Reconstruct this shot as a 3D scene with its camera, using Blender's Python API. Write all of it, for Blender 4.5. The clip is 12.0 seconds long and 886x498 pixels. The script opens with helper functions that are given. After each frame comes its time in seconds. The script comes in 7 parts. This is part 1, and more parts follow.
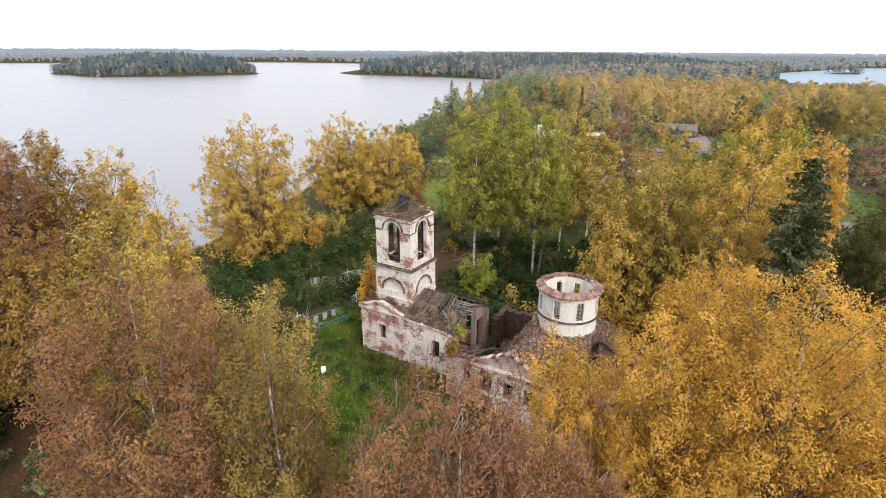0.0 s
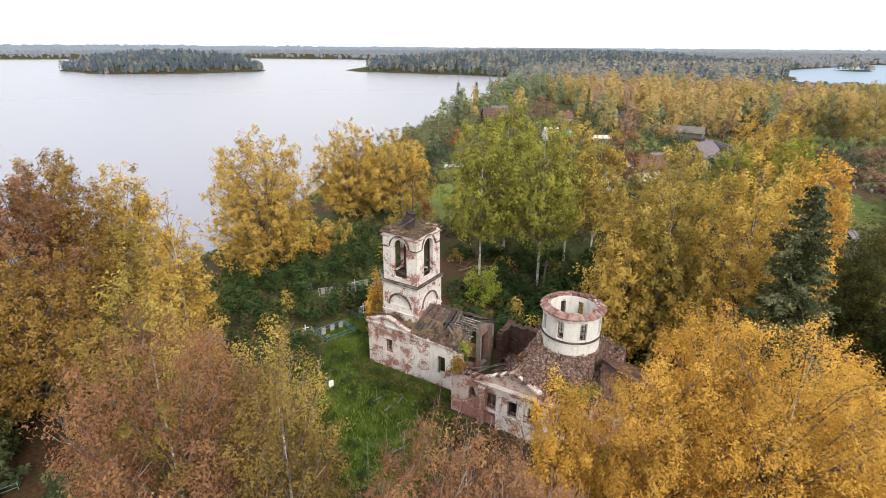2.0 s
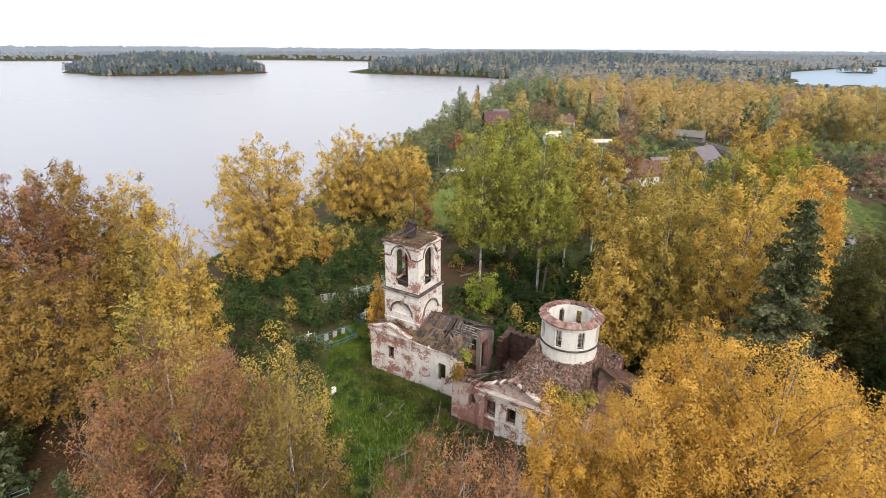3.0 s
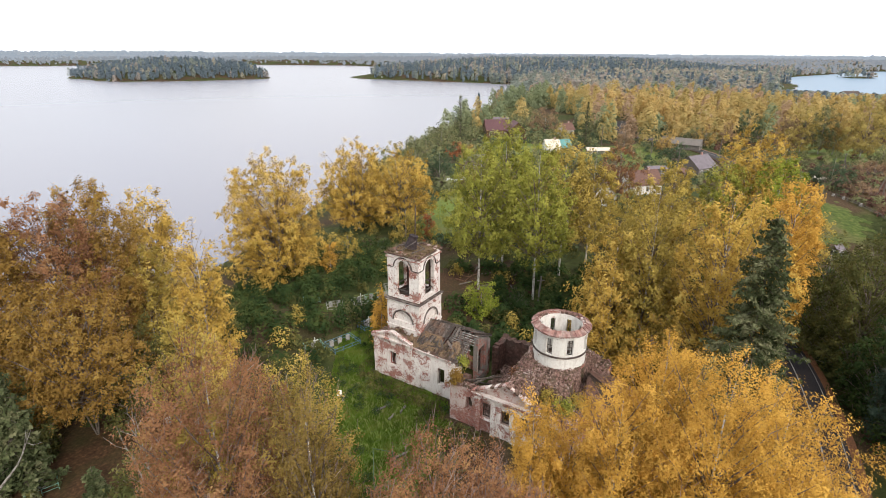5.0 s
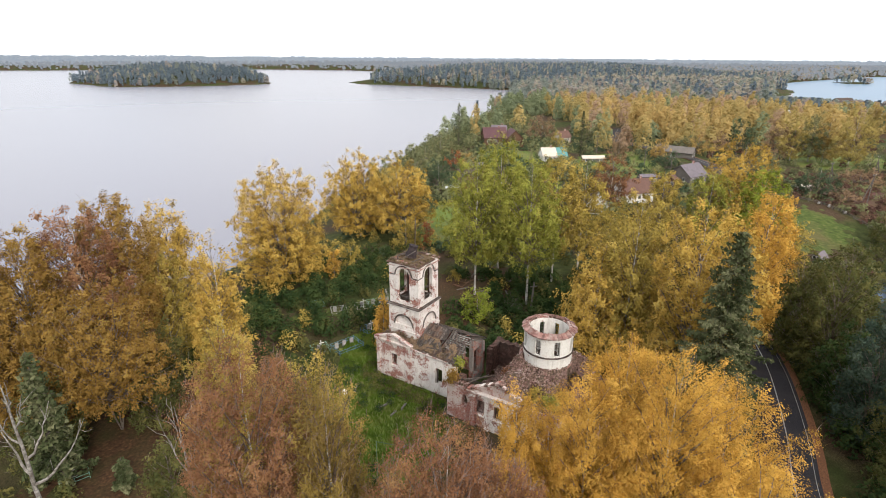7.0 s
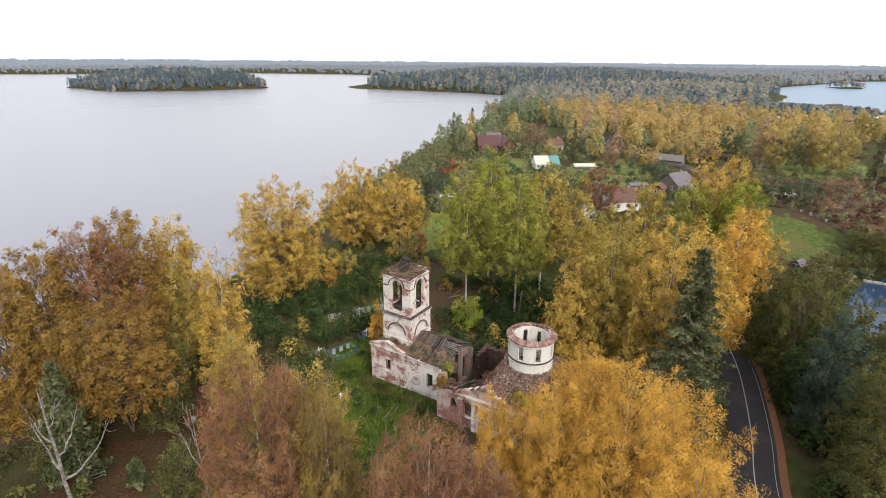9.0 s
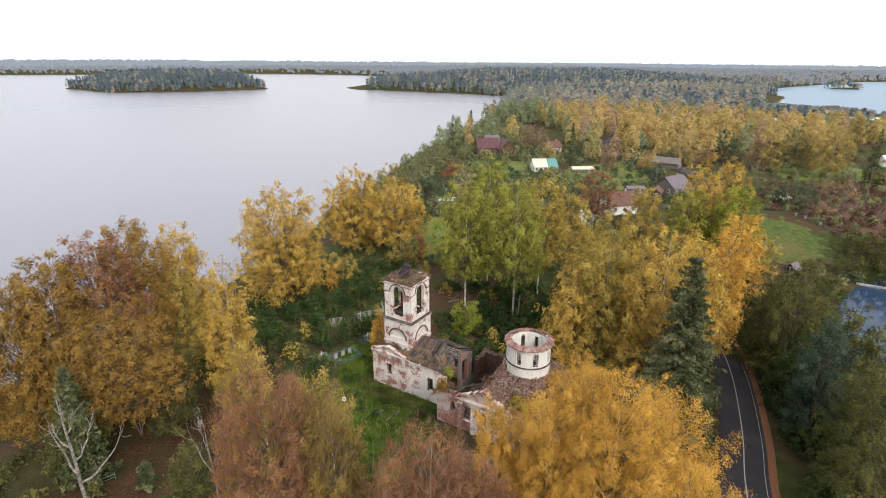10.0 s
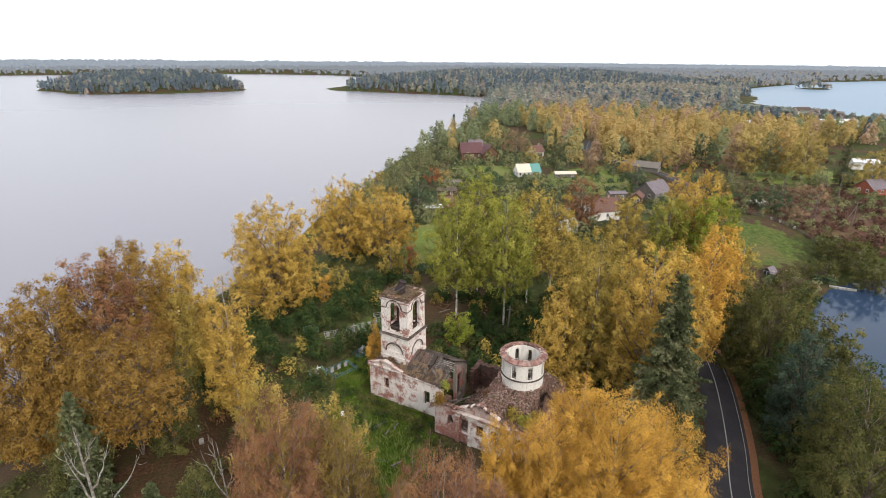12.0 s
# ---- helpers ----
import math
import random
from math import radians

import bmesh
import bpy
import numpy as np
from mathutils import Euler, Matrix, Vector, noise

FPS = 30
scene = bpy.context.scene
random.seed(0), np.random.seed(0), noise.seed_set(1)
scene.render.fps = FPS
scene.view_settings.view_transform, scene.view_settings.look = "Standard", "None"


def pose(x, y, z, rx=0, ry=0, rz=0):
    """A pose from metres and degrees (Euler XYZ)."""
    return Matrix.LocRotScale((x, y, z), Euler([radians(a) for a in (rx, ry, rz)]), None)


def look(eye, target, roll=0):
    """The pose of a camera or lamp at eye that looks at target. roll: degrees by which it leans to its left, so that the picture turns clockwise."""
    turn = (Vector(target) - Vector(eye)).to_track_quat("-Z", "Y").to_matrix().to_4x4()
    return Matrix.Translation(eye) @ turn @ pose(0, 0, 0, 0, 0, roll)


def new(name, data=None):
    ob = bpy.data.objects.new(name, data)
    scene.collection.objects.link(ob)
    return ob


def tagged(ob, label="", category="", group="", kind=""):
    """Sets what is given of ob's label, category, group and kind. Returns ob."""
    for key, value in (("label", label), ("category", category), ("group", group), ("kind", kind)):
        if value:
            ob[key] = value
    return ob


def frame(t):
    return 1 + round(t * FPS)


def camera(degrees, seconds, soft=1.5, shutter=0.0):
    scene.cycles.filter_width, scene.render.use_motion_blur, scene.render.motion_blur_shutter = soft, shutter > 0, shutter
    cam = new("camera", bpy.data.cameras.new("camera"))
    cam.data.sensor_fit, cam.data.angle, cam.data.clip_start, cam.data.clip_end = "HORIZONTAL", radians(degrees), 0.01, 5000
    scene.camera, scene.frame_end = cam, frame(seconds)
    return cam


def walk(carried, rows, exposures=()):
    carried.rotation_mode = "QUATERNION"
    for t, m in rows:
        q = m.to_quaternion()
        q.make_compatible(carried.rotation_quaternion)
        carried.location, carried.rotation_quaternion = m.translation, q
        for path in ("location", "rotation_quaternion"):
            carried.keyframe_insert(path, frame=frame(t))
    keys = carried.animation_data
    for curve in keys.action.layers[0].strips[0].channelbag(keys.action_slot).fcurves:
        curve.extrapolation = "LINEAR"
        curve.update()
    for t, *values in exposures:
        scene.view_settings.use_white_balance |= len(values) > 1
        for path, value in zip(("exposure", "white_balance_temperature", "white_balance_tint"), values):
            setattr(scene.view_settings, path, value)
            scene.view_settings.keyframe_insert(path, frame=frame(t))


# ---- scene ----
cam = camera(79.3, 12.0, soft=0.55)
METRES, EYE, TILT, LEAN, TURN = 26.0, 35.4, -20.3, -0.25, 0.0
ROWS = [
    (0.0, 0.0, 0.0, 0.0, 0.0, 0.0, -0.0),
    (0.5, -0.0012, -0.0035, 0.0266, 0.17, -0.19, -0.09),
    (1.0, -0.002, -0.0122, 0.0518, 0.34, -0.34, -0.18),
    (1.5, -0.001, -0.0237, 0.0741, 0.48, -0.46, -0.21),
    (2.0, -0.0008, -0.0377, 0.0953, 0.62, -0.41, -0.24),
    (2.5, 0.0006, -0.0588, 0.1174, 0.73, -0.37, -0.28),
    (3.0, 0.0032, -0.0829, 0.1323, 0.79, -0.3, -0.31),
    (5.0, 0.0185, -0.2454, 0.1742, 0.98, 0.09, -0.35),
    (5.5, 0.0191, -0.2966, 0.1824, 1.0, 0.2, -0.36),
    (6.0, 0.0202, -0.3488, 0.1892, 1.01, 0.3, -0.39),
    (6.5, 0.0245, -0.402, 0.1949, 0.97, 0.41, -0.39),
    (7.0, 0.0295, -0.4562, 0.2012, 0.9, 0.5, -0.38),
    (9.0, 0.0713, -0.6534, 0.2547, 0.61, 0.81, -0.33),
    (9.5, 0.0729, -0.6955, 0.2756, 0.55, 0.82, -0.29),
    (10.0, 0.0666, -0.7314, 0.2959, 0.49, 0.81, -0.26),
    (10.5, 0.0526, -0.7609, 0.3182, 0.47, 0.81, -0.25),
    (11.0, 0.0334, -0.786, 0.3426, 0.43, 0.79, -0.25),
    (11.5, 0.0121, -0.8041, 0.369, -0.3, 0.77, -0.0),
    (12.0, -0.0129, -0.8168, 0.3963, -1.49, 0.74, 0.45),
]
walk(cam, [(t, pose(0, 0, EYE, TILT, LEAN, TURN) @ pose(METRES * x, METRES * y, METRES * z, 90 + pitch, roll, yaw)) for t, x, y, z, yaw, pitch, roll in ROWS],
     exposures=((0.0, 0.11), (6.0, 0.06), (12.0, -0.06)))

# ---- world, sun ----
SUN_AZ, SUN_EL = 150.0, 34.0      # degrees: clockwise from +y, above the horizon
world = bpy.data.worlds.new("world")
scene.world = world
world.use_nodes = True
wn, wl = world.node_tree.nodes, world.node_tree.links
wn.clear()
w_out = wn.new("ShaderNodeOutputWorld")
w_bg = wn.new("ShaderNodeBackground")
w_sky = wn.new("ShaderNodeTexSky")
w_sky.sky_type = "NISHITA"
w_sky.sun_disc = False
w_sky.sun_elevation, w_sky.sun_rotation = radians(SUN_EL), radians(SUN_AZ)
w_sky.air_density, w_sky.dust_density, w_sky.ozone_density = 1.0, 3.0, 1.0
w_mul = wn.new("ShaderNodeVectorMath")
w_mul.operation = "SCALE"
w_mul.inputs["Scale"].default_value = 0.08
# an overcast veil: thin cloud, a little uneven
w_tc = wn.new("ShaderNodeTexCoord")
w_map = wn.new("ShaderNodeMapping")
w_map.inputs["Scale"].default_value = (1.0, 1.0, 3.0)
w_noise = wn.new("ShaderNodeTexNoise")
w_noise.inputs["Scale"].default_value = 2.2
w_noise.inputs["Detail"].default_value = 5.0
w_ramp = wn.new("ShaderNodeValToRGB")
w_ramp.color_ramp.elements[0].position, w_ramp.color_ramp.elements[0].color = 0.3, (0.80, 0.88, 1.0, 1)
w_ramp.color_ramp.elements[1].position, w_ramp.color_ramp.elements[1].color = 0.62, (1.0, 0.985, 0.955, 1)
w_mix = wn.new("ShaderNodeMix")
w_mix.data_type = "RGBA"
w_mix.inputs["Factor"].default_value = 0.86
wl.new(w_tc.outputs["Generated"], w_map.inputs["Vector"])
wl.new(w_map.outputs["Vector"], w_noise.inputs["Vector"])
wl.new(w_noise.outputs["Fac"], w_ramp.inputs["Fac"])
wl.new(w_sky.outputs["Color"], w_mul.inputs[0])
wl.new(w_mul.outputs["Vector"], w_mix.inputs["A"])
wl.new(w_ramp.outputs["Color"], w_mix.inputs["B"])
# the veil is brightest overhead
w_sep = wn.new("ShaderNodeSeparateXYZ")
w_low = wn.new("ShaderNodeMapRange")
w_low.interpolation_type = "SMOOTHSTEP"
w_low.inputs["From Min"].default_value, w_low.inputs["From Max"].default_value = 0.0, 0.75
w_low.inputs["To Min"].default_value, w_low.inputs["To Max"].default_value = 0.98, 1.12
w_gain = wn.new("ShaderNodeVectorMath")
w_gain.operation = "SCALE"
wl.new(w_tc.outputs["Generated"], w_sep.inputs[0])
wl.new(w_sep.outputs["Z"], w_low.inputs["Value"])
wl.new(w_mix.outputs["Result"], w_gain.inputs[0])
wl.new(w_low.outputs["Result"], w_gain.inputs["Scale"])
wl.new(w_gain.outputs["Vector"], w_bg.inputs["Color"])
w_bg.inputs["Strength"].default_value = 1.75
wl.new(w_bg.outputs["Background"], w_out.inputs["Surface"])

sun = new("sun", bpy.data.lights.new("sun", "SUN"))
sun.data.energy, sun.data.angle, sun.data.color = 2.7, radians(11), (1.0, 0.93, 0.84)
_az, _el = radians(SUN_AZ), radians(SUN_EL)
_to_sun = Vector((math.sin(_az) * math.cos(_el), math.cos(_az) * math.cos(_el), math.sin(_el)))
sun.matrix_world = look(_to_sun * 200, (0, 0, 0))
scene.view_settings.exposure = 0.0

# ---- materials ----
def node_mat(name):
    m = bpy.data.materials.new(name)
    m.use_nodes = True
    nt = m.node_tree
    nt.nodes.clear()
    out = nt.nodes.new("ShaderNodeOutputMaterial")
    return m, nt.nodes, nt.links, out


def ramp_node(nodes, stops):
    r = nodes.new("ShaderNodeValToRGB")
    els = r.color_ramp.elements
    while len(els) < len(stops):
        els.new(0.5)
    for e, (p, c) in zip(els, stops):
        e.position, e.color = p, (*c, 1)
    return r


def noise_node(nodes, links, coord, scale, detail=4.0, rough=0.55):
    n = nodes.new("ShaderNodeTexNoise")
    n.inputs["Scale"].default_value = scale
    n.inputs["Detail"].default_value = detail
    n.inputs["Roughness"].default_value = rough
    links.new(coord, n.inputs["Vector"])
    return n


def mix_rgb(nodes, links, fac, a, b, mode="MIX"):
    n = nodes.new("ShaderNodeMix")
    n.data_type, n.blend_type = "RGBA", mode
    for sock, v in ((n.inputs["Factor"], fac), (n.inputs["A"], a), (n.inputs["B"], b)):
        if hasattr(v, "is_linked"):
            links.new(v, sock)
        elif isinstance(v, tuple):
            sock.default_value = (*v, 1)
        else:
            sock.default_value = v
    return n.outputs["Result"]


def bump_node(nodes, links, height, strength, distance):
    b = nodes.new("ShaderNodeBump")
    b.inputs["Strength"].default_value = strength
    b.inputs["Distance"].default_value = distance
    links.new(height, b.inputs["Height"])
    return b.outputs["Normal"]


def surface(name, stops, fine, coarse, rough=0.85, bump=0.4, dist=0.02, stain=(0.5, 0.45, 0.4), stain_amount=0.35, metal=0.0, random_amount=0.0):
    """A rough surface: colour by fine noise, stained by coarse noise, with relief."""
    m, nodes, links, out = node_mat(name)
    tc = nodes.new("ShaderNodeTexCoord").outputs["Object"]
    f = noise_node(nodes, links, tc, fine, 6.0)
    c = noise_node(nodes, links, tc, coarse, 4.0)
    ramp = ramp_node(nodes, stops)
    links.new(f.outputs["Fac"], ramp.inputs["Fac"])
    patch = ramp_node(nodes, [(0.45, (0, 0, 0)), (0.7, (1, 1, 1))])
    links.new(c.outputs["Fac"], patch.inputs["Fac"])
    amount = nodes.new("ShaderNodeMath")
    amount.operation = "MULTIPLY"
    amount.inputs[1].default_value = stain_amount
    links.new(patch.outputs["Color"], amount.inputs[0])
    col = mix_rgb(nodes, links, amount.outputs[0], ramp.outputs["Color"], stain)
    if random_amount:
        oi = nodes.new("ShaderNodeObjectInfo")
        hsv = nodes.new("ShaderNodeHueSaturation")
        mr = nodes.new("ShaderNodeMapRange")
        mr.inputs["To Min"].default_value, mr.inputs["To Max"].default_value = 1 - random_amount, 1 + random_amount
        links.new(oi.outputs["Random"], mr.inputs["Value"])
        links.new(mr.outputs["Result"], hsv.inputs["Value"])
        links.new(col, hsv.inputs["Color"])
        col = hsv.outputs["Color"]
    p = nodes.new("ShaderNodeBsdfPrincipled")
    links.new(col, p.inputs["Base Color"])
    p.inputs["Roughness"].default_value, p.inputs["Metallic"].default_value = rough, metal
    p.inputs["Specular IOR Level"].default_value = 0.12 if rough > 0.78 else 0.4
    if bump:
        links.new(bump_node(nodes, links, f.outputs["Fac"], bump, dist), p.inputs["Normal"])
    links.new(p.outputs["BSDF"], out.inputs["Surface"])
    return m


def leaf_mat(name, stops, glow=0.19, patch=0.12, tint=(0.25, 0.13, 0.03), grain=0.35, vary=0.26):
    """Leaves: each its own shade, shifted over the crown in patches; light comes through."""
    m, nodes, links, out = node_mat(name)
    geo = nodes.new("ShaderNodeNewGeometry")
    tc = nodes.new("ShaderNodeTexCoord").outputs["Object"]
    big = noise_node(nodes, links, tc, grain, 3.0)
    ramp = ramp_node(nodes, stops)
    add = nodes.new("ShaderNodeMath")
    add.operation = "MULTIPLY_ADD"
    links.new(geo.outputs["Random Per Island"], add.inputs[0])
    add.inputs[1].default_value = vary
    shift = nodes.new("ShaderNodeMapRange")
    shift.inputs["From Min"].default_value, shift.inputs["From Max"].default_value = 0.3, 0.7
    shift.inputs["To Min"].default_value, shift.inputs["To Max"].default_value = 0.0, 1.0 - vary
    links.new(big.outputs["Fac"], shift.inputs["Value"])
    links.new(shift.outputs["Result"], add.inputs[2])
    links.new(add.outputs[0], ramp.inputs["Fac"])
    pm = nodes.new("ShaderNodeMath")
    pm.operation = "MULTIPLY"
    pm.inputs[1].default_value = patch
    small = noise_node(nodes, links, tc, 1.1, 2.0)
    sr = ramp_node(nodes, [(0.5, (0, 0, 0)), (0.65, (1, 1, 1))])
    links.new(small.outputs["Fac"], sr.inputs["Fac"])
    links.new(sr.outputs["Color"], pm.inputs[0])
    col = mix_rgb(nodes, links, pm.outputs[0], ramp.outputs["Color"], tint)
    d = nodes.new("ShaderNodeBsdfDiffuse")
    t = nodes.new("ShaderNodeBsdfTranslucent")
    links.new(col, d.inputs["Color"])
    links.new(col, t.inputs["Color"])
    mx = nodes.new("ShaderNodeMixShader")
    mx.inputs["Fac"].default_value = glow
    links.new(d.outputs["BSDF"], mx.inputs[1])
    links.new(t.outputs["BSDF"], mx.inputs[2])
    links.new(mx.outputs["Shader"], out.inputs["Surface"])
    return m


def plaster_mat(name, red_from, red_to, white=(0.78, 0.74, 0.70), pink=(0.62, 0.47, 0.42)):
    """White limewash over brick: the brick shows through where the plaster is lost."""
    m, nodes, links, out = node_mat(name)
    tc = nodes.new("ShaderNodeTexCoord").outputs["Object"]
    sep = nodes.new("ShaderNodeSeparateXYZ")
    links.new(tc, sep.inputs[0])
    add = nodes.new("ShaderNodeMath")
    links.new(sep.outputs["X"], add.inputs[0])
    links.new(sep.outputs["Y"], add.inputs[1])
    comb = nodes.new("ShaderNodeCombineXYZ")
    links.new(add.outputs[0], comb.inputs["X"])
    links.new(sep.outputs["Z"], comb.inputs["Y"])
    brick = nodes.new("ShaderNodeTexBrick")
    brick.inputs["Scale"].default_value = 1.0
    brick.inputs["Brick Width"].default_value, brick.inputs["Row Height"].default_value = 0.27, 0.085
    brick.inputs["Mortar Size"].default_value = 0.012
    brick.inputs["Color1"].default_value = (0.20, 0.06, 0.048, 1)
    brick.inputs["Color2"].default_value = (0.36, 0.13, 0.10, 1)
    brick.inputs["Mortar"].default_value = (0.36, 0.27, 0.235, 1)
    links.new(comb.outputs[0], brick.inputs["Vector"])
    big = noise_node(nodes, links, tc, 0.55, 6.0, 0.62)
    mid = noise_node(nodes, links, tc, 3.4, 8.0, 0.72)
    fine = noise_node(nodes, links, tc, 14.0, 4.0)
    spot = noise_node(nodes, links, tc, 7.5, 5.0, 0.7)
    s = nodes.new("ShaderNodeMath")
    s.operation = "MULTIPLY_ADD"
    links.new(mid.outputs["Fac"], s.inputs[0])
    s.inputs[1].default_value = 0.6
    links.new(big.outputs["Fac"], s.inputs[2])
    s2 = nodes.new("ShaderNodeMath")
    s2.operation = "MULTIPLY_ADD"
    links.new(spot.outputs["Fac"], s2.inputs[0])
    s2.inputs[1].default_value = 0.5
    links.new(s.outputs[0], s2.inputs[2])
    half = nodes.new("ShaderNodeMath")
    half.operation = "MULTIPLY"
    half.inputs[1].default_value = 0.5
    links.new(s2.outputs[0], half.inputs[0])
    lost = ramp_node(nodes, [(red_from / 2, (0, 0, 0)), (red_to / 2, (1, 1, 1))])
    links.new(half.outputs[0], lost.inputs["Fac"])
    wash = ramp_node(nodes, [(0.3, pink), (0.48, white), (0.75, tuple(min(0.85, 1.05 * c) for c in white))])
    links.new(mid.outputs["Fac"], wash.inputs["Fac"])
    # rain streaks: noise drawn out downwards
    mp = nodes.new("ShaderNodeMapping")
    mp.inputs["Scale"].default_value = (1.7, 1.7, 0.35)
    links.new(tc, mp.inputs["Vector"])
    streak = noise_node(nodes, links, mp.outputs["Vector"], 1.0, 5.0)
    sr = ramp_node(nodes, [(0.52, (0, 0, 0)), (0.74, (0.6, 0.6, 0.6))])
    links.new(streak.outputs["Fac"], sr.inputs["Fac"])
    col = mix_rgb(nodes, links, sr.outputs["Color"], wash.outputs["Color"], (0.36, 0.31, 0.27))
    col = mix_rgb(nodes, links, lost.outputs["Color"], col, brick.outputs["Color"])
    grime = ramp_node(nodes, [(0.3, (0.75, 0.72, 0.68)), (0.6, (1, 1, 1))])
    links.new(fine.outputs["Fac"], grime.inputs["Fac"])
    col = mix_rgb(nodes, links, 0.6, col, grime.outputs["Color"], "MULTIPLY")
    p = nodes.new("ShaderNodeBsdfPrincipled")
    links.new(col, p.inputs["Base Color"])
    p.inputs["Roughness"].default_value = 0.92
    p.inputs["Specular IOR Level"].default_value = 0.15
    h = nodes.new("ShaderNodeMath")
    h.operation = "MULTIPLY_ADD"
    links.new(lost.outputs["Color"], h.inputs[0])
    h.inputs[1].default_value = -1.2
    links.new(fine.outputs["Fac"], h.inputs[2])
    links.new(bump_node(nodes, links, h.outputs[0], 0.6, 0.03), p.inputs["Normal"])
    links.new(p.outputs["BSDF"], out.inputs["Surface"])
    return m


PLASTER = plaster_mat("flaking_plaster", 1.085, 1.13, white=(0.70, 0.655, 0.625), pink=(0.45, 0.35, 0.315))
PLASTER_PINK = plaster_mat("worn_plaster", 1.05, 1.10, white=(0.66, 0.60, 0.565), pink=(0.42, 0.29, 0.25))
PLASTER_RED = plaster_mat("bare_brick", 1.01, 1.05, white=(0.50, 0.41, 0.38), pink=(0.27, 0.14, 0.115))
PLASTER_WHITE = plaster_mat("whitewash", 1.22, 1.26, white=(0.68, 0.66, 0.625), pink=(0.56, 0.50, 0.46))
MOULDING = surface("grimy_moulding", [(0.3, (0.035, 0.027, 0.025)), (0.6, (0.085, 0.062, 0.055)), (0.8, (0.19, 0.14, 0.12))], 5.0, 1.2, bump=0.5)
BRICK_RUBBLE = surface("brick_rubble", [(0.35, (0.05, 0.032, 0.026)), (0.48, (0.14, 0.082, 0.066)), (0.63, (0.27, 0.175, 0.148)), (0.78, (0.46, 0.38, 0.34))], 4.0, 0.8, bump=1.0, dist=0.12, stain=(0.055, 0.05, 0.028), stain_amount=0.8)
OLD_BOARD = surface("weathered_board", [(0.3, (0.045, 0.038, 0.034)), (0.6, (0.115, 0.098, 0.09)), (0.8, (0.23, 0.20, 0.18))], 4.0, 0.6, bump=0.5, stain=(0.16, 0.10, 0.06), stain_amount=0.4, random_amount=0.35)
DARK_ROOF = surface("tarred_roof", [(0.3, (0.032, 0.026, 0.024)), (0.6, (0.082, 0.066, 0.058)), (0.8, (0.145, 0.12, 0.105))], 3.5, 0.6, bump=0.6, dist=0.05, stain=(0.15, 0.08, 0.05), stain_amount=0.5, random_amount=0.3)
RUST_ROOF = surface("rusty_sheet", [(0.3, (0.10, 0.05, 0.04)), (0.6, (0.22, 0.12, 0.09)), (0.8, (0.30, 0.20, 0.16))], 2.0, 0.4, rough=0.7, bump=0.3, stain=(0.12, 0.10, 0.09), stain_amount=0.5)
CAP_TILE = surface("red_cap", [(0.3, (0.14, 0.07, 0.06)), (0.6, (0.25, 0.135, 0.115)), (0.8, (0.36, 0.24, 0.215))], 3.0, 1.2, bump=0.4, random_amount=0.3)
SPIRE_SHEET = surface("sooty_sheet", [(0.3, (0.018, 0.014, 0.016)), (0.7, (0.05, 0.04, 0.042))], 3.0, 0.8, rough=0.8, bump=0.3, stain=(0.07, 0.045, 0.035), stain_amount=0.4)
IRON = surface("rusty_iron", [(0.3, (0.05, 0.035, 0.03)), (0.7, (0.12, 0.08, 0.06))], 12.0, 2.0, rough=0.6, metal=0.4)
DRY_GRASS = surface("dry_turf", [(0.3, (0.08, 0.05, 0.035)), (0.55, (0.17, 0.115, 0.07)), (0.8, (0.26, 0.19, 0.11))], 5.0, 0.7, bump=1.0, dist=0.1, stain=(0.12, 0.07, 0.05), stain_amount=0.5)
BIRCH_BARK = surface("birch_bark", [(0.35, (0.08, 0.07, 0.06)), (0.48, (0.42, 0.39, 0.36)), (0.7, (0.62, 0.59, 0.55))], 3.0, 0.8, bump=0.4, stain=(0.10, 0.09, 0.07), stain_amount=0.55)
DARK_BARK = surface("dark_bark", [(0.3, (0.05, 0.04, 0.035)), (0.7, (0.16, 0.13, 0.11))], 6.0, 0.9, bump=0.8, dist=0.04, stain=(0.12, 0.13, 0.08))
TWIG = surface("twig", [(0.3, (0.13, 0.085, 0.075)), (0.7, (0.25, 0.17, 0.15))], 5.0, 1.0, bump=0)
BOUGH = surface("bough_bark", [(0.3, (0.07, 0.05, 0.042)), (0.7, (0.17, 0.125, 0.11))], 5.0, 1.0, bump=0.2)
SOIL = surface("dark_leaf_soil", [(0.3, (0.03, 0.016, 0.010)), (0.55, (0.065, 0.035, 0.018)), (0.75, (0.12, 0.065, 0.03))], 3.0, 0.25, bump=0.8, dist=0.08, stain=(0.03, 0.036, 0.012), stain_amount=0.6)
LEAF_GOLD = leaf_mat("leaf_gold", [(0.0, (0.192, 0.117, 0.026)), (0.3, (0.404, 0.234, 0.049)), (0.65, (0.606, 0.348, 0.072)), (1.0, (0.666, 0.43, 0.107))], glow=0.24, tint=(0.30, 0.21, 0.035))
LEAF_YELLOW = leaf_mat("leaf_yellow", [(0.0, (0.156, 0.1, 0.026)), (0.4, (0.405, 0.264, 0.058)), (0.7, (0.526, 0.354, 0.085)), (1.0, (0.441, 0.362, 0.107))])
LEAF_OLIVE = leaf_mat("leaf_olive", [(0.0, (0.11, 0.084, 0.024)), (0.4, (0.287, 0.218, 0.052)), (0.7, (0.415, 0.304, 0.075)), (1.0, (0.581, 0.422, 0.129))])
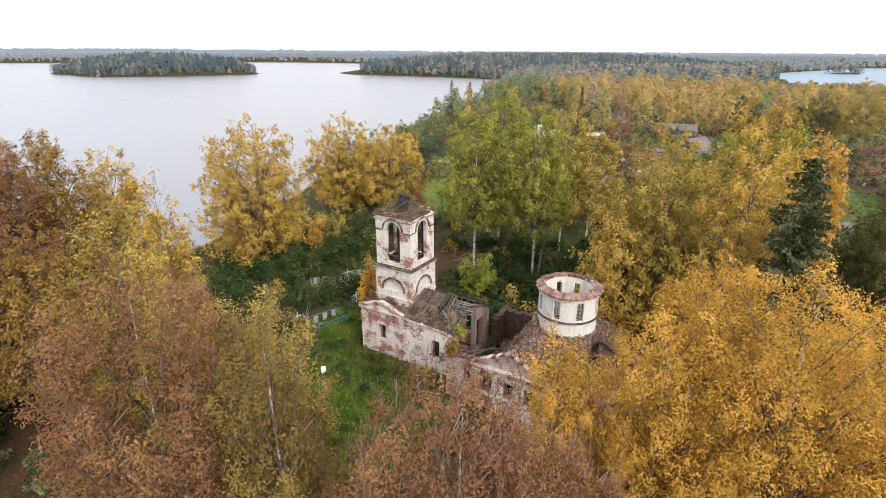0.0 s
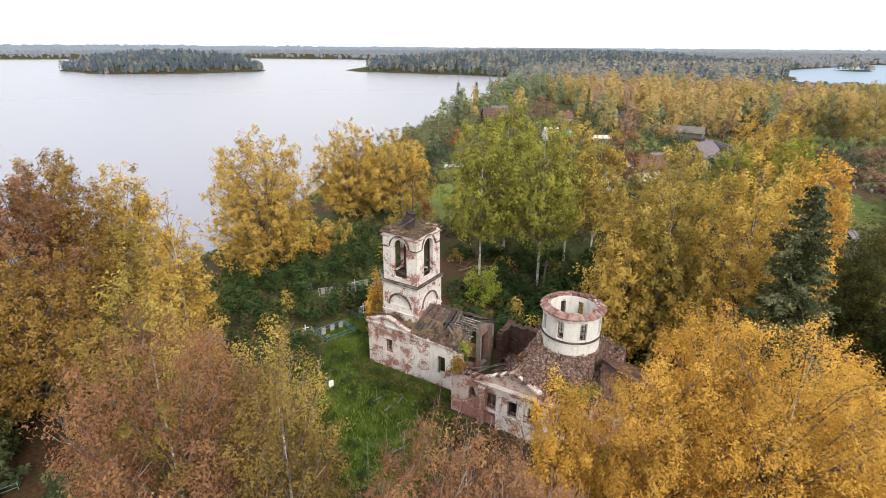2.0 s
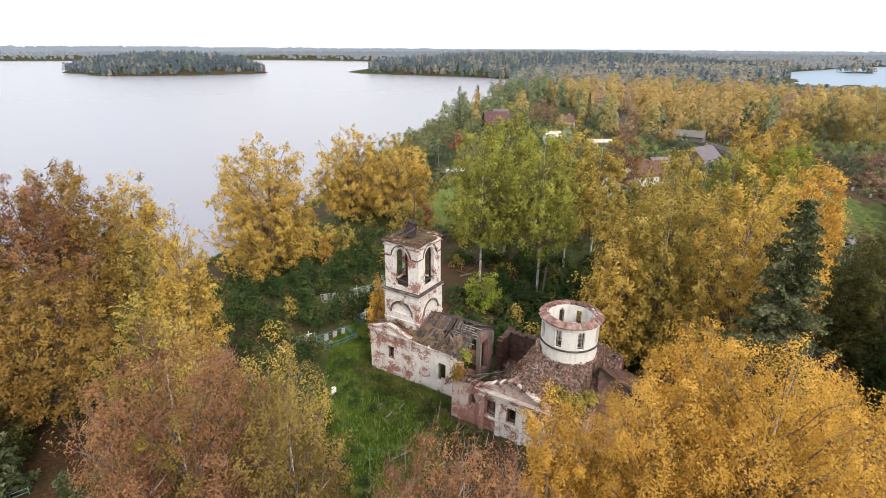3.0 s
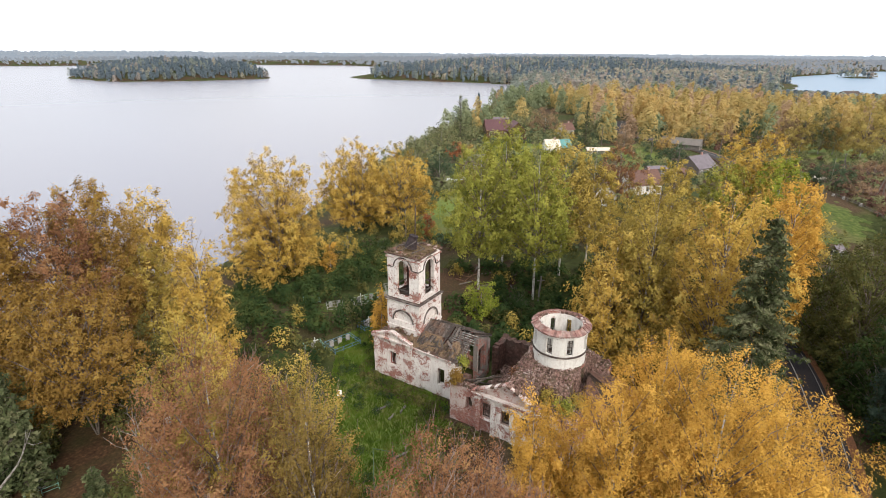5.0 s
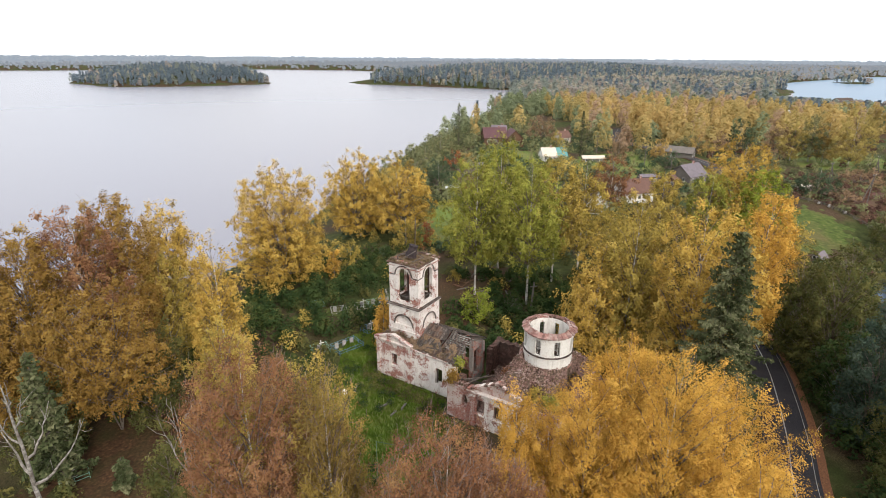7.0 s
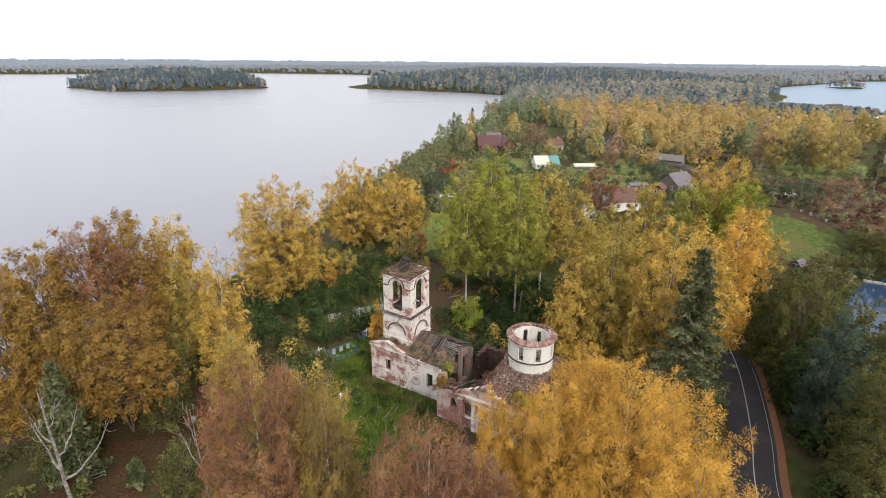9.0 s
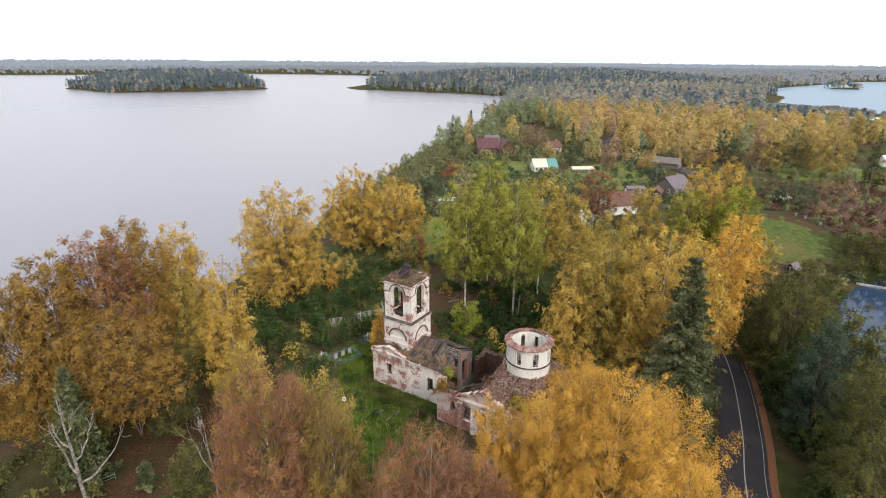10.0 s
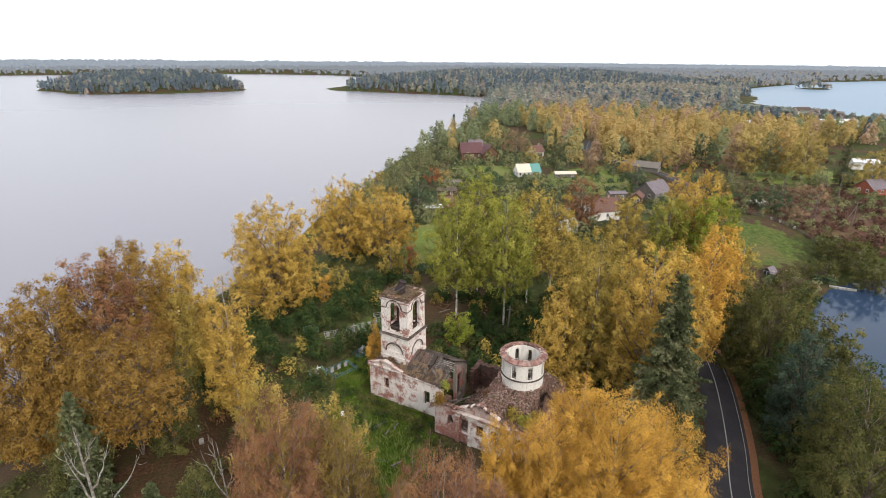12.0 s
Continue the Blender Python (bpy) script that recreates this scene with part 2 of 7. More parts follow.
LEAF_RUST = leaf_mat("leaf_rust", [(0.0, (0.076, 0.036, 0.02)), (0.4, (0.205, 0.098, 0.051)), (0.7, (0.278, 0.144, 0.069)), (1.0, (0.341, 0.221, 0.094))], tint=(0.22, 0.12, 0.08))
LEAF_UMBER = leaf_mat("leaf_umber", [(0.0, (0.076, 0.052, 0.019)), (0.4, (0.187, 0.127, 0.04)), (0.7, (0.285, 0.198, 0.052)), (1.0, (0.356, 0.273, 0.072))], tint=(0.20, 0.11, 0.06))
LEAF_AMBER = leaf_mat("leaf_amber", [(0.0, (0.084, 0.047, 0.012)), (0.4, (0.222, 0.13, 0.033)), (0.7, (0.291, 0.178, 0.048)), (1.0, (0.318, 0.232, 0.064))])
LEAF_MOSS = leaf_mat("leaf_moss", [(0.0, (0.0396, 0.0459, 0.018)), (0.4, (0.0764, 0.0818, 0.0288)), (0.7, (0.1196, 0.1176, 0.0396)), (1.0, (0.1785, 0.1568, 0.0516))])
LEAF_GREEN = leaf_mat("leaf_green", [(0.0, (0.016, 0.028, 0.013)), (0.4, (0.034, 0.058, 0.021)), (0.7, (0.060, 0.084, 0.028)), (1.0, (0.115, 0.110, 0.033))], tint=(0.10, 0.10, 0.02))
LEAF_LIME = leaf_mat("leaf_lime", [(0.0, (0.083, 0.092, 0.017)), (0.5, (0.244, 0.249, 0.048)), (1.0, (0.409, 0.364, 0.08))])
LEAF_FRESH = leaf_mat("leaf_fresh", [(0.0, (0.08, 0.10, 0.016)), (0.5, (0.20, 0.235, 0.035)), (1.0, (0.36, 0.36, 0.06))], tint=(0.16, 0.20, 0.03))
# village leaf colours, greyed part of the way towards haze
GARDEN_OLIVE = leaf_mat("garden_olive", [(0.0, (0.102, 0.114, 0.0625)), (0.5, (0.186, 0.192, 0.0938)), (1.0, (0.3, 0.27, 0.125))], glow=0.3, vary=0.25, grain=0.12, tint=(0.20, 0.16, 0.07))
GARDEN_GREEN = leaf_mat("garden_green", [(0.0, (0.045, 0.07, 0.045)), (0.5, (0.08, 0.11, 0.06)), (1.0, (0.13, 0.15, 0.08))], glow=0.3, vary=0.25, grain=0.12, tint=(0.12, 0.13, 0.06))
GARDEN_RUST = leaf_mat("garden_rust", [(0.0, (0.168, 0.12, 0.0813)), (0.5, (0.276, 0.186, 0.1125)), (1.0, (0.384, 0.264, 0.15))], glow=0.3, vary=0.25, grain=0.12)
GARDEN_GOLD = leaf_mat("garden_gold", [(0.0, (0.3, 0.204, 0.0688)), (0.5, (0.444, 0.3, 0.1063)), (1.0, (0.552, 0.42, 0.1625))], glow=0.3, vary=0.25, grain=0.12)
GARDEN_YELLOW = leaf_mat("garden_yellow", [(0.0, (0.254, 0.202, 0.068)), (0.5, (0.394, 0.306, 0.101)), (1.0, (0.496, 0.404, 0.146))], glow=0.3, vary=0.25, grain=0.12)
LEAF_PINE = leaf_mat("leaf_pine", [(0.0, (0.025, 0.04, 0.03)), (0.5, (0.055, 0.08, 0.058)), (1.0, (0.10, 0.125, 0.085))], tint=(0.09, 0.10, 0.06))
LEAF_RED = leaf_mat("leaf_red", [(0.0, (0.16, 0.05, 0.03)), (0.5, (0.32, 0.11, 0.05)), (1.0, (0.42, 0.22, 0.07))])
NEEDLE = leaf_mat("needle", [(0.0, (0.024, 0.035, 0.016)), (0.5, (0.074, 0.087, 0.039)), (1.0, (0.28, 0.268, 0.15))], glow=0.1, tint=(0.10, 0.085, 0.05))
GRASS = leaf_mat("grass_blade", [(0.0, (0.06, 0.10, 0.015)), (0.5, (0.11, 0.18, 0.025)), (1.0, (0.20, 0.22, 0.05))], glow=0.3, tint=(0.22, 0.16, 0.06))
ASPHALT = surface("asphalt", [(0.3, (0.024, 0.022, 0.025)), (0.7, (0.05, 0.046, 0.050))], 9.0, 0.25, rough=0.9, bump=0.3, dist=0.01, stain=(0.075, 0.065, 0.065), stain_amount=0.4)
ROAD_PAINT = surface("road_paint", [(0.3, (0.14, 0.135, 0.13)), (0.7, (0.42, 0.41, 0.40))], 6.0, 1.0, rough=0.8)
DARK_BRICK = surface("dark_brick", [(0.3, (0.05, 0.03, 0.026)), (0.55, (0.12, 0.065, 0.052)), (0.8, (0.22, 0.14, 0.12))], 3.0, 0.6, bump=0.8, dist=0.05, stain=(0.07, 0.06, 0.05), stain_amount=0.6)
# plaster colours darkened for the shade at the nave roof's broken end
SHADED_PLASTER = plaster_mat("shaded_plaster", 1.08, 1.12, white=(0.26, 0.235, 0.22), pink=(0.13, 0.10, 0.085))
DEAD_BARK = surface("dead_bark", [(0.3, (0.07, 0.06, 0.05)), (0.5, (0.22, 0.20, 0.18)), (0.75, (0.40, 0.37, 0.34))], 5.0, 1.5, bump=0.5, stain=(0.07, 0.055, 0.045), stain_amount=0.8)
LEAF_SCRUB = leaf_mat("leaf_scrub", [(0.0, (0.05, 0.03, 0.025)), (0.5, (0.12, 0.065, 0.05)), (1.0, (0.22, 0.13, 0.085))], tint=(0.09, 0.06, 0.03))
LEAF_LITTER = surface("leaf_litter", [(0.3, (0.10, 0.045, 0.025)), (0.55, (0.20, 0.09, 0.045)), (0.75, (0.30, 0.15, 0.07))], 7.0, 0.5, bump=0.6, stain=(0.16, 0.09, 0.05))


def ground_mat():
    m, nodes, links, out = node_mat("ground_cover")
    tc = nodes.new("ShaderNodeTexCoord").outputs["Object"]
    big = noise_node(nodes, links, tc, 0.035, 5.0)
    mid = noise_node(nodes, links, tc, 0.4, 6.0)
    fine = noise_node(nodes, links, tc, 6.0, 5.0)
    grass = ramp_node(nodes, [(0.3, (0.030, 0.038, 0.012)), (0.55, (0.055, 0.065, 0.020)), (0.75, (0.10, 0.09, 0.035))])
    links.new(mid.outputs["Fac"], grass.inputs["Fac"])
    soil = ramp_node(nodes, [(0.3, (0.04, 0.026, 0.017)), (0.6, (0.085, 0.055, 0.032)), (0.8, (0.14, 0.095, 0.05))])
    links.new(fine.outputs["Fac"], soil.inputs["Fac"])
    pick = ramp_node(nodes, [(0.46, (0, 0, 0)), (0.58, (1, 1, 1))])
    links.new(big.outputs["Fac"], pick.inputs["Fac"])
    col = mix_rgb(nodes, links, pick.outputs["Color"], grass.outputs["Color"], soil.outputs["Color"])
    sh = ramp_node(nodes, [(0.3, (0.6, 0.6, 0.6)), (0.7, (1.1, 1.1, 1.1))])
    links.new(fine.outputs["Fac"], sh.inputs["Fac"])
    col = mix_rgb(nodes, links, 1.0, col, sh.outputs["Color"], "MULTIPLY")
    p = nodes.new("ShaderNodeBsdfPrincipled")
    p.inputs["Roughness"].default_value = 1.0
    p.inputs["Specular IOR Level"].default_value = 0.1
    links.new(col, p.inputs["Base Color"])
    links.new(bump_node(nodes, links, fine.outputs["Fac"], 0.8, 0.15), p.inputs["Normal"])
    links.new(p.outputs["BSDF"], out.inputs["Surface"])
    return m


def water_mat(name, tint, rough, relief=0.0):
    m, nodes, links, out = node_mat(name)
    tc = nodes.new("ShaderNodeTexCoord").outputs["Object"]
    rip = noise_node(nodes, links, tc, 0.9, 3.0)
    p = nodes.new("ShaderNodeBsdfPrincipled")
    p.inputs["Base Color"].default_value = (*tint, 1)
    p.inputs["IOR"].default_value = 1.33
    p.inputs["Specular IOR Level"].default_value = 0.22 if relief else 0.5
    p.inputs["Roughness"].default_value = rough
    if relief:
        links.new(bump_node(nodes, links, rip.outputs["Fac"], relief, 0.25), p.inputs["Normal"])
    links.new(p.outputs["BSDF"], out.inputs["Surface"])
    return m


GROUND = ground_mat()
# one water in three tints, each coloured for what that stretch reflects
WATER = water_mat("lake_water", (0.185, 0.18, 0.212), 0.27)
BAY_WATER = water_mat("dark_bay_water", (0.022, 0.04, 0.075), 0.06, 0.012)
FAR_WATER = water_mat("rippled_blue_water", (0.10, 0.17, 0.25), 0.3, 0.02)

# ---- helpers for building ----
def mesh_from(name, verts, faces, material, smooth=False):
    """A mesh from numpy arrays; faces all of one size."""
    verts, faces = np.asarray(verts, np.float32), np.asarray(faces, np.int32)
    me = bpy.data.meshes.new(name)
    k = faces.shape[1]
    me.vertices.add(len(verts))
    me.vertices.foreach_set("co", verts.ravel())
    me.loops.add(faces.size)
    me.loops.foreach_set("vertex_index", faces.ravel())
    me.polygons.add(len(faces))
    me.polygons.foreach_set("loop_start", np.arange(0, faces.size, k, dtype=np.int32))
    me.update(calc_edges=True)
    if smooth:
        me.polygons.foreach_set("use_smooth", np.ones(len(faces), bool))
    me.materials.append(material)
    return me


def part(name, bm, material, parent=None, label=""):
    """Links a bmesh (or a ready mesh) as one mesh object under a thing or part."""
    if isinstance(bm, bpy.types.Mesh):
        me = bm
    else:
        me = bpy.data.meshes.new(name)
        bmesh.ops.recalc_face_normals(bm, faces=bm.faces)
        bm.to_mesh(me)
        bm.free()
        me.materials.append(material)
    ob = new(name, me)
    if parent is not None:
        ob.parent = parent
    if label:
        tagged(ob, label)
    return ob


def thing(name, m, label, category, group="", kind=""):
    ob = new(name)
    ob.empty_display_size = 0.2
    ob.matrix_basis = m
    return tagged(ob, label, category, group, kind)


def box(bm, x0, x1, y0, y1, z0, z1):
    vs = [bm.verts.new(p) for p in ((x0, y0, z0), (x1, y0, z0), (x1, y1, z0), (x0, y1, z0), (x0, y0, z1), (x1, y0, z1), (x1, y1, z1), (x0, y1, z1))]
    for f in ((3, 2, 1, 0), (4, 5, 6, 7), (0, 1, 5, 4), (1, 2, 6, 5), (2, 3, 7, 6), (3, 0, 4, 7)):
        bm.faces.new([vs[i] for i in f])


def beam(bm, a, b, w, h=None, up=(0, 0, 1)):
    """A squared beam from a to b."""
    h = h or w
    a, b = Vector(a), Vector(b)
    d = (b - a).normalized()
    s = d.cross(Vector(up))
    s = s.normalized() if s.length > 1e-4 else Vector((1, 0, 0))
    n = s.cross(d)
    ring = [(-1, -1), (1, -1), (1, 1), (-1, 1)]
    va = [bm.verts.new(a + s * i * w / 2 + n * j * h / 2) for i, j in ring]
    vb = [bm.verts.new(b + s * i * w / 2 + n * j * h / 2) for i, j in ring]
    for k in range(4):
        bm.faces.new((va[k], va[(k + 1) % 4], vb[(k + 1) % 4], vb[k]))
    bm.faces.new(va[::-1])
    bm.faces.new(vb)


# ---- the lie of the land ----
LAKE = -8.0
BIG_LAKE = [(-240, 10), (-100, 40), (-86, 58), (-76, 76), (-68, 92), (-57, 116), (-50, 150), (-44, 192), (-30, 270), (-14, 341), (12, 430), (42, 549), (70, 690), (96, 860), (104, 925), (14, 985), (-110, 1060), (-176, 1100), (-225, 1150), (-180, 1190), (-60, 1350), (-20, 1700), (-389, 2182), (-808, 2260), (-1433, 1910), (-2500, 1600), (-3200, 600), (-1500, -100), (-500, -60)]
ISLAND = [(-752, 1068), (-660, 1000), (-591, 942), (-458, 983), (-366, 1078), (-352, 1100), (-400, 1180), (-500, 1230), (-680, 1190)]
BAY = [(88, 78), (95, 100), (104, 112), (116, 120), (135, 123), (180, 112), (330, 90), (330, 30), (160, 28), (110, 45), (92, 62)]
FAR_LAKE = [(640, 1150), (600, 980), (475, 770), (430, 650), (475, 580), (600, 520), (900, 460), (2200, 700), (2600, 1600), (1700, 1900), (1200, 1690), (830, 1340)]
ISLET = [(860, 1240), (920, 1230), (950, 1280), (890, 1320)]


def shore_distance(x, y, poly):
    """Metres to the polygon's edge, positive inside."""
    p = np.stack([x, y], -1)
    inside = np.zeros(x.shape, bool)
    best = np.full(x.shape, 1e9)
    for (ax, ay), (bx, by) in zip(poly, poly[1:] + poly[:1]):
        d = np.array([bx - ax, by - ay], float)
        q = p - (ax, ay)
        k = np.clip((q @ d) / (d @ d), 0, 1)
        best = np.minimum(best, np.hypot(q[..., 0] - k * d[0], q[..., 1] - k * d[1]))
        cross = ((ay > y) != (by > y)) & (x < (bx - ax) * (y - ay) / ((by - ay) or 1e-9) + ax)
        inside ^= cross
    return np.where(inside, best, -best)


def wave(x, y):
    return np.sin(0.031 * x + 1.3) * np.cos(0.027 * y + 0.4) + 0.5 * np.sin(0.083 * x + 0.07 * y) + 0.25 * np.sin(0.21 * x - 0.17 * y + 2)


def water_distance(x, y):
    """Metres into the water (positive) or onto the land (negative)."""
    w = shore_distance(x, y, BIG_LAKE)
    w = np.minimum(w, -shore_distance(x, y, ISLAND))
    w = np.maximum(w, shore_distance(x, y, BAY))
    far = np.minimum(shore_distance(x, y, FAR_LAKE), -shore_distance(x, y, ISLET))
    w = np.maximum(w, far)
    r = np.hypot(x, y)
    return w + np.clip(r / 60, 1, 14) * 0.35 * (np.sin(0.11 * x + 0.05 * y) + np.sin(0.07 * y - 0.05 * x)) * np.clip(r / 300, 0.2, 1)


def land_height(x, y):
    x, y = np.asarray(x, float), np.asarray(y, float)
    w = water_distance(x, y)
    r = np.hypot(x, y)
    up = np.clip(-w / 48, 0, 1)
    land = LAKE + 0.25 + 7.6 * up * up * (3 - 2 * up) + 0.25 * wave(x, y) * up
    land = land + np.clip((r - 1300) / 2600, 0, 1) * (16 + 10 * np.sin(2.2 * np.arctan2(x, y) + 1.2)) * up
    land = land + 6 * np.clip(shore_distance(x, y, ISLAND) / 90, 0, 1) + 14 * np.clip(-w / 150, 0, 1) * np.clip((y - 950) / 120, 0, 1) * np.clip((600 - x) / 200, 0, 1) * (y < 1900)
    bed = LAKE - 0.3 - 3.5 * np.clip(w / 30, 0, 1)
    # level site of the church
    site = np.exp(-((x - 4) ** 2 + (y - 52) ** 2) / 26 ** 2)
    land = land * (1 - site) + 0.0 * site
    k = np.clip(w / 2 + 0.5, 0, 1)
    return land * (1 - k) + bed * k


def height_at(x, y):
    return float(land_height(np.array([x]), np.array([y]))[0])


def build_ground():
    radii = np.concatenate([np.linspace(0, 160, 61), np.geomspace(163, 4800, 120)])
    ang = np.concatenate([np.linspace(-60, 60, 201), np.linspace(66, 294, 39)])
    ang = np.radians(ang)
    A, R = np.meshgrid(ang, radii)
    X, Y = R * np.sin(A), R * np.cos(A) - 10
    Z = land_height(X, Y)
    n, m = X.shape
    idx = np.arange(n * m).reshape(n, m)
    nxt = np.roll(idx, -1, axis=1)
    faces = np.stack([idx[:-1], nxt[:-1], nxt[1:], idx[1:]], -1).reshape(-1, 4)[:, ::-1]
    me = mesh_from("ground", np.stack([X, Y, Z], -1).reshape(-1, 3), faces, GROUND, smooth=True)
    return tagged(new("ground", me), "uneven grassy and leaf-strewn land round the lake", "ground", kind="structure")


def build_water():
    ang = np.radians(np.arange(0, 360, 6))
    radii = [0, 200, 800, 2000, 4800]
    vs = [(0, -10, LAKE)] + [(r * math.sin(a), r * math.cos(a) - 10, LAKE) for r in radii[1:] for a in ang]
    bm = bmesh.new()
    v = [bm.verts.new(p) for p in vs]
    n = len(ang)
    for k in range(n):
        bm.faces.new((v[0], v[1 + (k + 1) % n], v[1 + k]))
        for j in range(len(radii) - 2):
            a, b = 1 + j * n, 1 + (j + 1) * n
            bm.faces.new((v[a + k], v[a + (k + 1) % n], v[b + (k + 1) % n], v[b + k]))
    return tagged(part("water", bm, WATER), "calm pale lake mirroring the overcast sky", "lake", kind="structure")


def build_bay():
    """The dark bay beside the road: a sheet just over the lake's level, its rim under the bank."""
    bm = bmesh.new()
    cx, cy = 190, 75
    ring = [bm.verts.new((cx + (x - cx) * 1.05, cy + (y - cy) * 1.08, LAKE + 0.05)) for x, y in BAY]
    bm.faces.new(ring)
    bmesh.ops.triangulate(bm, faces=bm.faces[:])
    return tagged(part("water", bm, BAY_WATER), "dark blue water of a sheltered bay", "bay", kind="structure")


def build_far_lake():
    """The rippled blue lake beyond the wood."""
    bm = bmesh.new()
    bm.faces.new([bm.verts.new((x, y, LAKE + 0.15)) for x, y in FAR_LAKE])
    bmesh.ops.triangulate(bm, faces=bm.faces[:])
    return tagged(part("water", bm, FAR_WATER), "blue rippled lake beyond the birch wood", "lake", kind="structure")


build_ground()
build_water()
build_bay()
build_far_lake()

# ---- road ----
ROAD = [(28, 8), (33.5, 24), (38.6, 37.3), (42.6, 45.7), (46.5, 55), (50, 64), (53.5, 75), (57, 90), (61.5, 110), (66, 130), (76, 150), (89, 167), (103, 186), (111, 206), (115, 232), (109, 262), (99, 282), (96, 306), (110, 350)]


def smooth_line(points, step):
    """A line through the points, by Catmull-Rom, with even steps."""
    p = [np.array(q, float) for q in points]
    p = [2 * p[0] - p[1]] + p + [2 * p[-1] - p[-2]]
    out = []
    for i in range(1, len(p) - 2):
        n = max(2, int(np.linalg.norm(p[i + 1] - p[i]) / step))
        for t in np.arange(n) / n:
            out.append(0.5 * (2 * p[i] + (p[i + 1] - p[i - 1]) * t + (2 * p[i - 1] - 5 * p[i] + 4 * p[i + 1] - p[i + 2]) * t * t + (3 * p[i] - p[i - 1] - 3 * p[i + 1] + p[i + 2]) * t ** 3))
    return np.array(out + [p[-2]])


def ribbon(line, left, right, lift, keep=None):
    """A strip along the line, from left to right of it, lifted off the ground, with a turned-down edge."""
    d = np.gradient(line, axis=0)
    d /= np.linalg.norm(d, axis=1)[:, None]
    nrm = np.stack([d[:, 1], -d[:, 0]], 1)
    zc = land_height(line[:, 0], line[:, 1])
    bm = bmesh.new()
    rows = []
    for i in range(len(line)):
        row = []
        for s, dz in ((left - 0.02, -0.5), (left, 0), ((left + right) / 2, 0.02), (right, 0), (right + 0.02, -0.5)):
            q = line[i] + nrm[i] * s
            row.append(bm.verts.new((q[0], q[1], zc[i] + lift + dz)))
        rows.append(row)
    for i in range(len(rows) - 1):
        if keep is None or keep(i):
            for k in range(4):
                bm.faces.new((rows[i][k], rows[i][k + 1], rows[i + 1][k + 1], rows[i + 1][k]))
    return bm


road_line = smooth_line(ROAD, 1.0)
tagged(part("road", ribbon(road_line, -2.75, 2.75, 0.30), ASPHALT), "narrow grey asphalt road with painted lines", "road", kind="structure")
tagged(part("road_verge", ribbon(road_line, 2.35, 3.7, 0.24), LEAF_LITTER), "verge covered with rust-brown fallen leaves", "verge", kind="structure")
tagged(part("road_verge", ribbon(road_line, -3.6, -2.5, 0.22), SOIL), "dark earthen verge with fallen leaves", "verge", kind="structure")
tagged(part("road_marking", ribbon(road_line, -0.07, 0.07, 0.325), ROAD_PAINT), "worn white centre line on asphalt", "road marking", kind="structure")
tagged(part("road_marking", ribbon(road_line, 2.26, 2.33, 0.325), ROAD_PAINT), "worn white edge line on asphalt", "road marking", kind="structure")

# ---- the ruined church: u along its axis, v across, z up ----
from mathutils.geometry import tessellate_polygon

church = thing("church", pose(-9.91, 59.73, 0, 0, 0, -31.5), "ruined brick church with flaking white plaster, broken roofs and no dome", "church")
rnd = random.Random(5)
SAPLINGS = []


def slab(bm, outer, holes, thick, m):
    """A wall of that thickness with holes through it; outlines in (along, up), laid out by m from (along, in, up)."""
    loops = [outer] + holes
    tris = tessellate_polygon([[Vector((s, z, 0)) for s, z in lp] for lp in loops])
    flat = [p for lp in loops for p in lp]
    f = [bm.verts.new(m @ Vector((s, 0, z))) for s, z in flat]
    b = [bm.verts.new(m @ Vector((s, thick, z))) for s, z in flat]
    for t in tris:
        bm.faces.new([f[i] for i in t])
        bm.faces.new([b[i] for i in reversed(t)])
    k = 0
    for lp in loops:
        n = len(lp)
        for i in range(n):
            a, c = k + i, k + (i + 1) % n
            bm.faces.new((f[a], f[c], b[c], b[a]))
        k += n


def rect(s0, s1, z0, z1):
    return [(s0, z0), (s1, z0), (s1, z1), (s0, z1)]


def arch(s0, s1, z0, zs, n=12):
    """An opening with a round head that springs at zs."""
    c, r = (s0 + s1) / 2, (s1 - s0) / 2
    return [(s0, z0), (s1, z0)] + [(c + r * math.cos(a), zs + r * math.sin(a)) for a in (math.pi * i / n for i in range(n + 1))]


def lunette(s0, s1, zs, n=12):
    c, r = (s0 + s1) / 2, (s1 - s0) / 2
    return [(c + r * math.cos(a), zs + r * math.sin(a)) for a in (math.pi * i / n for i in range(n + 1))]


def arc_band(bm, c, zs, r0, r1, depth, m, n=16, a0=0.0, a1=math.pi):
    """A moulded band round an arch, proud of the wall."""
    rows = []
    for i in range(n + 1):
        a = a0 + (a1 - a0) * i / n
        rows.append([bm.verts.new(m @ Vector((c + r * math.cos(a), y, zs + r * math.sin(a)))) for r, y in ((r0, 0.02), (r0, -depth), (r1, -depth), (r1, 0.02))])
    for p, q in zip(rows, rows[1:]):
        for k in range(4):
            bm.faces.new((p[k], p[(k + 1) % 4], q[(k + 1) % 4], q[k]))
    bm.faces.new(rows[0])
    bm.faces.new(rows[-1][::-1])


def ragged(s0, s1, z0, z1, rough, step=0.45, seed=1):
    """A broken wall head from (s0, z0) to (s1, z1)."""
    r = random.Random(seed)
    n = max(2, int(abs(s1 - s0) / step))
    pts = []
    for i in range(n + 1):
        t = i / n
        z = z0 + (z1 - z0) * t + (r.uniform(-rough, rough * 0.5) if 0 < i < n else 0)
        pts.append((s0 + (s1 - s0) * t, z))
        if r.random() < 0.5 and i < n:
            pts.append((s0 + (s1 - s0) * (t + 0.03 / n), z + r.uniform(-rough, rough) * 0.6))
    return pts


def along_u(v):
    return Matrix.Translation((0, v, 0))


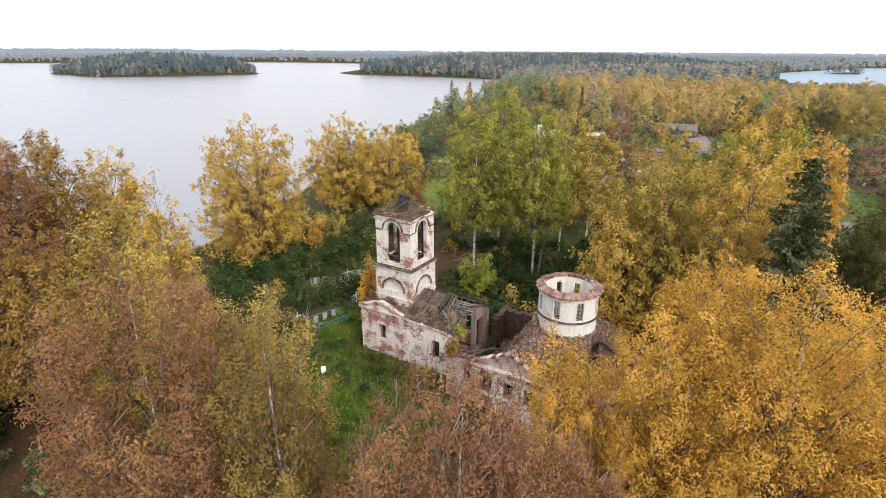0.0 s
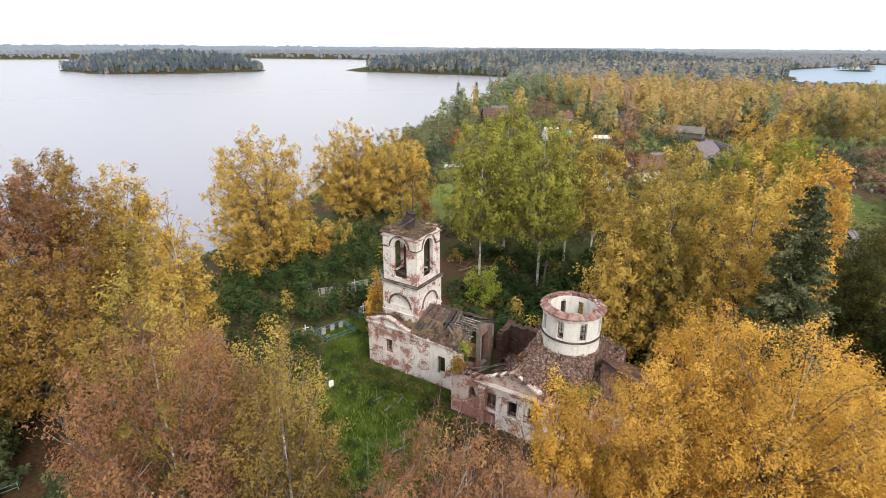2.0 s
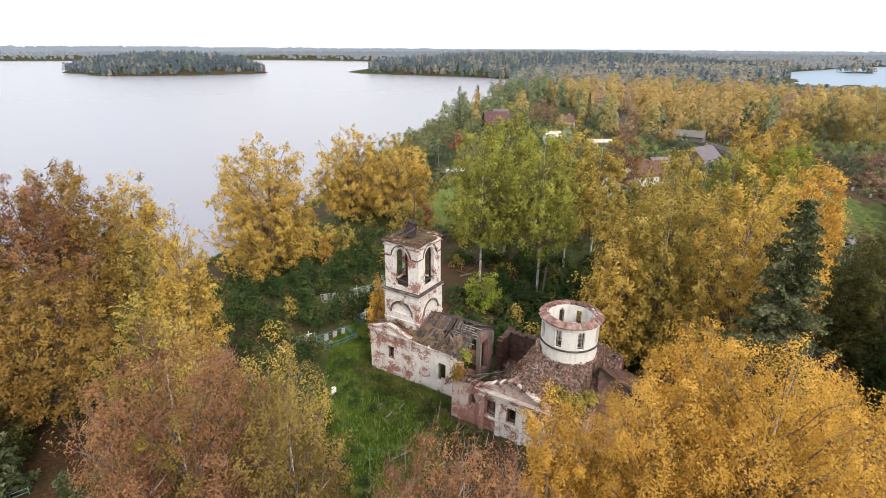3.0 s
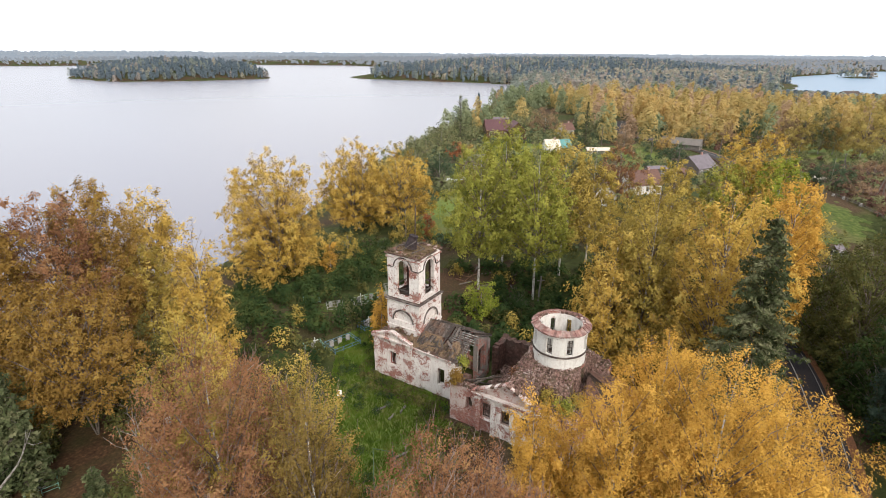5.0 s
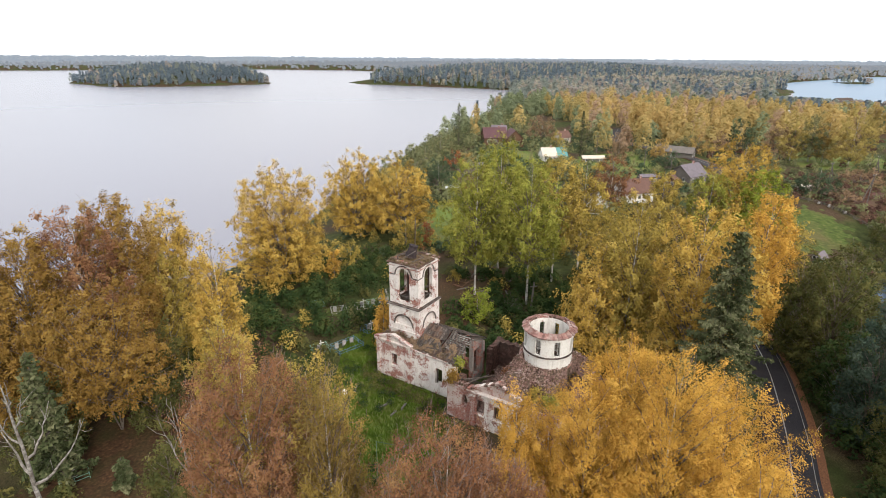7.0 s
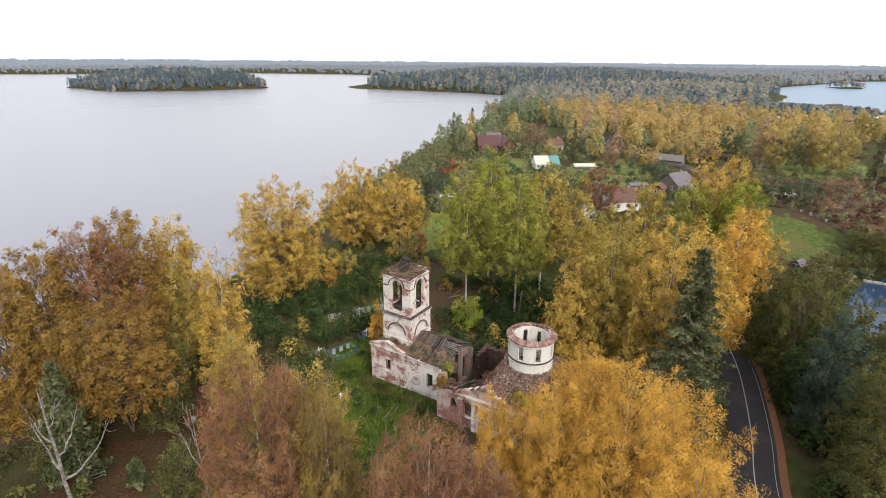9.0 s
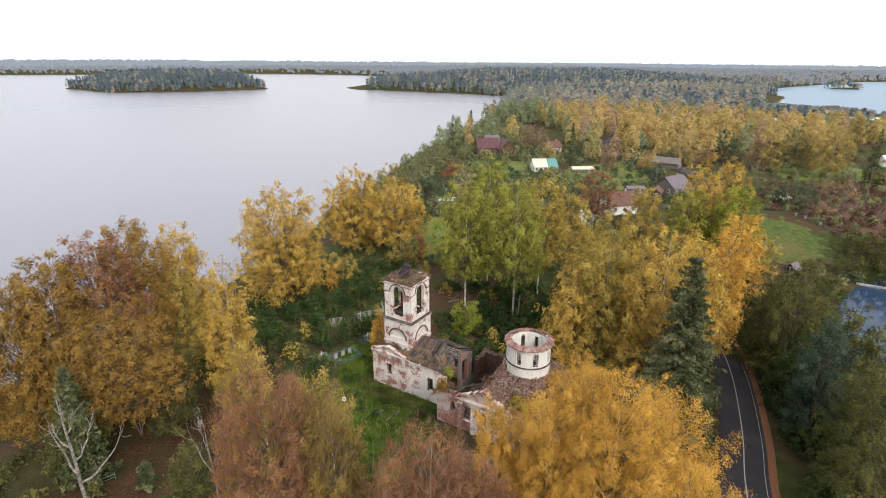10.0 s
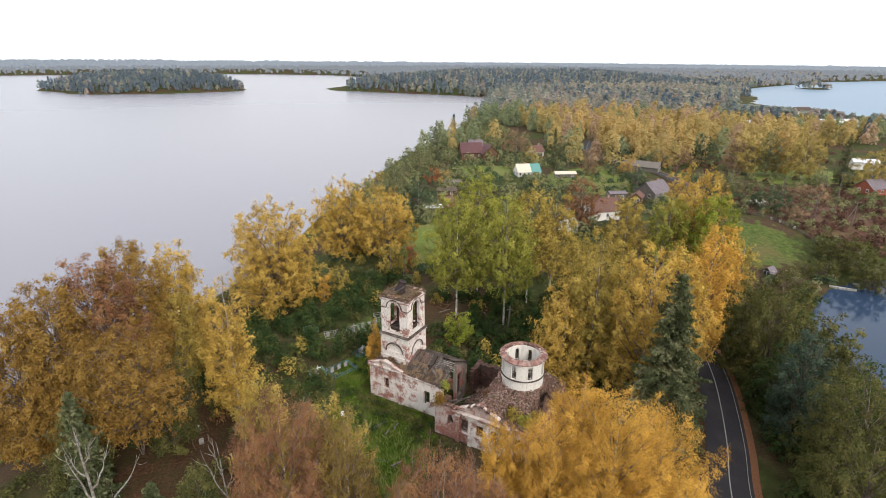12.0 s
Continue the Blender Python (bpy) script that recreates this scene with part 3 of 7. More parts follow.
def along_v(u, flip=1):
    """Walls across the axis: along = v, in = -u (flip 1) or +u (flip -1)."""
    return Matrix(((0, -flip, 0, u), (1, 0, 0, 0), (0, 0, 1, 0), (0, 0, 0, 1)))


def heap(u0, u1, v0, v1, fn, step=0.35, skirt=0.0):
    """A heightfield over a rectangle: fn gives z or None for a gap."""
    nu, nv = max(2, int((u1 - u0) / step)), max(2, int((v1 - v0) / step))
    bm = bmesh.new()
    grid = {}
    for i in range(nu + 1):
        for j in range(nv + 1):
            u, v = u0 + (u1 - u0) * i / nu, v0 + (v1 - v0) * j / nv
            z = fn(u, v)
            if z is not None:
                grid[i, j] = bm.verts.new((u, v, z))
    for i in range(nu):
        for j in range(nv):
            q = [grid.get(k) for k in ((i, j), (i + 1, j), (i + 1, j + 1), (i, j + 1))]
            if all(q):
                bm.faces.new(q)
    if skirt:
        edges = [e for e in bm.edges if len(e.link_faces) == 1]
        made = bmesh.ops.extrude_edge_only(bm, edges=edges)
        bmesh.ops.translate(bm, verts=[g for g in made["geom"] if isinstance(g, bmesh.types.BMVert)], vec=(0, 0, -skirt))
    return bm


def rough_noise(u, v, s=1.0):
    return noise.noise((u * 0.9 * s, v * 0.9 * s, 3.1)) + 0.5 * noise.noise((u * 2.3 * s, v * 2.3 * s, 7.7)) + 0.3 * noise.noise((u * 5 * s, v * 5 * s, 1.7))


def window_bars(parent, m, s0, s1, z0, z1, across, up, inset=0.35, w=0.06, mat=IRON, name="window"):
    """A frame with bars in an opening."""
    bm = bmesh.new()
    for s in (s0 + w, s1 - w):
        beam(bm, m @ Vector((s, inset, z0)), m @ Vector((s, inset, z1)), w * 1.4)
    for z in (z0 + w, z1 - w):
        beam(bm, m @ Vector((s0, inset, z)), m @ Vector((s1, inset, z)), w * 1.4)
    win = part(name, bm, mat, parent, "old window frame without glass")
    for i in range(up):
        s = s0 + (s1 - s0) * (i + 1) / (up + 1)
        bm = bmesh.new()
        beam(bm, m @ Vector((s, inset, z0)), m @ Vector((s, inset, z1)), w * 0.6)
        part("bar", bm, mat, win)
    for i in range(across):
        z = z0 + (z1 - z0) * (i + 1) / (across + 1)
        bm = bmesh.new()
        beam(bm, m @ Vector((s0, inset + 0.02, z)), m @ Vector((s1, inset + 0.02, z)), w * 0.6)
        part("bar", bm, mat, win)
    return win


def block(name, mat, parent, *b, label=""):
    bm = bmesh.new()
    box(bm, *b)
    return part(name, bm, mat, parent, label)


# narthex
N_TOP = 5.75
bm = bmesh.new()
slab(bm, [(0, -0.5), (6, -0.5), (6, N_TOP), (0, N_TOP)], [rect(2.5, 3.6, 2.05, 4.0)], 0.75, along_u(0))
narthex = part("narthex_wall", bm, PLASTER_PINK, church, "low wall with pink-white flaking plaster")
bm = bmesh.new()
slab(bm, [(6, -0.5), (13.4, -0.5), (13.4, 4.6)] + ragged(13.4, 12.3, 4.9, 5.6, 0.2, seed=3) + [(6, N_TOP)], [rect(10.2, 11.3, 1.6, 4.05)], 0.75, along_u(0))
part("narthex_wall", bm, PLASTER, church, "low whitewashed wall with flaking plaster")
bm = bmesh.new()
slab(bm, [(0.75, -0.5), (8.4, -0.5), (8.4, N_TOP), (0.75, N_TOP)], [rect(3.4, 4.9, 0, 2.6)], 0.75, along_v(0, -1))
part("narthex_wall", bm, PLASTER_PINK, church)
bm = bmesh.new()
slab(bm, [(0.75, -0.5), (13.4, -0.5), (13.4, 5.2)] + ragged(13.4, 0.75, 5.4, N_TOP, 0.12, seed=4), [rect(2.5, 3.6, 2.05, 4.0), rect(10.2, 11.3, 1.6, 4.05)], 0.75, along_u(7.65))
part("narthex_wall", bm, PLASTER_RED, church)
bm = bmesh.new()
slab(bm, [(4.6, -0.4), (7.64, -0.4), (7.64, 6.0)] + ragged(7.6, 4.6, 6.1, 6.9, 0.3, seed=41), [rect(4.9, 6.6, 1.0, 5.3)], 0.6, along_v(12.9, -1))
part("narthex_wall", bm, SHADED_PLASTER, church, "grey stained end wall, darkened for shade, with an empty doorway")
bm = bmesh.new()
slab(bm, [(-0.1, N_TOP + 0.25), (6.15, N_TOP + 0.25), (3.05, 7.05)], [], 0.55, along_u(0.02))
part("pediment", bm, PLASTER_PINK, church, "low triangular gable with worn mouldings")
for pts in (((-0.3, N_TOP + 0.12), (6.35, N_TOP + 0.12)), ((-0.3, N_TOP + 0.32), (3.05, 7.16)), ((3.05, 7.16), (6.35, N_TOP + 0.32))):
    bm = bmesh.new()
    (a, b), (c, d) = pts
    beam(bm, (a, -0.02, b), (c, -0.02, d), 0.55, 0.2)
    part("cornice", bm, PLASTER_PINK, church)
    bm = bmesh.new()
    beam(bm, (a, 0.04, b - 0.2), (c, 0.04, d - 0.2), 0.42, 0.14)
    part("cornice", bm, PLASTER_PINK, church)
bm = bmesh.new()
beam(bm, (6.36, 0.02, N_TOP + 0.02), (12.3, 0.02, N_TOP - 0.1), 0.5, 0.2)
part("cornice", bm, PLASTER_PINK, church)
bm = bmesh.new()
beam(bm, (6.36, 0.06, N_TOP - 0.2), (12.3, 0.06, N_TOP - 0.3), 0.36, 0.14)
part("cornice", bm, PLASTER, church)
for u0, u1 in ((-0.04, 0.5), (5.5, 6.1)):
    block("pilaster", PLASTER_PINK, church, u0, u1, -0.13, 0.1, -0.4, N_TOP - 0.03)
bm = bmesh.new()
for z in (3.1, 4.3):
    box(bm, 8.35, 8.95, -0.03, 0.1, z - 0.02, z + 0.02)
for u in (8.35, 8.95):
    box(bm, u - 0.03, u + 0.03, -0.035, 0.1, 1.7, 4.3)
part("blind_panel", bm, PLASTER_PINK, church)
window_bars(church, along_u(0), 2.5, 3.6, 2.05, 4.0, 1, 1, mat=surface("red_frame", [(0.3, (0.16, 0.05, 0.04)), (0.7, (0.28, 0.10, 0.08))], 8.0, 1.0))
block("door_board", OLD_BOARD, church, 10.24, 10.42, 0.3, 0.36, 1.6, 4.0, label="grey boards left in an empty opening")

# roof over the west end: rubble and dry turf on a low gable
part("west_roof", heap(0.1, 6.3, 0.3, 8.3, lambda u, v: 5.72 + 1.25 * (1 - abs(u - 3.05) / 3.3) + 0.28 * rough_noise(u, v), 0.25), BRICK_RUBBLE, church, "roof under brick rubble")
tagged(part("turf", heap(5.2, 12.8, -0.05, 2.3, lambda u, v: None if rough_noise(u + 9, v, 0.7) < -0.30 + 0.10 * v else 5.80 + 0.57 * v + 0.22 * rough_noise(u, v) + 0.10, 0.2), DRY_GRASS, church, "dry turf grown over the eaves"), kind="stuff")
tagged(part("turf", heap(0.0, 5.6, 0.0, 1.3, lambda u, v: None if rough_noise(u + 3, v, 0.8) < 0.0 else 5.85 + 1.25 * (1 - abs(u - 3.05) / 3.3) + 0.2 * rough_noise(u, v), 0.2), DRY_GRASS, church), "dry turf and rubble on the roof", kind="stuff")

# the nave's roof: rafters and boards, half fallen in
RIDGE, EAVE, MID_V = 8.05, 5.75, 4.2


def roof_z(v):
    return RIDGE - (RIDGE - EAVE) * abs(v - MID_V) / 4.4


for i in range(9):
    u = 6.6 + 0.85 * i
    for sgn in (-1, 1):
        bm = bmesh.new()
        sag = rnd.uniform(0, 0.25) * (i > 4)
        beam(bm, (u, MID_V, RIDGE - 0.16 - sag), (u + rnd.uniform(-0.1, 0.1), MID_V + sgn * 4.4, EAVE - 0.16), 0.13, 0.16)
        part("rafter", bm, OLD_BOARD, church)
for sgn in (-1, 1):
    u = 6.45
    while u < 13.3:
        w = rnd.uniform(0.24, 0.34)
        t = 0.0
        while t < 4.35:
            length = rnd.uniform(1.2, 2.3)
            t1 = min(4.4, t + length)
            mid = (t + t1) / 2
            hole = sgn < 0 and ((10.6 < u < 13.3 and 0.5 < mid < 2.6 + 0.5 * math.sin(u * 3)) or (9.3 < u < 10.2 and 2.0 < mid < 3.2))
            if not hole and rnd.random() < 0.93:
                bm = bmesh.new()
                lift = rnd.uniform(0.0, 0.05) + (0.12 if rnd.random() < 0.12 else 0)
                skew = rnd.uniform(-0.04, 0.04) * (3 if rnd.random() < 0.15 else 1)
                beam(bm, (u + w / 2 - skew, MID_V + sgn * t, roof_z(MID_V + sgn * t) + lift), (u + w / 2 + skew, MID_V + sgn * t1, roof_z(MID_V + sgn * t1) + lift * rnd.uniform(0, 1)), w * 0.97, 0.035, up=(0, sgn * 0.46, 0.88))
                part("board", bm, OLD_BOARD if rnd.random() < 0.3 else DARK_ROOF, church)
            t = t1
        u += w
for i in range(9):
    bm = bmesh.new()
    t = 0.35 + 0.27 * i
    v = MID_V - t
    beam(bm, (10.5 + rnd.uniform(-0.2, 0.3), v, roof_z(v) - 0.05), (13.6 + rnd.uniform(-0.5, 0.4), v + rnd.uniform(-0.1, 0.1), roof_z(v) - 0.05 - rnd.uniform(0, 0.25)), 0.10, 0.06)
    part("batten", bm, surface("bleached_batten", [(0.3, (0.20, 0.18, 0.165)), (0.7, (0.36, 0.335, 0.31))], 6.0, 1.0) if i == 0 else bpy.data.materials["bleached_batten"], church)

# main body: broken walls round an open pit, rubble vault under the drum
M0, M1, MN, MS = 14.0, 29.2, -3.0, 11.4
bm = bmesh.new()
head = [(M1, 5.1)] + ragged(M1, 25.6, 5.2, 5.3, 0.12, seed=7) + [(25.5, 5.25), (17.6, 5.25)] + ragged(17.4, M0, 5.2, 4.9, 0.25, seed=8)
slab(bm, [(M0, -0.5), (M1, -0.5)] + head, [rect(18.35, 19.45, 1.95, 3.9), rect(20.85, 21.95, 1.95, 3.9), rect(23.1, 24.2, 1.95, 3.9), rect(26.4, 27.5, 1.95, 3.9), [(16.1, 2.1), (16.9, 1.9), (17.1, 3.2), (16.7, 4.0), (16.2, 3.7)]], 0.9, along_u(MN))
part("main_wall", bm, PLASTER_RED, church, "bare red brick wall with traces of plaster")
bm = bmesh.new()
slab(bm, [(19.6, -0.3), (25.4, -0.3), (25.4, 4.75), (19.6, 4.75)], [rect(20.85, 21.95, 1.95, 3.9), rect(23.1, 24.2, 1.95, 3.9)], 0.16, along_u(MN - 0.16))
part("portico", bm, PLASTER, church, "whitewashed front with pilasters")
for u in (19.95, 22.5, 24.9, 17.95):
    pil = block("pilaster", PLASTER if u > 19 else PLASTER_RED, church, u - 0.27, u + 0.27, MN - 0.36, MN + 0.05, -0.3, 4.45)
    block("capital", PLASTER, pil, u - 0.36, u + 0.36, MN - 0.45, MN + 0.02, 4.45, 4.72)
bm = bmesh.new()
beam(bm, (17.2, MN - 0.16, 5.18), (25.9, MN - 0.16, 5.18), 0.86, 0.16)
part("cornice", bm, PLASTER_PINK, church)
bm = bmesh.new()
beam(bm, (17.4, MN - 0.12, 4.92), (25.7, MN - 0.12, 4.92), 0.62, 0.36)
part("entablature", bm, PLASTER_PINK, church)
bm = bmesh.new()
slab(bm, [(17.4, 5.24), (25.7, 5.24), (21.5, 7.35)], [], 0.6, along_u(MN))
part("pediment", bm, PLASTER_RED, church, "brick gable with broken mouldings")
for a, b in (((17.2, 5.26), (21.5, 7.5)), ((21.5, 7.5), (25.9, 5.26))):
    n = 9
    for i in range(n):
        p = [a[k] + (b[k] - a[k]) * i / n for k in (0, 1)]
        q = [a[k] + (b[k] - a[k]) * (i + 0.96) / n for k in (0, 1)]
        dz = rnd.uniform(-0.05, 0.03)
        if rnd.random() < 0.85:
            bm = bmesh.new()
            beam(bm, (p[0], MN - 0.08, p[1] + dz), (q[0], MN - 0.08, q[1] + dz), 0.75, 0.2)
            part("cornice_block", bm, (PLASTER_RED, PLASTER_PINK, BRICK_RUBBLE)[rnd.randrange(3)], church)
    bm = bmesh.new()
    beam(bm, (a[0], MN - 0.05, a[1] - 0.18), (b[0], MN - 0.05, b[1] - 0.18), 0.45, 0.14)
    part("cornice", bm, PLASTER_PINK, church)
for s0 in (18.35, 20.85, 23.1, 26.4):
    window_bars(church, along_u(MN), s0, s0 + 1.1, 1.95, 3.9, 4, 2)
    block("sill", PLASTER, church, s0 - 0.15, s0 + 1.25, MN - 0.3, MN + 0.1, 1.78, 1.93)
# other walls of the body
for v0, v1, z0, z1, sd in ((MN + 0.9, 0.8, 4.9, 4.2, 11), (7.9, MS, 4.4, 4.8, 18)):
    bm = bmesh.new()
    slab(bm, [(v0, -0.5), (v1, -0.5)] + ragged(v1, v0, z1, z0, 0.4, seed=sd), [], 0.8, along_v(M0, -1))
    part("main_wall", bm, DARK_BRICK, church)
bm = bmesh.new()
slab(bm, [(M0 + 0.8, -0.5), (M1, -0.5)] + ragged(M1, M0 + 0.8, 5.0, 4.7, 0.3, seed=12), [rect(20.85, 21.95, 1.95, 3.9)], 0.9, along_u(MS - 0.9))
part("main_wall", bm, DARK_BRICK, church)
bm = bmesh.new()
slab(bm, [(MN + 0.9, -0.5), (MS - 0.9, -0.5)] + ragged(MS - 0.9, MN + 0.9, 5.2, 5.2, 0.2, seed=13), [rect(-0.6, 0.5, 1.95, 3.9)], 0.9, along_v(M1, 1))
part("main_wall", bm, PLASTER_RED, church)
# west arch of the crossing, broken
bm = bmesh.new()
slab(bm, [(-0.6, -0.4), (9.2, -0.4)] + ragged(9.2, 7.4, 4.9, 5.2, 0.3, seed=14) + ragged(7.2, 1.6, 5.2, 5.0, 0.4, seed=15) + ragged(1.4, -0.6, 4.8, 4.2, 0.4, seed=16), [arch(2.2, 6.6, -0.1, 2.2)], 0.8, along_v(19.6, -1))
part("crossing_wall", bm, DARK_BRICK, church, "broken arch of bare brick")
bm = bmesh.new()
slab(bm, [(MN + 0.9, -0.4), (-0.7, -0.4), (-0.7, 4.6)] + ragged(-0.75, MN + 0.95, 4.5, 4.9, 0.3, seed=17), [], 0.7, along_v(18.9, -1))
part("crossing_wall", bm, DARK_BRICK, church)
DU, DV = 24.4, 4.5


def vault(u, v):
    d = math.hypot(u - DU, v - DV)
    if d < 2.6:
        return None
    edge = min(u - 18.7, M1 - 0.2 - u, v - MN - 0.3, MS - 0.3 - v)
    z = 5.2 + 3.15 * max(0, 1 - max(0, d - 3.0) / 5.2) ** 0.85
    z += 1.6 * max(0, 1 - abs(u - 21.5) / 3.6) * max(0, min(1, (0.5 - v) / 2.2))
    z -= 1.9 * max(0, 1 - (u - 19.4) / 1.9) * (0.8 + 0.6 * rough_noise(u, v))
    if u > 27.6 + 0.4 * rough_noise(v, 2.0):
        z = min(z, 5.6)
    if v < -0.6 and u > 24.6 + 0.3 * rough_noise(v, 5.0):
        z = min(z, 5.5)
    z = min(z, 8.3)
    step = 0.35 * math.floor(rough_noise(u, v, 0.9) * 2.2) * 0.5
    return z + (0.30 * rough_noise(u, v, 1.6) + step * 0.6) * (1.0 if edge > 0.4 else 0.4) * (0.3 if d < 3.3 else 1.0)


part("collapsed_vault", heap(19.5, M1 - 0.1, MN + 0.3, MS - 0.3, vault, 0.2, 1.2), BRICK_RUBBLE, church, "slope of broken brick and weeds under the drum")
part("pit_floor", heap(M0 + 0.8, 20.4, MN + 0.8, MS - 0.9, lambda u, v: 0.55 + 0.5 * rough_noise(u, v) + 0.9 * max(0, (u - 17.5) / 3), 0.4), BRICK_RUBBLE, church, "floor under fallen brick")
# loose brick on the slope, the wall heads and the west roof
rb = np.random.default_rng(14)
bv, bf, nb = [], [], 0
CUBE = np.array([(x, y, z) for z in (-1, 1) for x, y in ((-1, -1), (1, -1), (1, 1), (-1, 1))], float)
CUBE_F = np.array([(3, 2, 1, 0), (4, 5, 6, 7), (0, 1, 5, 4), (1, 2, 6, 5), (2, 3, 7, 6), (3, 0, 4, 7)])
while nb < 1400:
    u, v = rb.uniform(19.6, 29), rb.uniform(MN, MS)
    z = vault(u, v)
    if nb % 4 == 0:
        u, v = rb.uniform(0.2, 6), rb.uniform(0.3, 8)
        z = 5.8 + 1.25 * (1 - abs(u - 3.05) / 3.3) + 0.28 * rough_noise(u, v)
    if nb % 9 == 0:
        u, v, z = rb.uniform(14, 17.6), MN + rb.uniform(0.1, 0.8), 5.0 + rb.uniform(-0.2, 0.25)
    if z is None:
        continue
    e = Euler(rb.uniform(-0.7, 0.7, 3) * (1, 1, 4)).to_matrix()
    bv.append((CUBE * rb.uniform(0.6, 1.3, 3) * (0.14, 0.08, 0.06)) @ np.array(e) + (u, v, z + 0.05))
    bf.append(CUBE_F + 8 * nb)
    nb += 1
tagged(part("loose_brick", mesh_from("loose_brick", np.concatenate(bv), np.concatenate(bf), surface("loose_brick", [(0.3, (0.09, 0.05, 0.042)), (0.55, (0.21, 0.12, 0.10)), (0.75, (0.45, 0.37, 0.34))], 1.7, 0.7, bump=0.2)), None, church), "scattered loose red bricks", kind="stuff")
# fallen timbers across the pit
for i in range(7):
    bm = bmesh.new()
    u = 14.8 + 0.7 * i
    v0 = rnd.uniform(-2.4, -1.0)
    beam(bm, (u, v0, rnd.uniform(4.6, 5.2)), (u + rnd.uniform(0.8, 3.0), v0 + rnd.uniform(1.5, 6.0), rnd.uniform(1.0, 4.6)), 0.13)
    part("beam", bm, OLD_BOARD, church)

# broken boards lying on the nave's roof
for i in range(46):
    u, t, sgn = rnd.uniform(6.6, 13.0), rnd.uniform(0.2, 4.0), rnd.choice((-1, -1, 1))
    v = MID_V + sgn * t
    ang, ln = rnd.uniform(0, math.pi), rnd.uniform(0.3, 0.9)
    du, dv = ln * math.cos(ang), ln * math.sin(ang)
    bm = bmesh.new()
    beam(bm, (u - du, v - dv, roof_z(v - dv) + 0.10), (u + du, v + dv, roof_z(v + dv) + rnd.uniform(0.08, 0.2)), rnd.uniform(0.12, 0.3), 0.03, up=(0, sgn * 0.46, 0.88))
    part("broken_board", bm, DARK_ROOF if rnd.random() < 0.6 else OLD_BOARD, church)
# weeds and dry grass on the rubble, the wall heads and the eaves
wg = np.random.default_rng(41)
wa = []
while len(wa) < 3600:
    k = len(wa) % 8
    if k < 5:
        u, v = wg.uniform(19.6, 29), wg.uniform(MN + 0.3, MS - 0.4)
        z = vault(u, v)
        if z is None or rough_noise(u + 4, v - 2, 0.5) < 0.0:
            wa.append((15.0, 8.0, 0.4))
            continue
    elif k == 5:
        u, v = wg.uniform(14, 19), MN + wg.uniform(0.05, 0.85)
        z = 4.95
    elif k == 6:
        u, v = wg.uniform(6, 13), wg.uniform(-0.1, 1.6)
        z = 5.85 + 0.5 * v
    else:
        u, v = wg.uniform(0.2, 6.2), wg.uniform(0.2, 1.6)
        z = 5.8 + 1.2 * (1 - abs(u - 3.05) / 3.3)
    wa.append((u, v, z))
wa = np.array(wa)
wb = wa + np.stack([wg.normal(0, 0.15, len(wa)), wg.normal(0, 0.15, len(wa)), wg.uniform(0.12, 0.6, len(wa))], 1)
ws = np.cross(wb - wa, [0.3, 0.5, 0.2])
ws = ws / np.linalg.norm(ws, axis=1)[:, None] * 0.045
for k, mt in enumerate((LEAF_MOSS, DRY_GRASS)):
    pick = np.arange(len(wa)) % 5 < 2 if k == 0 else np.arange(len(wa)) % 5 >= 2
    va_ = np.stack([wa[pick] - ws[pick], wa[pick] + ws[pick], wb[pick]], 1).reshape(-1, 3)
    tagged(part("weeds", mesh_from("weeds", va_, np.arange(len(va_)).reshape(-1, 3), mt), None, church), "weeds rooted in the broken brick", kind="stuff")

# saplings and weeds rooted in the ruin
for k, (u, v, z, H, R, lm, lab) in enumerate(((14.5, -2.5, 4.7, 2.6, 0.8, LEAF_AMBER, "yellow birch sapling rooted on the wall"), (13.6, 0.6, 5.2, 1.6, 0.8, LEAF_LIME, "yellow-green sapling rooted on the wall"), (25.6, -1.2, 5.6, 1.6, 1.0, LEAF_OLIVE, "bush growing in brick rubble"), (27.6, -1.8, 5.3, 1.9, 1.1, LEAF_LIME, "bush growing in brick rubble"), (28.4, 0.4, 5.4, 1.5, 0.9, LEAF_OLIVE, "bush growing in brick rubble"), (22.4, -1.0, 6.6, 0.8, 0.6, LEAF_OLIVE, "small bush growing in brick rubble"), (20.6, 1.0, 6.2, 0.9, 0.6, LEAF_RUST, "dry weed tuft on brick rubble"))):
    SAPLINGS.append((k, church.matrix_basis @ Vector((u, v, z)), H, R, lm, lab))

# drum
R_OUT, R_IN, D0, D1 = 3.05, 2.45, 7.9, 12.55


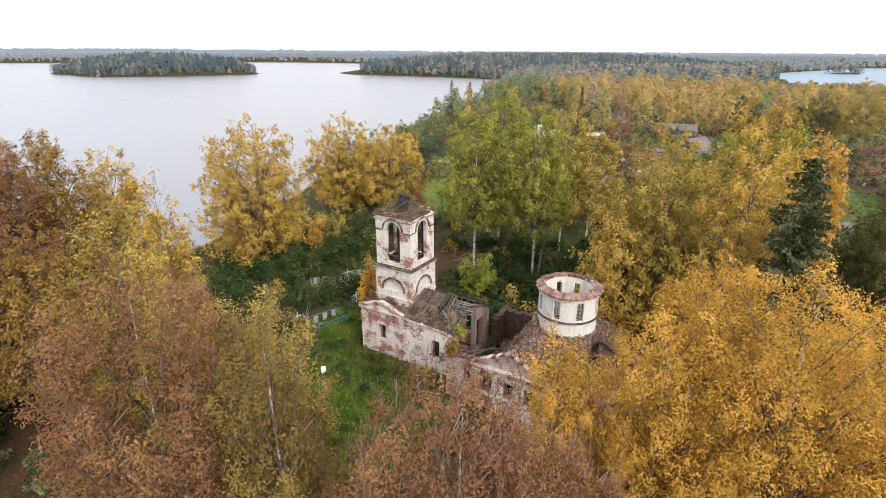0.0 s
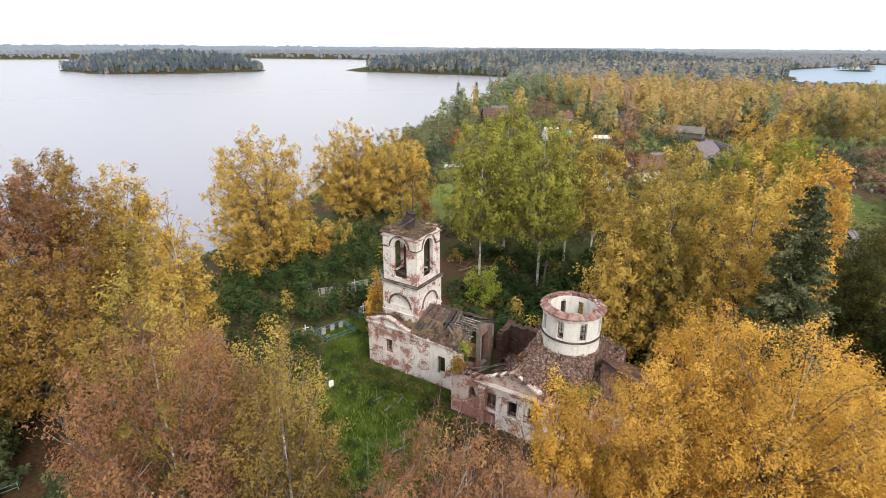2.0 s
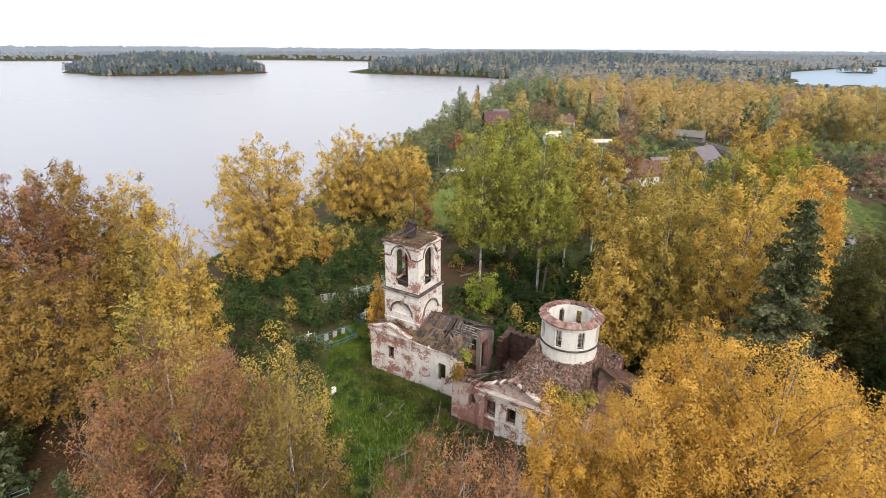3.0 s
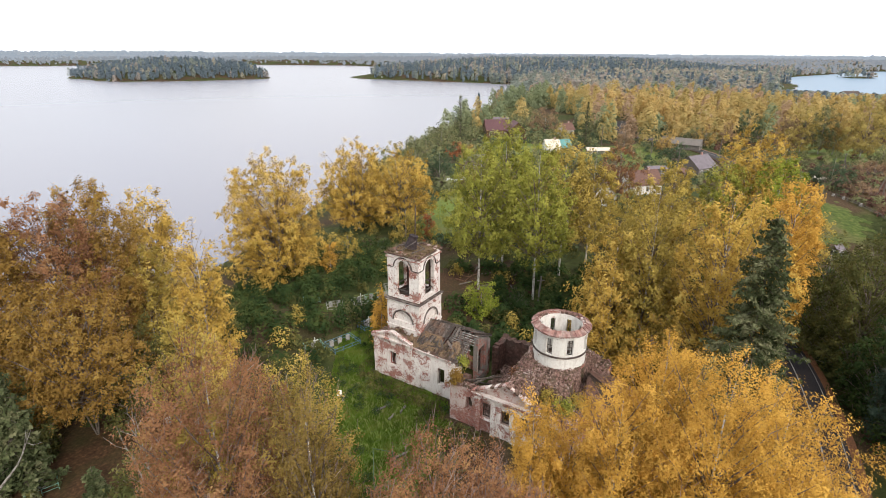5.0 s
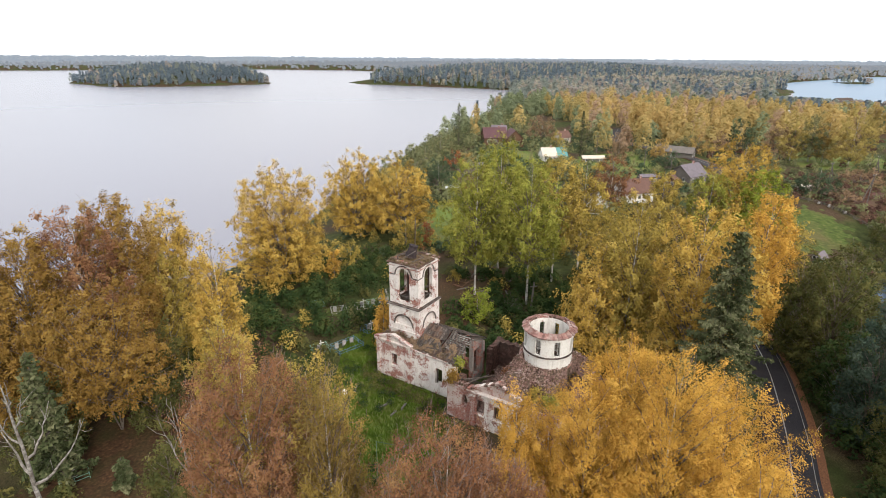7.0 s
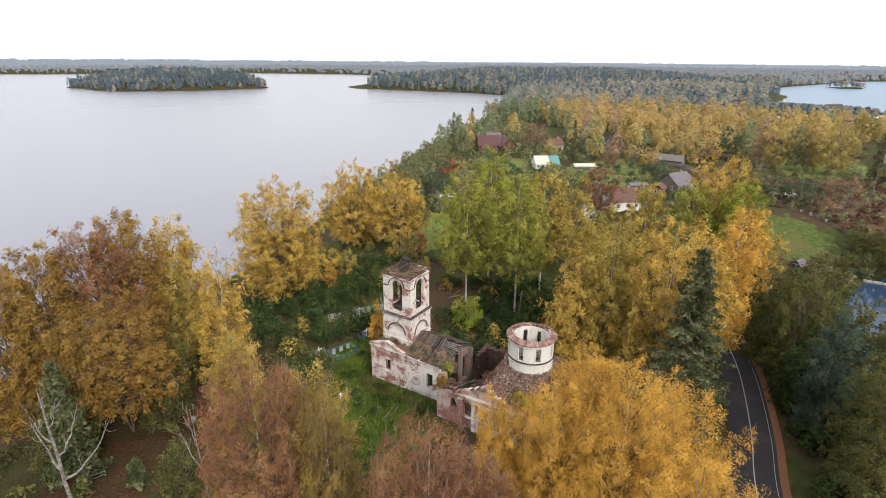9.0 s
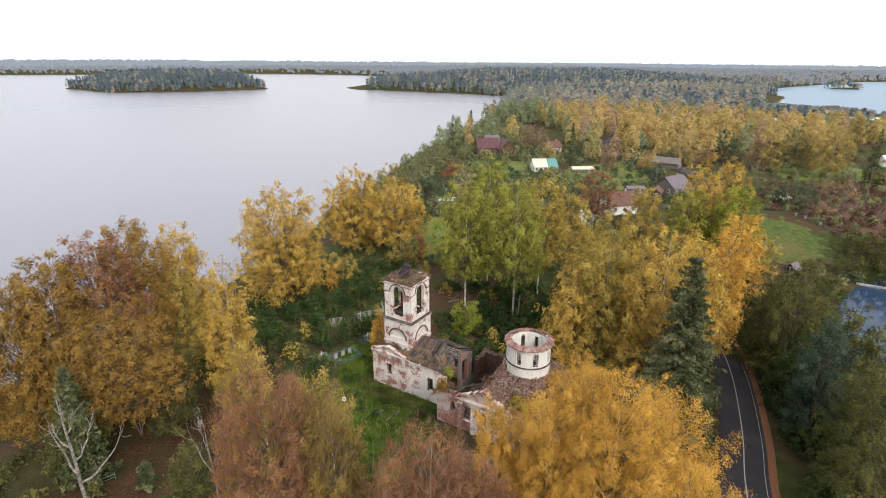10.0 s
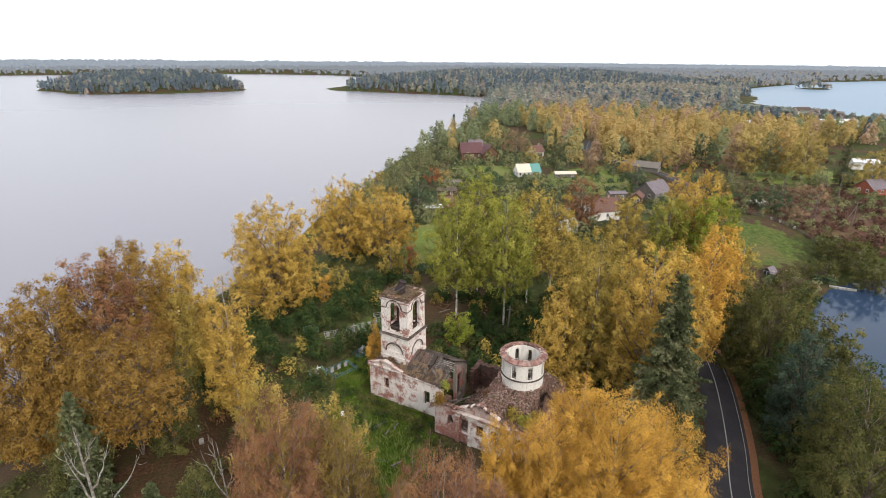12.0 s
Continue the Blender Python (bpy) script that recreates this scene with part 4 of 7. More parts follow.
def ring_wall(r_in, r_out, z0, z1, gaps, cu, cv, seg=72):
    """A round wall with openings (angle, half width, low, high), in degrees and metres."""
    angs = sorted({round(360 * i / seg, 3) for i in range(seg)} | {round((a + s * h) % 360, 3) for a, h, lo, hi in gaps for s in (-1, 1)})
    zs = sorted({z0, z1} | {z for a, h, lo, hi in gaps for z in (lo, hi)})
    bm = bmesh.new()
    cache = {}

    def vert(i, k, r):
        key = (i % len(angs), k, r)
        if key not in cache:
            a = radians(angs[key[0]])
            cache[key] = bm.verts.new((cu + r * math.cos(a), cv + r * math.sin(a), zs[k]))
        return cache[key]

    def solid(i, k):
        if k < 0 or k >= len(zs) - 1:
            return False
        a0 = angs[i % len(angs)]
        a1 = angs[(i + 1) % len(angs)]
        mid = (a0 + (((a1 - a0) % 360) / 2)) % 360
        zm = (zs[k] + zs[k + 1]) / 2
        return not any(abs((mid - a + 180) % 360 - 180) < h and lo < zm < hi for a, h, lo, hi in gaps)

    for i in range(len(angs)):
        for k in range(len(zs) - 1):
            if not solid(i, k):
                continue
            bm.faces.new((vert(i, k, r_out), vert(i + 1, k, r_out), vert(i + 1, k + 1, r_out), vert(i, k + 1, r_out)))
            bm.faces.new((vert(i + 1, k, r_in), vert(i, k, r_in), vert(i, k + 1, r_in), vert(i + 1, k + 1, r_in)))
            if not solid(i - 1, k):
                bm.faces.new((vert(i, k, r_in), vert(i, k, r_out), vert(i, k + 1, r_out), vert(i, k + 1, r_in)))
            if not solid(i + 1, k):
                bm.faces.new((vert(i + 1, k, r_out), vert(i + 1, k, r_in), vert(i + 1, k + 1, r_in), vert(i + 1, k + 1, r_out)))
            for kk, top in ((k - 1, False), (k + 1, True)):
                if not solid(i, kk):
                    z = k + 1 if top else k
                    bm.faces.new((vert(i, z, r_out), vert(i + 1, z, r_out), vert(i + 1, z, r_in), vert(i, z, r_in)))
    return bm


def ring_band(name, r0, r1, z0, z1, mat, parent, label=""):
    return part(name, ring_wall(r0, r1, z0, z1, [], DU, DV), mat, parent, label)


WIN = [((-3 + 45 * i) % 360, 6.9, 9.95, 11.95) for i in range(8)]
drum = part("drum_wall", ring_wall(R_IN, R_OUT, D0, D1, WIN, DU, DV), PLASTER_WHITE, church, "round whitewashed drum open to the sky")
ring_band("string_course", R_OUT - 0.05, R_OUT + 0.12, 9.66, 9.84, MOULDING, drum, "weathered moulding")
ring_band("plinth", R_OUT - 0.05, R_OUT + 0.10, 7.9, 8.25, PLASTER_RED, drum)
ring_band("cornice", R_OUT - 0.05, R_OUT + 0.16, 12.18, 12.38, PLASTER_WHITE, drum)
ring_band("cornice", R_OUT - 0.06, R_OUT + 0.28, 12.38, 12.55, PLASTER_PINK, drum)
TILES = 64
for i in range(TILES):
    a0, a1 = 2 * math.pi * i / TILES, 2 * math.pi * (i + 0.94) / TILES
    bm = bmesh.new()
    drop = rnd.uniform(-0.03, 0.03)
    jag = rnd.uniform(-0.14, 0.04)
    ring = []
    for a in (a0, a1):
        ring.append([bm.verts.new((DU + r * math.cos(a), DV + r * math.sin(a), z + drop)) for r, z in ((2.75 + jag, 12.53), (3.46 + jag, 12.53), (3.46 + jag, 12.62), (2.75 + jag, 13.0))])
    for k in range(4):
        bm.faces.new((ring[0][k], ring[0][(k + 1) % 4], ring[1][(k + 1) % 4], ring[1][k]))
    bm.faces.new(ring[0])
    bm.faces.new(ring[1][::-1])
    part("cap_tile", bm, CAP_TILE, drum)
for i in range(40):
    a = 2 * math.pi * (i + rnd.uniform(-0.2, 0.2)) / 40
    bm = bmesh.new()
    c = Vector((DU + 2.6 * math.cos(a), DV + 2.6 * math.sin(a), 0))
    t = Vector((-math.sin(a), math.cos(a), 0))
    h = rnd.uniform(0.25, 0.55)
    w = rnd.uniform(0.16, 0.22)
    beam(bm, c - t * w + Vector((0, 0, 12.4 + h / 2)), c + t * w + Vector((0, 0, 12.4 + h / 2)), 0.3, h)
    part("brick", bm, PLASTER_RED if rnd.random() < 0.6 else BRICK_RUBBLE, drum)
for k, (deg, h, lo, hi) in enumerate(WIN):
    a = radians(deg)
    c, t = Vector((DU + 2.72 * math.cos(a), DV + 2.72 * math.sin(a), 0)), Vector((-math.sin(a), math.cos(a), 0))
    hw = 0.33
    bm = bmesh.new()
    for s in (-1, 1):
        beam(bm, c + t * s * hw + Vector((0, 0, lo)), c + t * s * hw + Vector((0, 0, hi)), 0.08)
    for z in (lo + 0.04, hi - 0.04):
        beam(bm, c - t * hw + Vector((0, 0, z)), c + t * hw + Vector((0, 0, z)), 0.08)
    win = part("window", bm, OLD_BOARD, drum, "dark wooden frame without glass")
    for f in (0.28, 0.5, 0.74):
        if rnd.random() < 0.8:
            bm = bmesh.new()
            z = lo + (hi - lo) * f
            beam(bm, c - t * hw + Vector((0, 0, z)), c + t * hw + Vector((0, 0, z)), 0.045)
            part("bar", bm, OLD_BOARD, win)
    if k in (0, 6, 7, 2, 3):
        bm = bmesh.new()
        beam(bm, c + Vector((0, 0, lo)), c + Vector((0, 0, hi)), 0.05)
        part("bar", bm, OLD_BOARD, win)
# torn masonry on the drum's west side
for k in range(16):
    a = math.pi + rnd.uniform(-0.95, 0.75)
    h = rnd.uniform(0.6, 3.2) * (1 - abs(a - math.pi) / 1.4)
    r = R_OUT + rnd.uniform(0.05, 0.4)
    bm = bmesh.new()
    bmesh.ops.create_icosphere(bm, subdivisions=2, radius=1.0)
    for v in bm.verts:
        v.co *= 1 + 0.45 * noise.noise(v.co * 2.6 + Vector((k, 0, 0)))
        v.co = Vector((v.co.x * 0.34, v.co.y * 0.42, v.co.z * (0.4 + h * 0.4))) + Vector((DU + r * math.cos(a), DV + r * math.sin(a), 7.6 + h * 0.45))
    part("masonry_lump", bm, PLASTER_RED if k % 4 == 0 else BRICK_RUBBLE, drum)

# altar end with rusty sheet roof
bm = bmesh.new()
apse = [(M1 + 4.3 * math.cos(a), DV + 4.4 * math.sin(a)) for a in (math.pi * (-0.5 + i / 8) for i in range(9))]
for (a, b), (c, d) in zip(apse, apse[1:]):
    slab(bm, [(0, -0.5), (math.hypot(c - a, d - b), -0.5), (math.hypot(c - a, d - b), 4.9), (0, 4.9)], [], 0.6, Matrix.Translation((a, b, 0)) @ Matrix.Rotation(math.atan2(d - b, c - a), 4, "Z"))
part("apse_wall", bm, PLASTER_RED, church)
for i in range(8):
    a0, a1 = (math.pi * (-0.5 + (i + k) / 8) for k in (0.02, 0.98))
    bm = bmesh.new()
    rows = []
    n = 7
    for j in range(n):
        a = a0 + (a1 - a0) * j / (n - 1)
        lift = 0.05 * (j % 2)
        e = (M1 + 4.75 * math.cos(a), DV + 4.85 * math.sin(a), 4.75 + lift + rnd.uniform(-0.05, 0.05))
        t = (M1 - 1.0 + 0.25 * math.cos(a), DV + 0.5 * math.sin(a), 7.1 + lift)
        rows.append([bm.verts.new(p) for p in (e, tuple(0.5 * (x + y) - (0.12 if k == 2 else 0) for k, (x, y) in enumerate(zip(e, t))), t)])
    for p, q in zip(rows, rows[1:]):
        for k in range(2):
            bm.faces.new((p[k], p[k + 1], q[k + 1], q[k]))
    bmesh.ops.solidify(bm, geom=bm.faces[:], thickness=0.03)
    part("roof_sheet", bm, DARK_ROOF if i in (2, 3) else RUST_ROOF, church, "rusted sheet roofing")
tagged(part("turf", heap(M1 - 0.2, M1 + 3.5, 5.2, 8.6, lambda u, v: None if rough_noise(u, v, 0.8) < 0 else 6.35 - 0.42 * (u - M1) - 0.22 * (v - 5) + 0.15 * rough_noise(u, v), 0.25), BRICK_RUBBLE, church), "dry turf and rubble on the roof", kind="stuff")

# bell tower
TU0, TU1, TV0, TV1 = 1.2, 6.45, 1.5, 6.8
FACES = [  # matrix, from, to for the four faces
    (along_u(TV0), TU0, TU1), (Matrix.Translation((0, TV1, 0)) @ Matrix.Diagonal((1, -1, 1, 1)), TU0, TU1),
    (along_v(TU1, 1), TV0, TV1), (along_v(TU0, -1), TV0, TV1)]
tower = block("tower_base", PLASTER, church, TU0 + 0.25, TU1 - 0.25, TV0 + 0.25, TV1 - 0.25, 4.0, 11.1, label="whitewashed lower storey of the bell tower")
for k, (m, s0, s1) in enumerate(FACES):
    c = (s0 + s1) / 2
    e0, e1 = (s0, s1) if k < 2 else (s0 + 0.25, s1 - 0.25)
    bm = bmesh.new()
    slab(bm, rect(e0, e1, 4.0, 11.0), [lunette(c - 1.5, c + 1.5, 8.15)], 0.25, m)
    part("tower_wall", bm, PLASTER, tower)
    bm = bmesh.new()
    arc_band(bm, c, 8.15, 1.52, 1.74, 0.1, m)
    part("archivolt", bm, MOULDING, tower, "darkened brick moulding")
    bm = bmesh.new()
    g = 0.1 if k < 2 else -0.1
    beam(bm, m @ Vector((s0 - g, 0.0, 7.3)), m @ Vector((s1 + g, 0.0, 7.3)), 0.2, 0.14)
    part("string_course", bm, PLASTER, tower)
    for z, w, h in ((10.98, 0.30, 0.16), (11.14, 0.46, 0.14)):
        bm = bmesh.new()
        g = w / 2 if k < 2 else -w / 2
        beam(bm, m @ Vector((s0 - g, 0.0, z)), m @ Vector((s1 + g, 0.0, z)), w, h)
        part("cornice", bm, MOULDING if z > 11 else PLASTER, tower)
block("belfry_floor", DARK_ROOF, tower, TU0 + 0.1, TU1 - 0.1, TV0 + 0.1, TV1 - 0.1, 11.12, 11.32)
BI = 0.14
for k, (m, s0, s1) in enumerate(FACES):
    c = (s0 + s1) / 2
    e0, e1 = (s0 + BI, s1 - BI) if k < 2 else (s0 + BI + 0.5, s1 - BI - 0.5)
    m = m @ Matrix.Translation((0, BI, 0))
    bm = bmesh.new()
    slab(bm, [(e0, 11.3), (e1, 11.3)] + ragged(e1, e0, 17.55, 17.55, 0.10, seed=20 + k), [arch(c - 1.0, c + 1.0, 11.75, 15.75)], 0.5, m)
    belfry = part("belfry_wall", bm, PLASTER, tower, "pierced belfry wall with a tall round arch")
    # thin added lining, its colour dark for the closed belfry's shade and soot
    bm = bmesh.new()
    slab(bm, rect(s0 + BI + 0.57, s1 - BI - 0.57, 11.34, 17.3), [arch(c - 1.04, c + 1.04, 11.75, 15.75)], 0.05, m @ Matrix.Translation((0, 0.503, 0)))
    part("inner_face", bm, DARK_BRICK, belfry, "brick lining inside, dark with soot and painted shade")
    bm = bmesh.new()
    arc_band(bm, c, 15.75, 1.34, 1.5, 0.10, m)
    part("archivolt", bm, MOULDING, belfry, "darkened brick moulding")
    for a, b in ((s0 + BI, c - 1.5), (c + 1.5, s1 - BI)):
        bm = bmesh.new()
        beam(bm, m @ Vector((a - 0.04, 0.0, 15.68)), m @ Vector((b, 0.0, 15.68)), 0.16, 0.12)
        part("impost", bm, MOULDING, belfry)
    bm = bmesh.new()
    beam(bm, m @ Vector((c - 1.0, 0.26, 12.55)), m @ Vector((c + 1.0, 0.28, 12.45)), 0.14)
    part("rail", bm, OLD_BOARD, belfry, "grey timber rail across the arch")
    for z, w, h in ((17.0, 0.22, 0.12), (17.5, 0.44, 0.16)):
        n = 8
        for i in range(n):
            if rnd.random() < 0.9:
                bm = bmesh.new()
                x0, x1 = (s0 - w / 3) + (s1 - s0 + w * 0.66) * i / n, (s0 - w / 3) + (s1 - s0 + w * 0.66) * (i + 0.98) / n
                dz = rnd.uniform(-0.03, 0.03)
                beam(bm, m @ Vector((x0, 0.0, z + dz)), m @ Vector((x1, 0.0, z + dz)), w, h)
                part("cornice_block", bm, PLASTER_RED if z < 17.2 else BRICK_RUBBLE, belfry, "crumbling brick cornice")
    for i in range(9):
        bm = bmesh.new()
        x = s0 + 0.3 + (s1 - s0 - 0.6) * (i + rnd.uniform(0, 0.6)) / 9
        h = rnd.uniform(0.12, 0.38)
        beam(bm, m @ Vector((x - 0.2, 0.35, 17.5 + h / 2)), m @ Vector((x + 0.22, 0.35, 17.5 + h / 2)), 0.5, h)
        part("brick", bm, (BRICK_RUBBLE, PLASTER_RED, DRY_GRASS)[rnd.randrange(3)], belfry)
part("tower_top", heap(TU0 + 0.2, TU1 - 0.2, TV0 + 0.2, TV1 - 0.2, lambda u, v: 17.52 + 0.30 * rough_noise(u, v, 1.5), 0.2, 0.4), DRY_GRASS, tower, "rubble and dry grass on the tower")
gr = np.random.default_rng(4)
ga = np.stack([gr.uniform(TU0, TU1, 4200), gr.uniform(TV0, TV1, 4200), np.full(4200, 17.55)], 1)
edge_ = np.minimum(np.minimum(ga[:, 0] - TU0, TU1 - ga[:, 0]), np.minimum(ga[:, 1] - TV0, TV1 - ga[:, 1]))
ga = ga[gr.random(4200) < np.clip(0.75 - edge_ / 1.2, 0.15, 1)]
gb = ga + np.stack([gr.normal(0, 0.16, len(ga)), gr.normal(0, 0.16, len(ga)), gr.uniform(0.25, 0.95, len(ga))], 1)
gs = np.cross(gb - ga, [0.3, 0.5, 0.2])
gs = gs / np.linalg.norm(gs, axis=1)[:, None] * 0.03
tagged(part("dry_grass", mesh_from("dry_grass", np.stack([ga - gs, ga + gs, gb], 1).reshape(-1, 3), np.arange(3 * len(ga)).reshape(-1, 3), surface("straw", [(0.3, (0.14, 0.10, 0.045)), (0.7, (0.33, 0.25, 0.12))], 4.0, 1.0, bump=0)), None, tower), "dry grass on the tower top", kind="stuff")
# what is left of the spire: a dented barrel of dark sheet fallen over, a bent iron hoop and a few rafters
bm = bmesh.new()
hoop = [(2.9 + 1.05 * math.cos(a), 3.2 + 0.95 * math.sin(a), 18.0 + 0.22 * math.sin(a + 0.6)) for a in (2 * math.pi * i / 16 for i in range(14))]
for p, q in zip(hoop, hoop[1:]):
    beam(bm, p, q, 0.11)
part("spire_hoop", bm, OLD_BOARD, tower, "bent grey hoop of the lost spire")
for a, b in (((2.0, 3.4, 18.0), (4.4, 4.6, 18.5)), ((3.2, 2.6, 17.9), (4.6, 3.6, 19.0)), ((4.9, 4.8, 17.8), (3.6, 3.8, 18.9)), ((2.4, 5.4, 17.9), (4.4, 5.7, 18.1)), ((4.8, 2.3, 17.8), (5.5, 4.2, 18.0))):
    bm = bmesh.new()
    beam(bm, a, b, 0.11)
    part("spire_rafter", bm, OLD_BOARD, tower)
bm = bmesh.new()
m_ = Matrix.Translation((3.75, 3.9, 18.65)) @ Matrix.Rotation(radians(14), 4, "Y") @ Matrix.Rotation(radians(-9), 4, "X")
prof_ = ((-0.75, 0.86), (-0.45, 0.72), (-0.4, 0.78), (0.1, 0.62), (0.16, 0.68), (0.62, 0.55), (0.95, 0.62))
rings_ = [[bm.verts.new(m_ @ Vector((r * (1 + 0.16 * noise.noise((3 * math.cos(a), 3 * math.sin(a), z * 2))) * math.cos(a), r * math.sin(a), z))) for a in (2 * math.pi * i / 14 for i in range(14))] for z, r in prof_]
for p, q in zip(rings_, rings_[1:]):
    for k in range(14):
        bm.faces.new((p[k], p[(k + 1) % 14], q[(k + 1) % 14], q[k]))
bm.faces.new(rings_[0][::-1])
bm.faces.new(rings_[-1])
part("spire_stump", bm, SPIRE_SHEET, tower, "dented dark sheet stump of the spire")
bm = bmesh.new()
beam(bm, (4.0, 4.2, 17.8), (4.15, 4.2, 23.6), 0.11)
part("mast", bm, IRON, tower, "thin iron mast")
for i in range(3):
    bm = bmesh.new()
    beam(bm, (TU0 + 1.2, TV0 + 1 + i, 11.5 + 0.2 * i), (TU1 - 0.9, TV0 + 1.6 + 1.2 * i, 12.3 + 0.5 * i), 0.18)
    part("bell_beam", bm, OLD_BOARD, tower)

# ---- trees ----
def tube(path, radii, sides=5):
    """Vertices and quads of a tapered tube along a path (n, 3)."""
    path = np.asarray(path, float)
    d = np.gradient(path, axis=0)
    d /= np.linalg.norm(d, axis=1)[:, None] + 1e-9
    ref = np.where(np.abs(d[:, 2:3]) > 0.9, [[1.0, 0, 0]], [[0, 0, 1.0]])
    s = np.cross(d, ref)
    s /= np.linalg.norm(s, axis=1)[:, None] + 1e-9
    n = np.cross(s, d)
    a = np.arange(sides) * 2 * np.pi / sides
    ring = s[:, None] * np.cos(a)[None, :, None] + n[:, None] * np.sin(a)[None, :, None]
    v = path[:, None] + ring * np.asarray(radii)[:, None, None]
    idx = np.arange(len(path) * sides).reshape(len(path), sides)
    nx = np.roll(idx, -1, axis=1)
    f = np.stack([idx[:-1], nx[:-1], nx[1:], idx[1:]], -1).reshape(-1, 4)
    return v.reshape(-1, 3), f


class Soup:
    """Gathers vertices and quads."""

    def __init__(self):
        self.v, self.f, self.n = [], [], 0

    def add(self, v, f):
        self.v.append(np.asarray(v, np.float32))
        self.f.append(np.asarray(f, np.int32) + self.n)
        self.n += len(v)

    def mesh(self, name, material, smooth=False):
        return mesh_from(name, np.concatenate(self.v), np.concatenate(self.f), material, smooth)


def leaf_quads(rng, centre, size, flat=0.5, stretch=1.5, hang=0.0, facing=None, loose=0.42):
    """A small triangle for each leaf or spray, turned at random; hang: how far its length points down."""
    n = len(centre)
    a = rng.normal(size=(n, 3)) * (1 - 0.55 * hang)
    a[:, 2] -= 1.3 * hang
    a /= np.linalg.norm(a, axis=1)[:, None]
    nrm = rng.normal(size=(n, 3))
    if facing is None:
        nrm[:, 2] = np.abs(nrm[:, 2]) + flat
    else:
        nrm = loose * nrm + 1.1 * facing / (np.linalg.norm(facing, axis=1)[:, None] + 1e-9) + [0, 0, flat]
    b = np.cross(nrm, a)
    a = np.cross(b, nrm) if facing is not None else a
    a /= np.linalg.norm(a, axis=1)[:, None] + 1e-9
    b /= np.linalg.norm(b, axis=1)[:, None] + 1e-9
    s = size * rng.uniform(0.6, 1.35, (n, 1))
    a, b = a * s * stretch * 0.5, b * s * 0.5
    v = np.stack([centre - a * 0.9 - b, centre - a * 0.9 + b, centre + a * 1.1], 1).reshape(-1, 3)
    return v, np.arange(3 * n).reshape(n, 3)


def sticks(a, b, w):
    """Thin flat twigs from points a to points b."""
    d = b - a
    s = np.cross(d, [0.3, 0.5, 0.2])
    s /= np.linalg.norm(s, axis=1)[:, None] + 1e-9
    s = s * w / 2
    v = np.stack([a - s, a + s, b + s * 0.4, b - s * 0.4], 1).reshape(-1, 3)
    return v, np.arange(4 * len(a)).reshape(-1, 4)


def profile(h, kind, slim):
    """The crown's radius over its greatest, at the share h of its height; slim: its height over that radius. The top is a dome."""
    h = np.clip(h, 0, 1)
    dome = {"spire": 3.6, "broad": 1.25}.get(kind, 1.9)
    d = 1 - np.clip((1 - h) * slim / min(dome, 0.8 * slim), 0, 1)
    return np.clip((h + 0.10) / 0.28, 0, 1) ** 0.5 * np.sqrt(1 - d * d) * (1.04 - 0.2 * h) + 0.04


